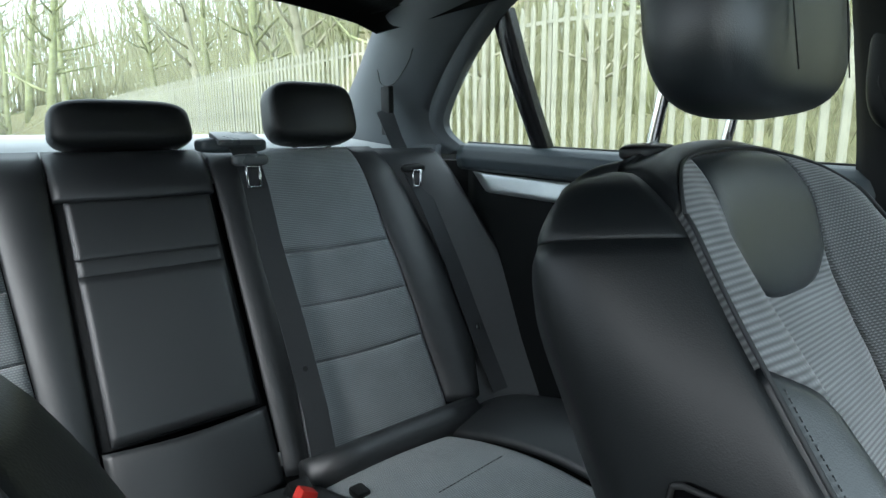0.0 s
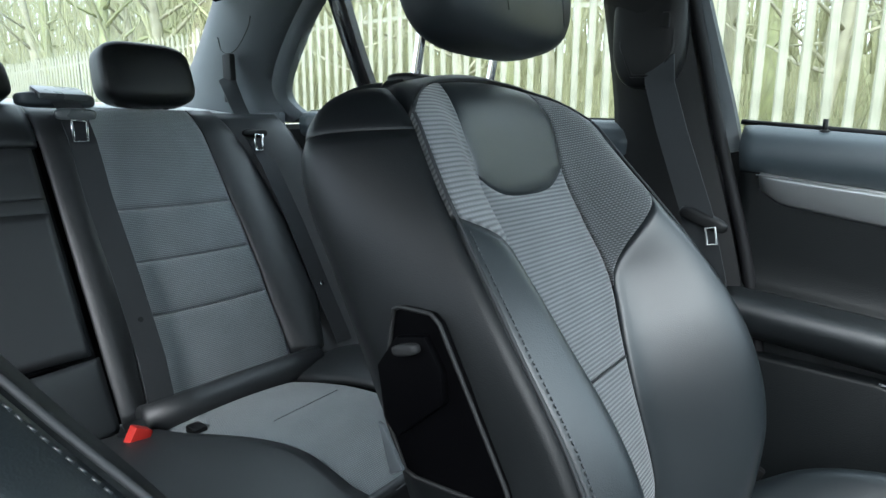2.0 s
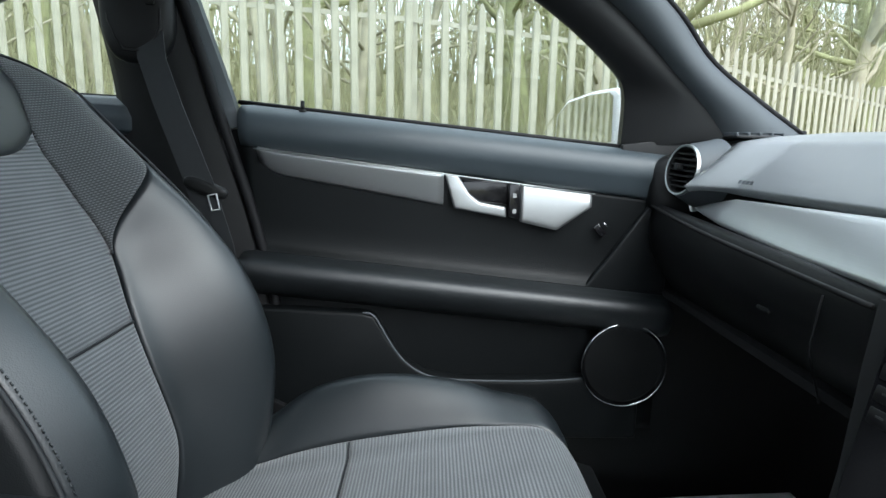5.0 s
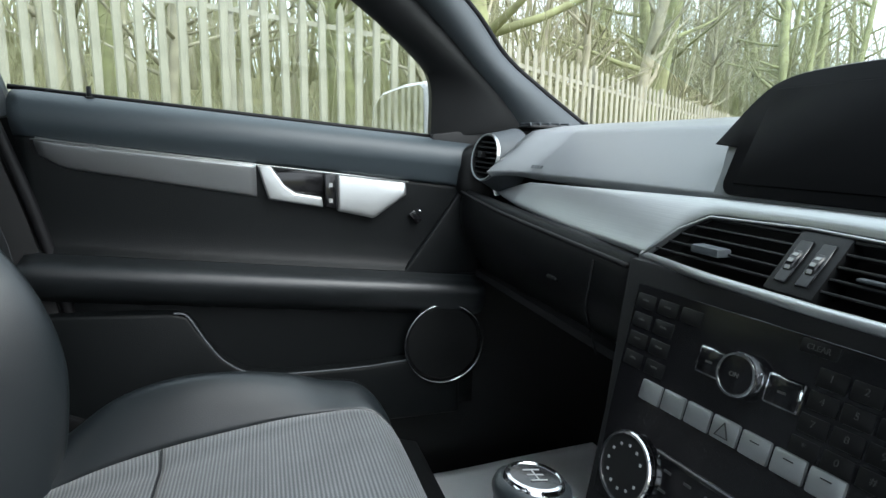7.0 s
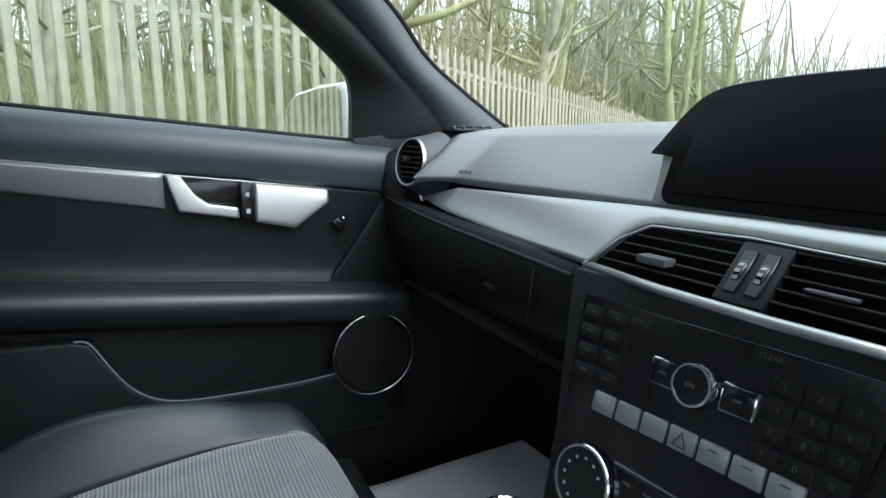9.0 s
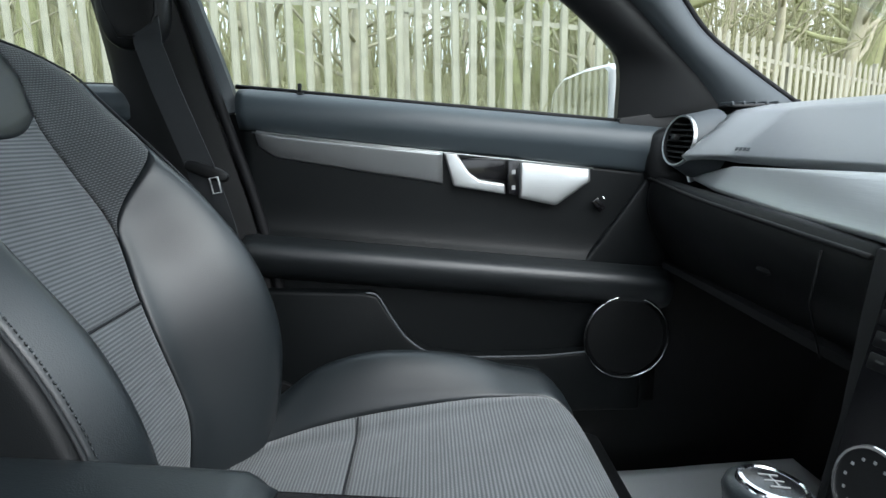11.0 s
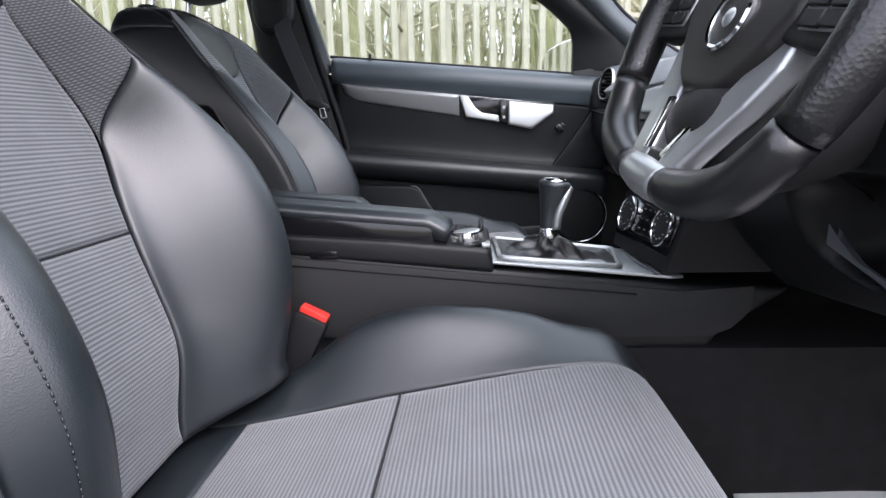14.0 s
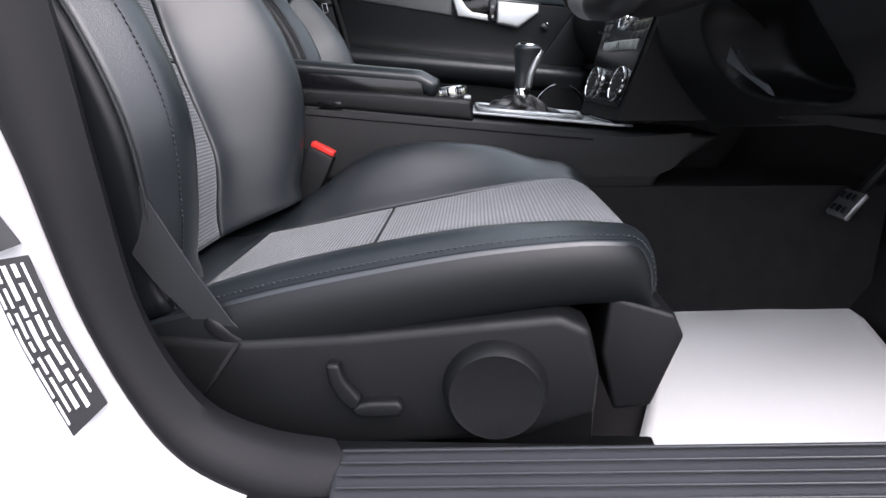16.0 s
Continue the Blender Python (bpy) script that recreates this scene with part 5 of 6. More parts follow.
patch("silver_trim", silver_face, 160, 12, SILVER, dash, (0, 0.7, 0.7), groove=0.0012, width=0.003, skirt=0.006, label="satin silver trim")
n = 18
top = [(lerp(-0.66, -0.151, k / n), -0.030, line1(hi_line, lerp(-0.66, -0.151, k / n))) for k in range(n + 1)]
bot = [(x, -0.030 + 0.8 * (z - line1(lo_line, x)), line1(lo_line, x) + 0.002) for x, _, z in reversed(top)]
prism("lower_dash_panel", top + bot, (0, -0.012, -0.015), (0, 0.012, 0.015), PLASTIC_DULL, dash, 0.003, 2)
# round vent by the door
vm = Matrix.Translation((0.622, -0.006, 0.914)) @ Matrix.Rotation(radians(-80), 4, "X") @ Matrix.Rotation(radians(-12), 4, "Y")
vr = [(0.0400, -0.012), (0.0402, 0.003), (0.0392, 0.0055), (0.0366, 0.0048)]
lathe("round_vent", [(0.058, -0.046), (0.051, -0.028), (0.0455, -0.013), (0.0430, -0.005), (0.0405, 0.0), (0.036, 0.0), (0.034, -0.03)], vm, PLASTIC_GREY, dash, 40, cap=False)
lathe("vent_bore", [(0.0335, -0.05), (0.0335, -0.030), (0.0, -0.030)], vm, PLASTIC_DULL, dash, 40)
lathe("vent_ring", vr, vm, SILVER, dash, 40, "satin silver vent ring", cap=False)
lathe("vent_tunnel", [(0.0363, 0.0045), (0.0345, 0.000), (0.0337, -0.029)], vm, PLASTIC_DULL, dash, 40, cap=False)
for k in range(-3, 4):
    box("vent_slat", (2 * math.sqrt(0.033 ** 2 - (k * 0.0085) ** 2), 0.0022, 0.016), vm @ Vector((0, k * 0.0085, -0.006)), PLASTIC, dash, 0, turn=vm.to_3x3())
box("vent_tab", (0.010, 0.010, 0.012), vm @ Vector((0.006, -0.004, 0.006)), PLASTIC, dash, 0.002, turn=vm.to_3x3())
superblock("dash_end", (0.694, -0.085, 0.885), (0.070, 0.22, 0.110), 4, PLASTIC, dash)
prism("corner_cover", [(0, 0.068, 0.915), (0, 0.068, 0.952), (0, -0.10, 0.974), (0, -0.24, 0.980), (0, -0.24, 0.915)], (0.697, 0, 0), (0.016, 0, 0), PLASTIC, dash, 0.003, 2)
superblock("corner_vent", (0.640, -0.120, 0.966), (0.050, 0.090, 0.010), 3, PLASTIC, dash)
for k in range(5):
    box("corner_slat", (0.042, 0.004, 0.006), (0.638, -0.155 + 0.018 * k, 0.9705), PLASTIC_GREY, dash, 0.001, 1)
for k in range(4):
    box("printed_mark", (0.007, 0.0006, 0.005), (0.510 - 0.010 * k, -0.0388, 0.9035), PLASTIC_GREY, dash, 0, turn=Matrix.Rotation(radians(28), 3, "X"))
# hooded screen
arch = spline([(0.143, 0, 0.940), (0.131, 0, 0.958), (0.119, 0, 0.976), (0.105, 0, 0.990), (0.084, 0, 0.998), (0.050, 0, 1.001), (0.0, 0, 1.002),
               (-0.060, 0, 1.001), (-0.100, 0, 0.998), (-0.124, 0, 0.988), (-0.142, 0, 0.970), (-0.158, 0, 0.940)], 40)
on_face = lambda x, z, d: (x, d - (z - 0.895) * 0.45, z)
hood = [(0.120, 0.893), (0.122, 0.915), (0.128, 0.937)] + [(p[0], p[2]) for p in arch] + [(-0.140, 0.937), (-0.134, 0.915), (-0.132, 0.893)]
# hood shares the pad's lightened colour, with the sky's sheen in it
prism("hood_shell", [on_face(x, z, -0.036) for x, z in hood], (0, 0, 0), (0, -0.20, -0.02), PLASTIC_SKYLIT, dash, 0.0015, 2, "charcoal screen hood, lightened for the sky's sheen")
corner = [(-0.098 - 0.016 * math.sin(a), 0.909 - 0.014 * math.cos(a)) for a in [k * math.pi / 12 for k in range(7)]]
well = [(-x - 0.004, z) for x, z in reversed(corner)]
well = [(0.112, 0.936)] + well + corner + [(-0.120, 0.936)] + [(p[0] * 0.985, p[2] - 0.0015) for p in reversed(arch)]
prism("screen_surround", [on_face(x, z, -0.036) for x, z in well], (0, 0.0015, 0), (0, 0.003, 0), SCREEN, dash, 0.0008, 1)
prism("display", [on_face(x, z, -0.036) for x, z in ((0.096, 0.905), (0.096, 0.986), (-0.096, 0.986), (-0.096, 0.905))], (0, 0.0040, 0), (0, 0.0014, 0), SCREEN, dash, 0.0004, 1, "blank dark display")
# lower dash and glove box
patch("glove_box", lambda s, q: Vector((lerp(0.690, 0.155, s), 0.012 - 0.055 * math.sin(math.pi * 0.5 * q) * q + 0.018 * math.sin(math.pi * q), lerp(0.852, lerp(0.690, 0.700, s), q) + lerp(0.006, -0.018, s) * (1 - q))),
      40, 24, PLASTIC, dash, (0, 1, 0), groove=0.003, skirt=0.04)
box("glove_box_latch", (0.026, 0.008, 0.008), (0.330, 0.012, 0.772), PLASTIC, dash, 0.004)
box("under_panel", (0.56, 0.44, 0.012), (0.42, -0.235, 0.678), CARPET, dash, 0.003, turn=Matrix.Rotation(radians(6), 3, "X"))
tube("glove_edge", spline([(0.690, 0.018, 0.853), (0.5, 0.022, 0.838), (0.3, 0.022, 0.828), (0.16, 0.022, 0.822)], 20), 0.003, PLASTIC_DULL, dash, 8)
tube("glove_gap", [(0.225, 0.020, 0.815), (0.232, 0.022, 0.76), (0.232, 0.005, 0.705)], 0.0012, PLASTIC_DULL, dash, 6)
# driver's side: knee panel, column shroud, ignition
def knee(s, q):
    """Driver's knee panel, hollowed out under the column."""
    p = Vector((lerp(-0.145, -0.705, s), 0.015 - 0.10 * q * q + 0.02 * math.sin(math.pi * q), lerp(0.845, lerp(0.60, 0.655, s), q)))
    d = (abs((p.x + 0.450) / 0.118) ** 3 + abs((p.z - 0.716) / 0.056) ** 3) ** (1 / 3)
    p.y -= 0.085 * ramp(d, 1.08, 0.86)
    return p


patch("knee_panel", knee, 90, 60, PLASTIC, dash, (0, 1, 0), groove=0.002, skirt=0.04)
superblock("column_shroud", (-0.39, 0.025, 0.835), (0.16, 0.26, 0.12), 3, PLASTIC_DULL, dash, Matrix.Rotation(radians(-22), 3, "X"))
box("instrument_hood", (0.36, 0.16, 0.10), (-0.40, -0.09, 0.945), PLASTIC_DULL, dash, 0.035, 4)
lathe("ignition_ring", [(0.030, -0.01), (0.030, 0.003), (0.028, 0.005), (0.0255, 0.005), (0.024, 0.002), (0.012, 0.002), (0.0, 0.002)], Matrix.Translation((-0.630, 0.026, 0.7925)) @ Matrix.Rotation(radians(-75), 4, "X"), PLASTIC, dash, 32, "black ignition switch ring")
lathe("ignition_slot", [(0.0235, 0.0), (0.0235, 0.003), (0.012, 0.0045), (0.0, 0.0045)], Matrix.Translation((-0.630, 0.027, 0.7925)) @ Matrix.Rotation(radians(-75), 4, "X"), GLOSS, dash, 24)
lathe("ignition_bezel", [(0.0300, 0.0030), (0.0300, 0.0056), (0.0288, 0.0060), (0.0284, 0.0040)], Matrix.Translation((-0.630, 0.026, 0.7925)) @ Matrix.Rotation(radians(-75), 4, "X"), PLASTIC_GREY, dash, 32, "thin grey ring", cap=False)
tube("cavity_edge", spline([(-0.382, 0.004, 0.769), (-0.372, -0.020, 0.757), (-0.345, -0.055, 0.740), (-0.312, -0.086, 0.722)], 16), 0.0016, PLASTIC_DULL, dash, 6)
prism("parking_brake_release", [(-0.360, -0.044, 0.708), (-0.366, -0.040, 0.698), (-0.385, -0.076, 0.664), (-0.412, -0.070, 0.660), (-0.410, -0.062, 0.674), (-0.384, -0.056, 0.684)], (0, 0.022, 0), (0, 0.010, 0.004), PLASTIC_GREY, dash, 0.003, 2, "grey release lever")
box("under_panel", (0.56, 0.42, 0.012), (-0.42, -0.28, 0.640), CARPET, dash, 0.003)

# ---- centre stack ----
stack = thing("centre_stack", (0, 0.03, 0.6), "black centre stack with audio keys, chrome dials and air vents", "control panel")


def on_stack(x, z, out=0.0):
    """A place on the stack's face, which turns a little towards the driver."""
    return Vector((x - 0.11 * out, 0.020 + (0.834 - z) * 0.29 + 0.11 * (x - 0.080) + out, z + 0.28 * out))


STK = Matrix.Rotation(math.atan(0.11), 3, "Z") @ Matrix.Rotation(math.atan(0.29), 3, "X")


def key(name, x, z, w, h, deep, mat, parent, bevel=0.0012, out=0.0, label=""):
    return box(name, (w, deep, h), on_stack(x, z, out), mat, parent, bevel, 2, turn=STK, label=label)


body = [(0.150, 0.833), (0.140, 0.78), (0.122, 0.70), (0.110, 0.610), (-0.110, 0.610), (-0.122, 0.70), (-0.140, 0.78), (-0.150, 0.833)]
prism("stack_body", [on_stack(x, z, -0.002) for x, z in body], (0, 0, 0), (0, -0.30, 0.0), PLASTIC_DULL, stack, 0.004, 2, "matt black surround")
face = [(0.124, 0.814), (0.112, 0.705), (0.10, 0.632), (-0.10, 0.632), (-0.112, 0.705), (-0.124, 0.814)]
prism("audio_fascia", [on_stack(x, z, -0.001) for x, z in face], (0, 0, 0), on_stack(0, 0.7, 0.003) - on_stack(0, 0.7, 0.0), GLOSS, stack, 0.001, 1, "glossy black fascia")
# vents
vent = [(0.146, 0.835), (0.124, 0.862), (0.098, 0.876), (0.0, 0.879), (-0.118, 0.876), (-0.136, 0.866), (-0.134, 0.835)]
prism("vent_well", [(x, -0.03, z) for x, z in vent], (0, 0, 0), (0, 0.004, 0), PLASTIC_DULL, stack, 0)
tube("vent_strip", [(0.150, 0.012, 0.834), (0.05, 0.021, 0.8335), (-0.05, 0.021, 0.8335), (-0.142, 0.014, 0.8335)], 0.0042, SILVER, stack, 10, label="bright strip under the vents")


def vent_face(z, deep=0.0):
    """How far forward the sloping vent opening stands at a height."""
    return -0.030 + 0.8 * (0.893 - z) - deep


tube("vent_outline", [(x, vent_face(z, 0.0005), z) for x, z in vent], 0.0013, SILVER, stack, 6, label="thin bright outline")
LEAN = Matrix.Rotation(math.atan(0.8), 3, "X")
for k in range(5):
    z = 0.843 + 0.0078 * k
    for x0, x1 in ((0.006, 0.138 - 0.0095 * k), (-0.036, -0.132)):
        box("vent_slat", (abs(x1 - x0), 0.018, 0.0018), ((x0 + x1) / 2, vent_face(z, 0.011), z - 0.002), CONSOLE_SIDE, stack, 0.0005, 1, turn=Matrix.Rotation(radians(16), 3, "X"))
box("vent_divider", (0.042, 0.016, 0.052), (-0.015, vent_face(0.857, 0.007), 0.8525), PLASTIC, stack, 0.003, turn=LEAN)
for x in (-0.006, -0.024):
    box("wheel_slot", (0.011, 0.002, 0.036), (x, vent_face(0.857, -0.0005), 0.8575), GLOSS, stack, 0.0008, 1, turn=LEAN)
    lathe("vent_wheel", [(0.017, -0.0035), (0.018, -0.0028), (0.018, 0.0028), (0.017, 0.0035)], Matrix.Translation((x, -0.0120, 0.8475)) @ Matrix.Rotation(math.pi / 2, 4, "Y"), GLOSS, stack, 24)
    for k in range(5):
        a = radians(4 + 17 * k)
        box("wheel_mark", (0.004, 0.001, 0.0028), (x, -0.0120 + 0.0180 * math.cos(a), 0.8475 + 0.0180 * math.sin(a)), PRINT, stack, 0, turn=Matrix.Rotation(a, 3, "X"))
box("vent_tab", (0.032, 0.014, 0.007), (0.070, vent_face(0.852, -0.002), 0.852), PLASTIC_GREY, stack, 0.002)
box("vent_tab", (0.034, 0.006, 0.0022), (-0.072, vent_face(0.855, 0.001), 0.855), PLASTIC_GREY, stack, 0.001)
# audio keys
for r in range(4):
    for c in range(2):
        key("preset_key", 0.108 - 0.026 * c - 0.002 * r, 0.800 - 0.0165 * r, 0.0225, 0.0130, 0.006, KEY_BLACK, stack, 0.0016)
        key("key_mark", 0.108 - 0.026 * c - 0.002 * r, 0.801 - 0.0165 * r, 0.007, 0.0016, 0.001, KEY_PRINT, stack, 0, 0.0030)
key("preset_key", 0.056, 0.800, 0.022, 0.0125, 0.006, KEY_BLACK, stack)
key("display_slot", 0.005, 0.800, 0.075, 0.012, 0.003, SCREEN, stack)
rows = ["123", "456", "789", "*0#"]
for r, row in enumerate(rows):
    for c, ch in enumerate(row):
        x, z = -0.062 - 0.0215 * c + 0.001 * r, 0.7915 - 0.0150 * r
        k = key("number_key", x, z, 0.0195, 0.0125, 0.006, KEY_BLACK, stack)
        m = Matrix.Translation(on_stack(x, z + 0.001, 0.0036)) @ (STK @ Matrix.Rotation(math.pi / 2, 3, "X") @ Matrix.Rotation(math.pi, 3, "Y")).to_4x4()
        lettering("digit", ch, 0.0065, m, KEY_PRINT, k)
k = key("clear_key", -0.048, 0.8075, 0.026, 0.010, 0.005, KEY_BLACK, stack)
MT = (STK @ Matrix.Rotation(math.pi / 2, 3, "X") @ Matrix.Rotation(math.pi, 3, "Y")).to_4x4()
lettering("word", "CLEAR", 0.0055, Matrix.Translation(on_stack(-0.048, 0.8075, 0.0032)) @ MT, KEY_PRINT, k)
cm = Matrix.Translation(on_stack(-0.004, 0.7735, 0.0)) @ STK.to_4x4() @ Matrix.Rotation(-math.pi / 2, 4, "X")
for x0, x1 in ((0.0375, 0.014), (-0.022, -0.0485)):
    key("silver_bar", (x0 + x1) / 2, 0.7735, abs(x1 - x0), 0.0215, 0.008, CHROME, stack, 0.002, label="thin chrome key frame")
    key("bar_key", (x0 + x1) / 2, 0.7735, abs(x1 - x0) - 0.0032, 0.0185, 0.0092, GLOSS, stack, 0.001)
    key("key_mark", (x0 + x1) / 2, 0.7735, 0.006, 0.0016, 0.001, KEY_PRINT, stack, 0, 0.0044)
lathe("volume_knob", [(0.0170, 0), (0.0170, 0.010), (0.0158, 0.0125), (0.0142, 0.0125), (0.0136, 0.011), (0.0, 0.011)], cm, CHROME, stack, 36, "chrome-rimmed volume knob")
lathe("knob_face", [(0.0134, 0.0108), (0.0134, 0.0118), (0.0, 0.0124)], cm, GLOSS, stack, 30)
lettering("word", "ON", 0.0050, Matrix.Translation(on_stack(-0.004, 0.7735, 0.0128)) @ MT, KEY_PRINT, stack)
for c in range(7):
    x = 0.071 - 0.0250 * c
    k = key("silver_key", x, 0.732 + 0.0012 * (3 - abs(c - 3)) * 0.3, 0.0232, 0.0172, 0.009, SILVER, stack, 0.0022, label="satin silver key")
    if c == 3:
        tri = [on_stack(x + a, 0.733 + b, 0.0053) for a, b in ((-0.0055, -0.0045), (0.0055, -0.0045), (0, 0.0055))]
        tube("hazard_symbol", tri, 0.0007, PRINT_DARK, k, 5, closed=True)
    elif c > 3:
        key("key_mark", x, 0.736, 0.007, 0.0008, 0.0006, PRINT_DARK, stack, 0, 0.0047)
key("chrome_line", 0.0, 0.708, 0.205, 0.0016, 0.004, CHROME, stack, 0)
for x in (0.069, -0.069):
    dm = Matrix.Translation(on_stack(x, 0.668, 0.0)) @ STK.to_4x4() @ Matrix.Rotation(-math.pi / 2, 4, "X")
    d = lathe("climate_dial", [(0.0295, -0.002), (0.0295, 0.0055), (0.0268, 0.0068), (0.0, 0.0068)], dm, KEY_BLACK, stack, 40, "chrome-rimmed climate dial")
    lathe("dial_ring", [(0.0290, 0.0035), (0.0302, 0.0040), (0.0302, 0.0078), (0.0292, 0.0090), (0.0272, 0.0090), (0.0266, 0.0070)], dm, CHROME, d, 40, "chrome ring", cap=False)
    lathe("dial_face", [(0.0266, 0.0062), (0.0266, 0.0076), (0.0, 0.0080)], dm, PLASTIC_DULL, d, 30)
    for k in range(11):
        a = radians(-60 + 30 * k)
        p = dm @ Vector((0.019 * math.sin(a), 0.019 * math.cos(a), 0.0081))
        box("dial_mark", (0.0022, 0.0008, 0.0022), p, PRINT, d, 0, turn=STK)
    for k in range(24):
        a = 2 * math.pi * k / 24
        box("rim_notch", (0.0010, 0.0010, 0.0036), dm @ Vector((0.0300 * math.cos(a), 0.0300 * math.sin(a), 0.0062)), PLASTIC, d, 0, turn=dm.to_3x3() @ Matrix.Rotation(a, 3, "Z"))
key("climate_panel", 0, 0.668, 0.088, 0.050, 0.006, GLOSS, stack, 0.002)
for r in range(3):
    for c in range(4):
        key("key_mark", 0.030 - 0.020 * c, 0.684 - 0.015 * r, 0.007, 0.0018, 0.001, KEY_PRINT, stack, 0, 0.0035)
for z in (0.6945, 0.6415):
    key("chrome_line", 0, z, 0.092, 0.0014, 0.0075, CHROME, stack, 0)

# ---- centre console ----
con = thing("centre_console", (-0.01, 0.4, 0.26), "black centre console with silver gear surround and padded armrest", "console")
XR, XL = -0.104, 0.084


def con_z(y):
    return 0.5945 + 0.098 * (y - 0.038)


side = [(0, 0.10, 0.30), (0, -0.02, 0.52), (0, -0.12, 0.585), (0, 0.04, 0.592), (0, 0.30, 0.618), (0, 0.60, 0.648), (0, 0.72, 0.652), (0, 0.76, 0.30)]
prism("console_body", side, (XR, 0, 0), (XL - XR, 0, 0), PLASTIC, con, 0.010, 3)
for sg, xs in ((-1, XR), (1, XL)):
    prism("console_side", [(0, -0.062, 0.590), (0, -0.061, 0.564), (0, -0.053, 0.546), (0, -0.034, 0.528), (0, -0.008, 0.517), (0, 0.30, 0.515), (0, 0.735, 0.52), (0, 0.715, 0.648), (0, 0.60, 0.640), (0, 0.30, 0.610), (0, 0.04, 0.584)], (xs, 0, 0), (sg * 0.006, 0, 0), CONSOLE_SIDE, con, 0.002, 2, "dark grey side panel")
prism("tunnel_carpet", [(0, -0.4, 0.26), (0, -0.4, 0.50), (0, 0.10, 0.50), (0, 0.95, 0.50), (0, 0.95, 0.26)], (XR - 0.008, 0, 0), (XL - XR + 0.016, 0, 0), CARPET, con, 0.004)
tube("side_gap", [(XR - 0.0068, y, con_z(y) - 0.020) for y in (0.10, 0.3, 0.5, 0.7)], 0.0015, CARPET, con, 5)
pan = [(XR + 0.002, 0.305), (XR + 0.002, 0.050), (XR + 0.012, 0.030), (XL - 0.02, 0.030), (XL - 0.004, 0.040), (XL - 0.004, 0.305)]
prism("gear_panel", [(x, y, con_z(y) + 0.004) for x, y in pan], (0, 0, 0), (0, 0, 0.0045), SILVER, con, 0.0015, 2, "satin silver gear panel")
tube("panel_curve", spline([(XR + 0.003, 0.070, con_z(0.070) + 0.0105), (-0.02, 0.082, con_z(0.082) + 0.0105), (XL - 0.005, 0.075, con_z(0.075) + 0.0105)], 16), 0.0015, PLASTIC_GREY, con, 6)
gf = [(-0.090, 0.292), (-0.082, 0.118), (0.054, 0.100), (0.064, 0.297)]
rim_pts = [Vector((x, y, con_z(y) + 0.012)) for x, y in gf]
tube("gaiter_frame", [p for a, b in zip(rim_pts, rim_pts[1:] + rim_pts[:1]) for p in (a.lerp(b, 0.04), a.lerp(b, 0.35), a.lerp(b, 0.65), a.lerp(b, 0.96))], 0.0042, SILVER, con, 8, closed=True, label="bright gaiter frame")
gm = Vector((-0.028, 0.215, 0.0))


def gaiter(s, q):
    a = 2 * math.pi * s
    c, sn = math.cos(a), math.sin(a)
    k = max(abs(c), abs(sn))
    edge = Vector((-0.014 + 0.070 * c / k, 0.203 + 0.090 * sn / k, 0.0))
    edge.z = con_z(edge.y) + 0.0125
    topp = Vector((gm.x + 0.014 * c, gm.y + 0.016 * sn, 0.652))
    p = edge.lerp(topp, q ** 0.6)
    p.z = lerp(edge.z - 0.004 * ramp(q, 0, 0.1), topp.z, q ** 2.6) + 0.006 * math.sin(math.pi * q) ** 0.7
    fold = 0.0075 * math.sin(a * 4 + 3.5 * q) * math.sin(math.pi * q) ** 0.6 + 0.003 * math.sin(a * 9 - 6 * q + 2 * math.sin(a)) * math.sin(math.pi * q)
    return p + Vector((c, sn, 0.6)) * fold


patch("gaiter", gaiter, 96, 36, WHEEL_LEATHER, con, (0, 0, 1), groove=0, skirt=0.0, label="creased black leather gaiter")
lathe("gear_collar", [(0.0145, 0), (0.0150, 0.004), (0.0145, 0.016), (0.0135, 0.018)], Matrix.Translation((gm.x, gm.y, 0.6460)) @ Matrix.Rotation(radians(3), 4, "X"), CHROME, con, 24, "chrome collar")
knob_line = spline([(gm.x, gm.y, 0.6600), (gm.x, gm.y - 0.001, 0.6820), (gm.x, gm.y - 0.004, 0.7030), (gm.x, gm.y - 0.008, 0.7230), (gm.x, gm.y - 0.010, 0.7360)], 20)
tube("gear_knob", knob_line, [line1([(0, 0.0130), (0.35, 0.0150), (0.65, 0.0215), (0.85, 0.0250), (0.95, 0.0235), (1, 0.018)], k / 19) for k in range(20)], LEATHER, con, 24, label="black leather gear knob")
tube("knob_insert", spline([(gm.x - 0.012, gm.y - 0.010, 0.6640), (gm.x - 0.014, gm.y - 0.013, 0.6860), (gm.x - 0.013, gm.y - 0.022, 0.7080), (gm.x - 0.006, gm.y - 0.030, 0.7260)], 14), 0.0065, SILVER, con, 8)
kc = Matrix.Translation((gm.x, gm.y - 0.010, 0.7345)) @ Matrix.Rotation(radians(8), 4, "X")
cap = lathe("knob_cap", [(0.0195, -0.004), (0.0195, 0.001), (0.0180, 0.0035), (0.0160, 0.0040), (0.0150, 0.0028)], kc, CHROME, con, 32, "chrome ring of the gear knob", cap=False)
lathe("pattern_disc", [(0.0152, 0.0020), (0.0152, 0.0032), (0.0, 0.0042)], kc, GLOSS, cap, 28, "glossy black gear pattern disc")
for gx in (-0.006, 0.0, 0.006):
    box("pattern_line", (0.0009, 0.011, 0.0006), kc @ Vector((gx, 0, 0.0041)), PRINT, cap, 0, turn=kc.to_3x3())
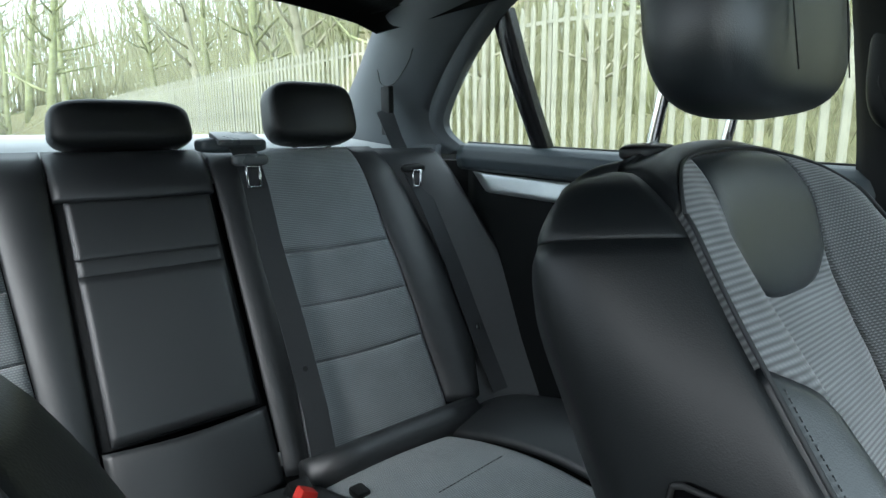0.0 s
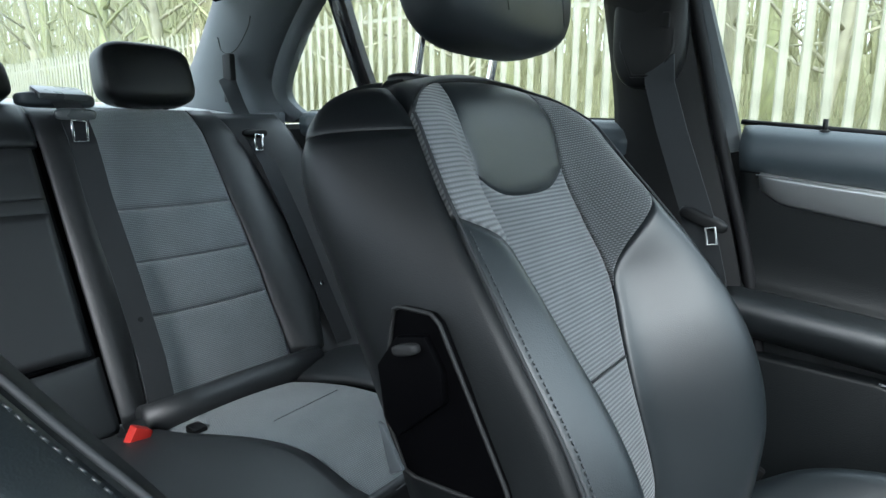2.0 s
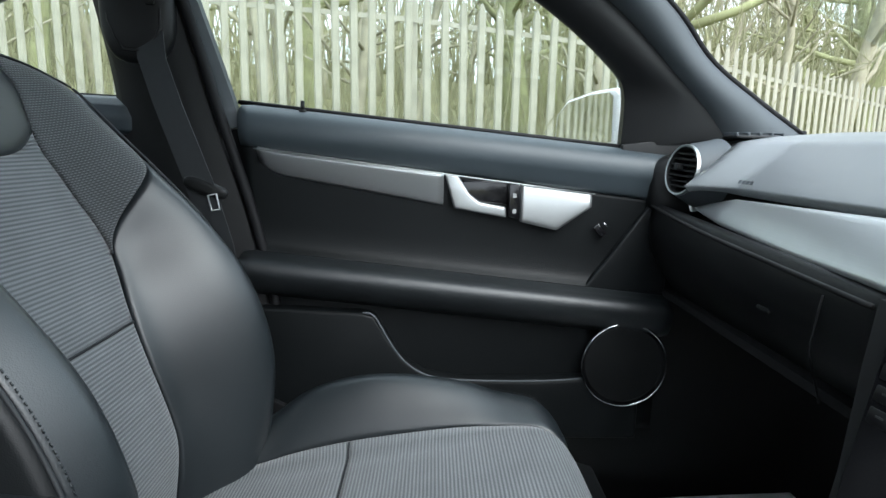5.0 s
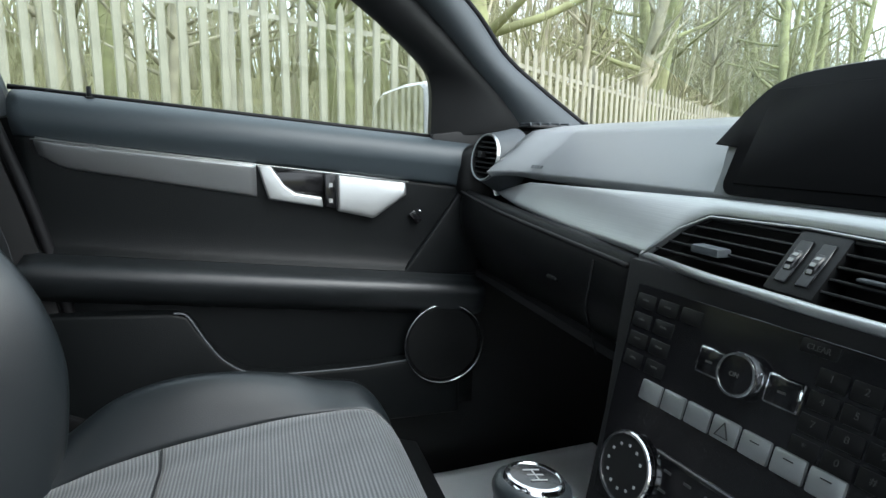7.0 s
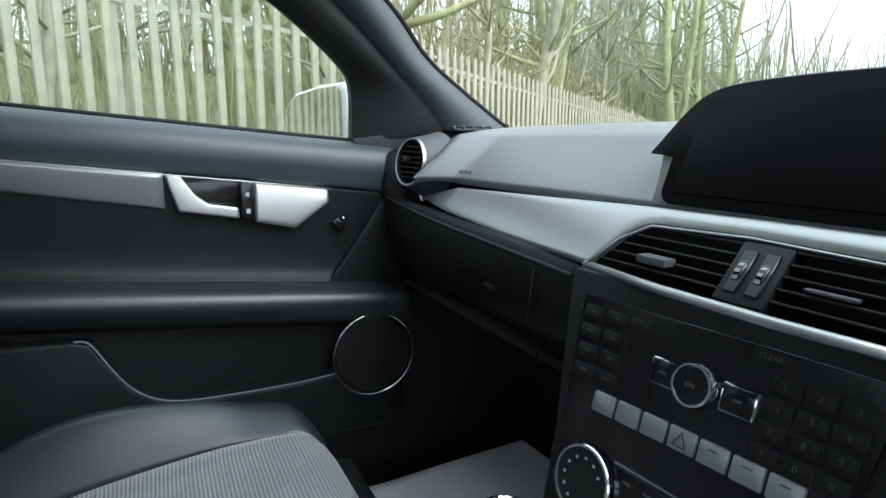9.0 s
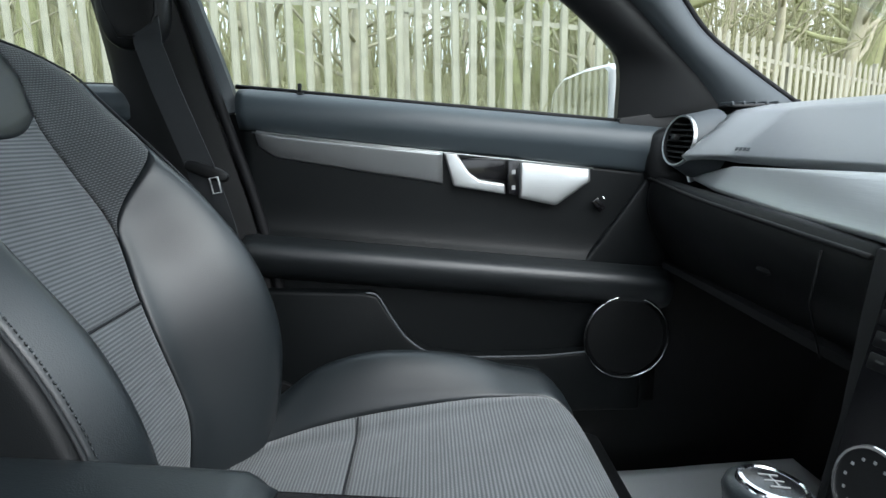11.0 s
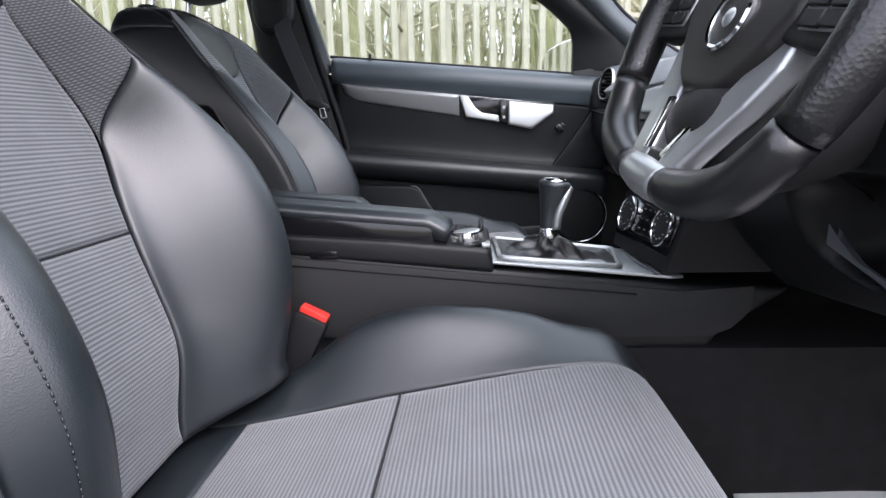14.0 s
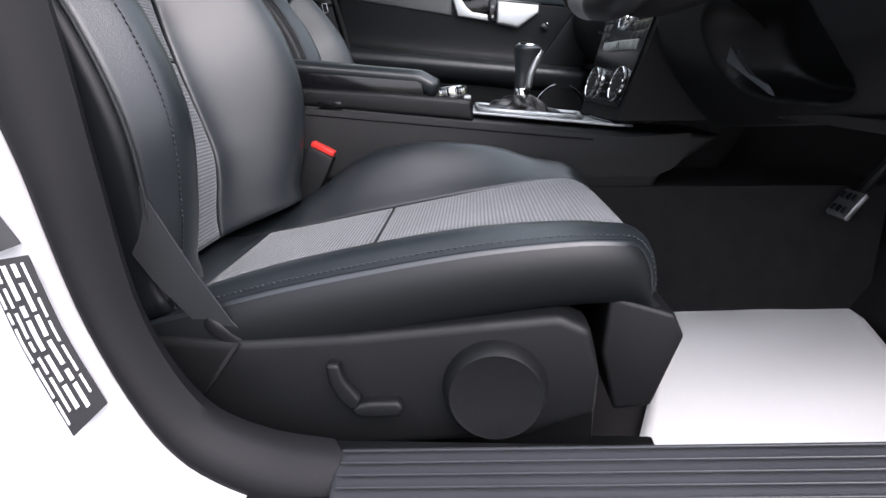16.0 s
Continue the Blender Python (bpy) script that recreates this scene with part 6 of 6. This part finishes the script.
box("pattern_line", (0.0125, 0.0009, 0.0006), kc @ Vector((0, 0, 0.0042)), PRINT, cap, 0, turn=kc.to_3x3())
# switch block behind the lever
blk = [(0, 0.302, 0.628), (0, 0.306, 0.648), (0, 0.45, 0.662), (0, 0.66, 0.677), (0, 0.715, 0.674), (0, 0.720, 0.650), (0, 0.63, 0.646), (0, 0.30, 0.612)]
prism("switch_block", blk, (XR - 0.003, 0, 0), (XL - XR + 0.006, 0, 0), PLASTIC, con, 0.008, 3, "black switch block")
cw = Matrix.Translation((-0.074, 0.338, 0.652)) @ Matrix.Rotation(radians(-6), 4, "X")
wheelc = lathe("control_wheel", [(0.0215, 0), (0.0222, 0.004), (0.0222, 0.013), (0.0210, 0.0165), (0.0196, 0.0175)], cw, CHROME, con, 40, "chrome rotary control")
lathe("control_top", [(0.0196, 0.0165), (0.0196, 0.0176), (0.012, 0.0186), (0.0, 0.0188)], cw, SILVER, wheelc, 36, "satin silver cap")
for k in range(28):
    a = 2 * math.pi * k / 28
    box("grip_rib", (0.0012, 0.0016, 0.009), cw @ Vector((0.0222 * math.cos(a), 0.0222 * math.sin(a), 0.0085)), CHROME, wheelc, 0, turn=cw.to_3x3() @ Matrix.Rotation(a, 3, "Z"))
lathe("control_base", [(0.028, 0), (0.0275, 0.003), (0.024, 0.004)], Matrix.Translation((-0.074, 0.338, 0.650)) @ Matrix.Rotation(radians(-6), 4, "X"), PLASTIC, con, 30)
box("silver_button", (0.030, 0.012, 0.006), (-0.086, 0.312, 0.6515), SILVER, con, 0.002)
for k in range(6):
    box("shutter_slat", (0.060, 0.007, 0.004), (0.020, 0.335 + 0.010 * k, 0.655 + 0.001 * k), PLASTIC, con, 0.0015, 1)
tube("shutter_handle", [(-0.014, 0.318, 0.658), (-0.010, 0.318, 0.664), (0.050, 0.318, 0.664)], 0.004, PLASTIC, con, 8)
box("coin_slot", (0.006, 0.040, 0.010), (XR - 0.0055, 0.545, 0.644), GLOSS, con, 0.002)
# armrest
for x0, x1, y0 in ((-0.104, -0.020, 0.362), (-0.017, 0.058, 0.495)):
    def arm_top(s, q):
        y = lerp(y0, 0.705, q)
        nose = (1 - ramp(q, 0, 0.10)) * 0.012
        z = lerp(0.692, 0.725, (y - 0.36) / 0.34) + 0.003 * math.sin(math.pi * s) - nose - 0.011 * ramp(abs(2 * s - 1), 0.66, 1.1)
        return Vector((lerp(x0, x1, s), y, z))
    patch("armrest_pad", arm_top, 16, 34, LEATHER, con, (0, 0, 1), groove=0.001, skirt=0.024, label="padded black armrest lid")
prism("armrest_tub", [(0, 0.385, 0.655), (0, 0.390, 0.682), (0, 0.60, 0.700), (0, 0.70, 0.705), (0, 0.70, 0.650), (0, 0.42, 0.650)], (-0.098, 0, 0), (0.150, 0, 0), GLOSS, con, 0.005, 2)

# ---- steering wheel ----
WC = Vector((-0.397, 0.0845, 0.8845))
WM = Matrix.Translation(WC) @ Matrix.Rotation(radians(-90 + 23.6), 4, "X") @ Matrix.Rotation(radians(-8), 4, "Y")
wheel = thing("steering_wheel", WC, "black leather flat-bottomed steering wheel with silver spokes", "steering wheel")
TURNED, RIM = radians(7), 0.172


def w_pt(x, y, h=0.0):
    """A place on the wheel: x to the passenger side, y up its face, h towards the driver."""
    c, s = math.cos(TURNED), math.sin(TURNED)
    return WM @ Vector((x * c - y * s, -(x * s + y * c), h))


OUTWARD = w_pt(0, 0, 1) - w_pt(0, 0, 0)


def rim_xy(a):
    x, y = RIM * math.cos(a), RIM * math.sin(a)
    if y < -0.11:
        y = -0.11 - (0.085 * (1 - math.exp((y + 0.11) / 0.085))) * 0.68
    return x, y


def rim_arc(name, a0, a1, mat, r=0.0175, label=""):
    n = max(8, int((a1 - a0) / radians(4)))
    tube(name, [w_pt(*rim_xy(lerp(a0, a1, k / n)), 0.028) for k in range(n + 1)], [r + 0.0022 * math.sin(math.pi * k / n) for k in range(n + 1)], mat, wheel, 20, label=label)


def arm_h(y):
    """How far the front of a spoke stands towards the driver at a height on the wheel."""
    return 0.038 - 0.16 * max(0.0, min(0.10, y + 0.130))


rim_arc("rim_top", radians(35), radians(145), WHEEL_LEATHER)
for lo, hi in ((-22, 34.4), (145.6, 202)):
    rim_arc("rim_grip", radians(lo), radians(hi), PERFORATED, 0.0185, "perforated black leather grip")
for lo, hi in ((-76.6, -22.6), (202.6, 256.6)):
    rim_arc("rim_lower", radians(lo), radians(hi), WHEEL_LEATHER)
rim_arc("rim_foot", radians(257), radians(283), SILVER, 0.0165, "satin silver spoke foot")
hubshape = [(0.092, 0.040), (0.084, 0.064), (0.045, 0.078), (0.0, 0.082), (-0.045, 0.078), (-0.084, 0.064), (-0.092, 0.040), (-0.090, 0.006), (-0.074, -0.022), (-0.050, -0.048), (-0.030, -0.060), (0.030, -0.060), (0.050, -0.048), (0.074, -0.022), (0.090, 0.006)]
prism("airbag_cover", [w_pt(x, y, -0.004) for x, y in hubshape], (0, 0, 0), OUTWARD * 0.036, HUB, wheel, 0.014, 5, "black hub cover")
badge = WM @ Matrix.Translation((0, -0.005, 0.031))
lathe("hub_badge", [(0.0290, 0), (0.0290, 0.003), (0.0265, 0.0050), (0.0240, 0.004), (0.0235, 0.002)], badge, CHROME, wheel, 40, "round chrome badge ring", cap=False)
lathe("badge_disc", [(0.0240, 0.0), (0.0240, 0.0018), (0.008, 0.0028), (0.0, 0.0036)], badge, HUB, wheel, 30, "dark badge disc")
lathe("badge_centre", [(0.009, 0.0020), (0.007, 0.0042), (0.0, 0.0060)], badge, SILVER, wheel, 24, "plain silver badge centre")
for sg in (1, -1):
    prism("side_spoke", [w_pt(sg * x, y, 0.004) for x, y in ((0.078, 0.034), (0.120, 0.032), (0.170, 0.026), (0.172, -0.010), (0.150, -0.016), (0.110, -0.014), (0.078, -0.010))], (0, 0, 0), OUTWARD * 0.024, PLASTIC, wheel, 0.006, 3, "black spoke with keys")
    prism("key_frame", [w_pt(sg * x, y, 0.0275) for x, y in ((0.092, 0.030), (0.138, 0.027), (0.154, 0.020), (0.152, -0.003), (0.096, -0.002))], (0, 0, 0), OUTWARD * 0.0022, SILVER, wheel, 0.001, 1, "thin silver key frame")
    for kx, ky in ((0.096, 0.014), (0.122, 0.013), (0.098, -0.0005), (0.122, -0.0005)):
        prism("wheel_key", [w_pt(sg * (kx + a), ky + b, 0.0295) for a, b in ((0, 0), (0.023, -0.001), (0.023, 0.0115), (0, 0.0125))], (0, 0, 0), OUTWARD * 0.0035, PLASTIC, wheel, 0.001, 1)
    arm_out = [(0.088, 0.016), (0.094, 0.000), (0.092, -0.030), (0.080, -0.060), (0.064, -0.092), (0.051, -0.120), (0.042, -0.146)]
    arm_in = [(0.015, -0.146), (0.015, -0.117), (0.034, -0.066), (0.044, -0.044), (0.058, -0.016), (0.074, 0.010)]
    prism("silver_spoke", [w_pt(sg * x, y, arm_h(y) - 0.020) for x, y in arm_out + arm_in], (0, 0, 0), OUTWARD * 0.020, SILVER, wheel, 0.005, 3, "satin silver spoke")
    prism("spoke_crest", [w_pt(sg * x, y, arm_h(y) - 0.004) for x, y in ((0.0155, -0.117), (0.0345, -0.066), (0.0425, -0.068), (0.0235, -0.119))], (0, 0, 0), OUTWARD * 0.0062, CHROME, wheel, 0.0012, 2, "bright inner edge of the spoke")
prism("spoke_bridge", [w_pt(x, y, h) for x, y, h in ((-0.036, -0.142, 0.024), (0.036, -0.142, 0.024), (0.043, -0.130, 0.018), (0.045, -0.114, 0.008), (-0.045, -0.114, 0.008), (-0.043, -0.130, 0.018))], (0, 0, 0), OUTWARD * 0.019, SILVER, wheel, 0.004, 3, "satin silver spoke foot")
prism("spoke_slot", [w_pt(x, y, 0.008) for x, y in ((-0.017, -0.131), (0.017, -0.131), (0.0165, -0.113), (-0.0165, -0.113))], (0, 0, 0), OUTWARD * 0.0265, PLASTIC, wheel, 0.004, 3, "black slot in the spoke foot")
prism("spoke_plate", [w_pt(x, y, -0.030) for x, y in ((-0.044, -0.050), (0.044, -0.050), (0.018, -0.124), (-0.018, -0.124))], (0, 0, 0), OUTWARD * 0.016, GLOSS, wheel, 0.003, 2)
tube("column", [w_pt(0, 0, -0.01), w_pt(0, 0, -0.16)], 0.045, PLASTIC, wheel, 20)

# ---- pedals and mats ----
ped = thing("clutch_pedal", (-0.145, -0.31, 0.26), "brushed metal pedal with black rubber studs", "pedal")
PT = Matrix.Rotation(radians(35), 3, "X")
box("pedal_plate", (0.055, 0.010, 0.050), (-0.145, -0.312, 0.474), SILVER, ped, 0.004, turn=PT)
for a in (-0.015, 0.0, 0.015):
    for b in (-0.012, 0.012):
        box("rubber_stud", (0.007, 0.006, 0.012), Vector((-0.145 + a, -0.312, 0.474)) + PT @ Vector((0, 0.006, b)), RUBBER, ped, 0.002, turn=PT)
tube("pedal_arm", [(-0.145, -0.32, 0.480), (-0.145, -0.38, 0.56), (-0.14, -0.42, 0.68)], 0.008, PLASTIC, ped, 8)
ped2 = thing("brake_pedal", (-0.30, -0.33, 0.26), "brushed metal pedal with black rubber studs", "pedal")
box("pedal_plate", (0.065, 0.010, 0.050), (-0.300, -0.330, 0.474), SILVER, ped2, 0.004, turn=PT)
tube("pedal_arm", [(-0.30, -0.34, 0.480), (-0.30, -0.40, 0.56), (-0.30, -0.44, 0.68)], 0.008, PLASTIC, ped2, 8)


def mat_sheet(pts, label):
    t = thing("paper_floor_mat", ((pts[0][0] + pts[2][0]) / 2, (pts[0][1] + pts[2][1]) / 2, 0.262), label, "floor mat", "paper mats")
    A, B, C, D = (Vector(p) for p in pts)
    patch("sheet", lambda s, q: A.lerp(B, s).lerp(D.lerp(C, s), q) + Vector((0, 0, 0.004 * noise.noise(Vector((s * 3, q * 3, A.x * 5))))), 24, 24, PAPER, t, (0, 0, 1), groove=0, skirt=0.001)


mat_sheet([(-0.085, -0.065, 0.268), (-0.60, 0.14, 0.268), (-0.62, -0.26, 0.268), (-0.085, -0.385, 0.275)], "white protective paper mat on the driver's floor")
mat_sheet([(0.70, 0.165, 0.296), (0.13, 0.165, 0.296), (0.13, -0.33, 0.315), (0.70, -0.29, 0.318)], "white protective paper mat on the passenger's floor")

# ---- outside: ground, fence, woods ----
SLOPE = 0.072
FENCE_X = 5.0


def ground_z(x, y):
    bank = SLOPE * max(-40, min(40, y))
    z = bank * ramp(x, 2.5, 4.5)
    if x > FENCE_X - 0.3:
        z += 0.16 * min(x - FENCE_X + 0.3, 30) + 0.15 * noise.noise(Vector((x * 0.35, y * 0.35, 0)))
    return z


ground = thing("ground", (0, 0, 0), "grey lane running into a bank of leaf litter", "ground", kind="structure")
xs = [-400, -120, -40, -15, -6, -3, 0, 2, 3, 3.5, 4, 4.5, 4.8] + [5 + 0.5 * k for k in range(40)] + [30, 45, 80, 200, 500]
ys = [-500, -200, -100, -60] + [-40 + 1.0 * k for k in range(81)] + [60, 100, 200, 500]
gv = [(x, y, ground_z(x, y)) for y in ys for x in xs]
gw = len(xs)
part("ground_sheet", (gv, [(j * gw + i, j * gw + i + 1, (j + 1) * gw + i + 1, (j + 1) * gw + i) for j in range(len(ys) - 1) for i in range(gw - 1)]), EARTH, ground)

part("lane", ([(-6, -300, 0.012), (2.4, -300, 0.012), (2.4, 300, 0.012), (-6, 300, 0.012), (-6, -300, -0.1), (2.4, -300, -0.1), (2.4, 300, -0.1), (-6, 300, -0.1)], [(0, 1, 2, 3), (4, 7, 6, 5), (0, 4, 5, 1), (1, 5, 6, 2), (2, 6, 7, 3), (3, 7, 4, 0)]), ASPHALT, ground, smooth=False)
# far woods on the other sides of the lane and behind, thin stems only
rng = random.Random(7)


def stem(p, height, r, rr, bend=0.25, seg=5):
    """A thin leaning stem as (points, radii)."""
    pts, rs = [], []
    d = Vector((rr.uniform(-bend, bend), rr.uniform(-bend, bend), 1)).normalized()
    q = Vector(p)
    for k in range(seg + 1):
        pts.append(q.copy())
        rs.append(r * (1 - 0.85 * k / seg))
        d = (d + Vector((rr.uniform(-0.2, 0.2), rr.uniform(-0.2, 0.2), 0.05))).normalized()
        q = q + d * height / seg
    return pts, rs


def add(store, pts, rs, n=3):
    v, f = tube("", pts, rs, None, None, n=n, data_only=True)
    b = len(store[0])
    store[0].extend(v)
    store[1].extend(tuple(b + k for k in q) for q in f)


def tree(name, seed, height, r, mat, label):
    """A bare tree: a tapered trunk with limbs, and a crown of twigs."""
    rr = random.Random(seed)
    t = thing(name, (0, 0, 0), label, "tree", "bare trees", local=True)
    trunk = ([], [])
    crown = ([], [])
    seg = 9
    pts, rs = [], []
    q, d = Vector((0, 0, -0.2)), Vector((rr.uniform(-0.1, 0.1), rr.uniform(-0.1, 0.1), 1))
    for k in range(seg + 1):
        pts.append(q.copy())
        rs.append(max(0.012, r * (1.25 if k == 0 else 1) * (1 - 0.9 * (k / seg) ** 1.1)))
        d = (d + Vector((rr.uniform(-0.13, 0.13), rr.uniform(-0.13, 0.13), 0.08))).normalized()
        q = q + d * height / seg
    add(trunk, pts, rs, 8)
    for _ in range(26):
        u = rr.uniform(0.16, 0.98)
        k = min(seg - 1, int(u * seg))
        p = pts[k].lerp(pts[k + 1], u * seg - k)
        a = rr.uniform(0, 2 * math.pi)
        ln = height * rr.uniform(0.12, 0.34) * (1.15 - u)
        dd = Vector((math.cos(a), math.sin(a), rr.uniform(0.1, 0.9))).normalized()
        lp, lr = [p], [rs[k] * 0.42]
        for m in range(4):
            dd = (dd + Vector((rr.uniform(-0.25, 0.25), rr.uniform(-0.25, 0.25), rr.uniform(-0.05, 0.25)))).normalized()
            lp.append(lp[-1] + dd * ln / 4)
            lr.append(lr[0] * (1 - 0.22 * (m + 1)))
        add(trunk, lp, lr, 5)
        for _ in range(9):
            m = rr.randint(1, 4)
            b = lp[m]
            a2 = rr.uniform(0, 2 * math.pi)
            td = Vector((math.cos(a2), math.sin(a2), rr.uniform(-0.2, 1.0))).normalized()
            tl = ln * rr.uniform(0.2, 0.55)
            mid = b + td * tl * 0.5 + Vector((rr.uniform(-0.1, 0.1), rr.uniform(-0.1, 0.1), rr.uniform(0, 0.1))) * tl
            end = mid + (td + Vector((rr.uniform(-0.5, 0.5), rr.uniform(-0.5, 0.5), rr.uniform(-0.1, 0.5)))).normalized() * tl * 0.5
            add(crown, [b, mid, end], [0.007, 0.005, 0.002])
            for _ in range(2):
                e2 = mid + Vector((rr.uniform(-1, 1), rr.uniform(-1, 1), rr.uniform(-0.4, 0.9))).normalized() * tl * 0.35
                add(crown, [mid, e2], [0.004, 0.0015])
    part("trunk", trunk, mat, t)
    part("crown", crown, TWIG, t)
    return t


kinds = [tree("bare_tree", 11, 9.5, 0.13, BARK, "slender bare tree with mossy grey-green bark"),
         tree("bare_tree", 23, 8.0, 0.09, BARK_PALE, "slender bare tree with pale bark"),
         tree("bare_tree", 37, 11.0, 0.18, BARK, "tall bare tree with mossy grey-green bark"),
         tree("bare_tree", 41, 7.0, 0.07, BARK_PALE, "young bare tree with pale bark"),
         tree("bare_tree", 59, 10.0, 0.12, BARK_PALE, "bare tree with pale bark")]
spots = []
for k in range(118):
    for _ in range(20):
        x = 5.9 + 17 * rng.random() ** 1.3
        y = rng.uniform(-30, 26)
        if y < -1.0 and x < 6.0 + 0.58 * (-1.0 - y):
            x += 0.58 * (-1.0 - y)
        if all((x - a) ** 2 + (y - b) ** 2 > 0.8 for a, b in spots):
            spots.append((x, y))
            break
for i, (x, y) in enumerate(spots):
    m = Matrix.LocRotScale((x, y, ground_z(x, y)), Euler((rng.uniform(-0.06, 0.06), rng.uniform(-0.06, 0.06), rng.uniform(0, 6.28))), None)
    src = kinds[i % len(kinds)]
    if i < len(kinds):
        src.matrix_basis = m
    else:
        copy_thing(src, m)
# trees ahead of and behind the car, across the lane's ends
for i in range(26):
    x, y = (rng.uniform(-6, 6), rng.uniform(24, 40)) if i < 16 else (rng.uniform(1.0, 6), rng.uniform(-48, -32))
    copy_thing(kinds[i % len(kinds)], Matrix.LocRotScale((x, y, ground_z(x, y)), Euler((0, 0, rng.uniform(0, 6.28))), None))

under = ([], [])
for _ in range(8500):
    x = 5.25 + 13 * rng.random() ** 1.6
    y = rng.uniform(-26, 24)
    x += 0.58 * max(0, -1.4 - y)
    h = rng.uniform(0.5, 2.6) if rng.random() < 0.8 else rng.uniform(2, 4.5)
    pts, rs = stem((x, y, ground_z(x, y) - 0.05), h, rng.uniform(0.003, 0.011), rng, 0.5, 4)
    add(under, pts, rs)
tagged(part("undergrowth", under, TWIG), "tangle of bare brown and green stems behind the fence", "undergrowth", kind="stuff")
far = ([], [])
for _ in range(3400):
    x = rng.uniform(18, 60)
    y = rng.uniform(-75, 75)
    pts, rs = stem((x, y, ground_z(x, y) - 0.1), rng.uniform(4, 11), rng.uniform(0.03, 0.12), rng, 0.12, 4)
    add(far, pts, rs)
for _ in range(1500):
    x, y = rng.uniform(5.6, 20), rng.uniform(9, 34)
    pts, rs = stem((x, y, ground_z(x, y) - 0.1), rng.uniform(3, 8), rng.uniform(0.012, 0.045), rng, 0.3, 5)
    add(far, pts, rs)
for _ in range(900):
    x = rng.uniform(7, 24)
    y = rng.uniform(-26, -3)
    x += 0.58 * (-1.0 - y)
    pts, rs = stem((x, y, ground_z(x, y) - 0.1), rng.uniform(3, 8), rng.uniform(0.012, 0.045), rng, 0.3, 5)
    add(far, pts, rs)
for _ in range(1600):
    x, y = rng.uniform(-25, 18), rng.uniform(38, 80)
    pts, rs = stem((x, y, ground_z(x, y) - 0.1), rng.uniform(4, 10), rng.uniform(0.03, 0.12), rng, 0.12, 4)
    add(far, pts, rs)
tagged(part("far_woods", far, TWIG), "dense distant bare woodland", "woods", kind="stuff")

# palisade fence: along the lane, bending away ahead of the car
fence = thing("palisade_fence", (FENCE_X, 0, 0), "weathered galvanised palisade fence with pointed pales", "fence")
BEND, AHEAD = -1.64, Vector((0.550, -0.835))


def fence_at(d):
    """Place and turn of the fence d metres along it: positive towards the rear, negative ahead of the bend."""
    if d >= 0:
        y = BEND + d
        z = line1([(-1.6, 1.74), (-1.0, 1.82), (0.6, 1.985), (1.8, 2.085), (5.0, 2.28), (9.0, 2.35), (16.0, 2.38), (27.0, 2.42)], y)
        return Vector((FENCE_X, y, z)), 0.0
    p = Vector((FENCE_X, BEND)) - AHEAD * d
    return Vector((p.x, p.y, 1.735 + 0.047 * d)), math.atan2(AHEAD.x, -AHEAD.y)


PITCH = 0.155
w, fold = 0.034, 0.014
pv, pf = [], []
levels = [(-1.80, 1.0), (0.105, 1.0), (0.155, 0.78), (0.200, 0.12)]
sec = [(-w, 0.0), (-w * 0.55, -fold), (w * 0.55, -fold), (w, 0.0)]
for back in (0, 1):
    for z, k in levels:
        for yy, xx in sec:
            pv.append((xx + 0.003 * back, yy * k * (1 - 0.03 * back), z))
nl = len(levels)
o = nl * 4
for j in range(nl - 1):
    for i in range(3):
        a, b = j * 4 + i, j * 4 + i + 1
        pf += [(a, b, b + 4, a + 4), (o + a + 4, o + b + 4, o + b, o + a)]
    for i in (0, 3):
        a = j * 4 + i
        pf.append((a, a + 4, o + a + 4, o + a))
pale_mesh = None
for k in range(-120, 176):
    p, turn = fence_at((k + 0.5) * PITCH)
    if pale_mesh is None:
        q = part("pale", (pv, pf), GALV, fence, smooth=False)
        pale_mesh = q.data
    else:
        q = new("pale", pale_mesh)
        q.parent = fence
        q.matrix_parent_inverse = Matrix.Translation((-FENCE_X, 0, 0))
    q.location = p + Vector((rng.uniform(-0.004, 0.004), 0, rng.uniform(-0.008, 0.008)))
    q.rotation_euler = (rng.uniform(-0.008, 0.008), 0, turn + rng.uniform(-0.05, 0.05))
profile = ((0.006, -0.02), (0.012, -0.02), (0.012, 0.014), (0.05, 0.014), (0.05, 0.020), (0.006, 0.020))
stops = [-19, 0, 2.2, 6.6, 10.6, 27]
for dz in (0.0, -1.35):
    for da, db in zip(stops, stops[1:]):
        rv = []
        for d in (da + 1e-4, db - 1e-4):
            p, turn = fence_at(d)
            for x, z in profile:
                rv.append(p + Vector((x * math.cos(turn), x * math.sin(turn), z + dz)))
        part("rail", (rv, [(k, (k + 1) % 6, 6 + (k + 1) % 6, 6 + k) for k in range(6)]), GALV, fence, smooth=False)
for k in range(-8, 12):
    p, turn = fence_at(2.2 + 2.24 * k)
    box("post", (0.05, 0.055, 2.1), p + Matrix.Rotation(turn, 3, "Z") @ Vector((0.045, 0, -0.80)), GALV, fence, 0.004, 1, turn=Matrix.Rotation(turn, 3, "Z"))
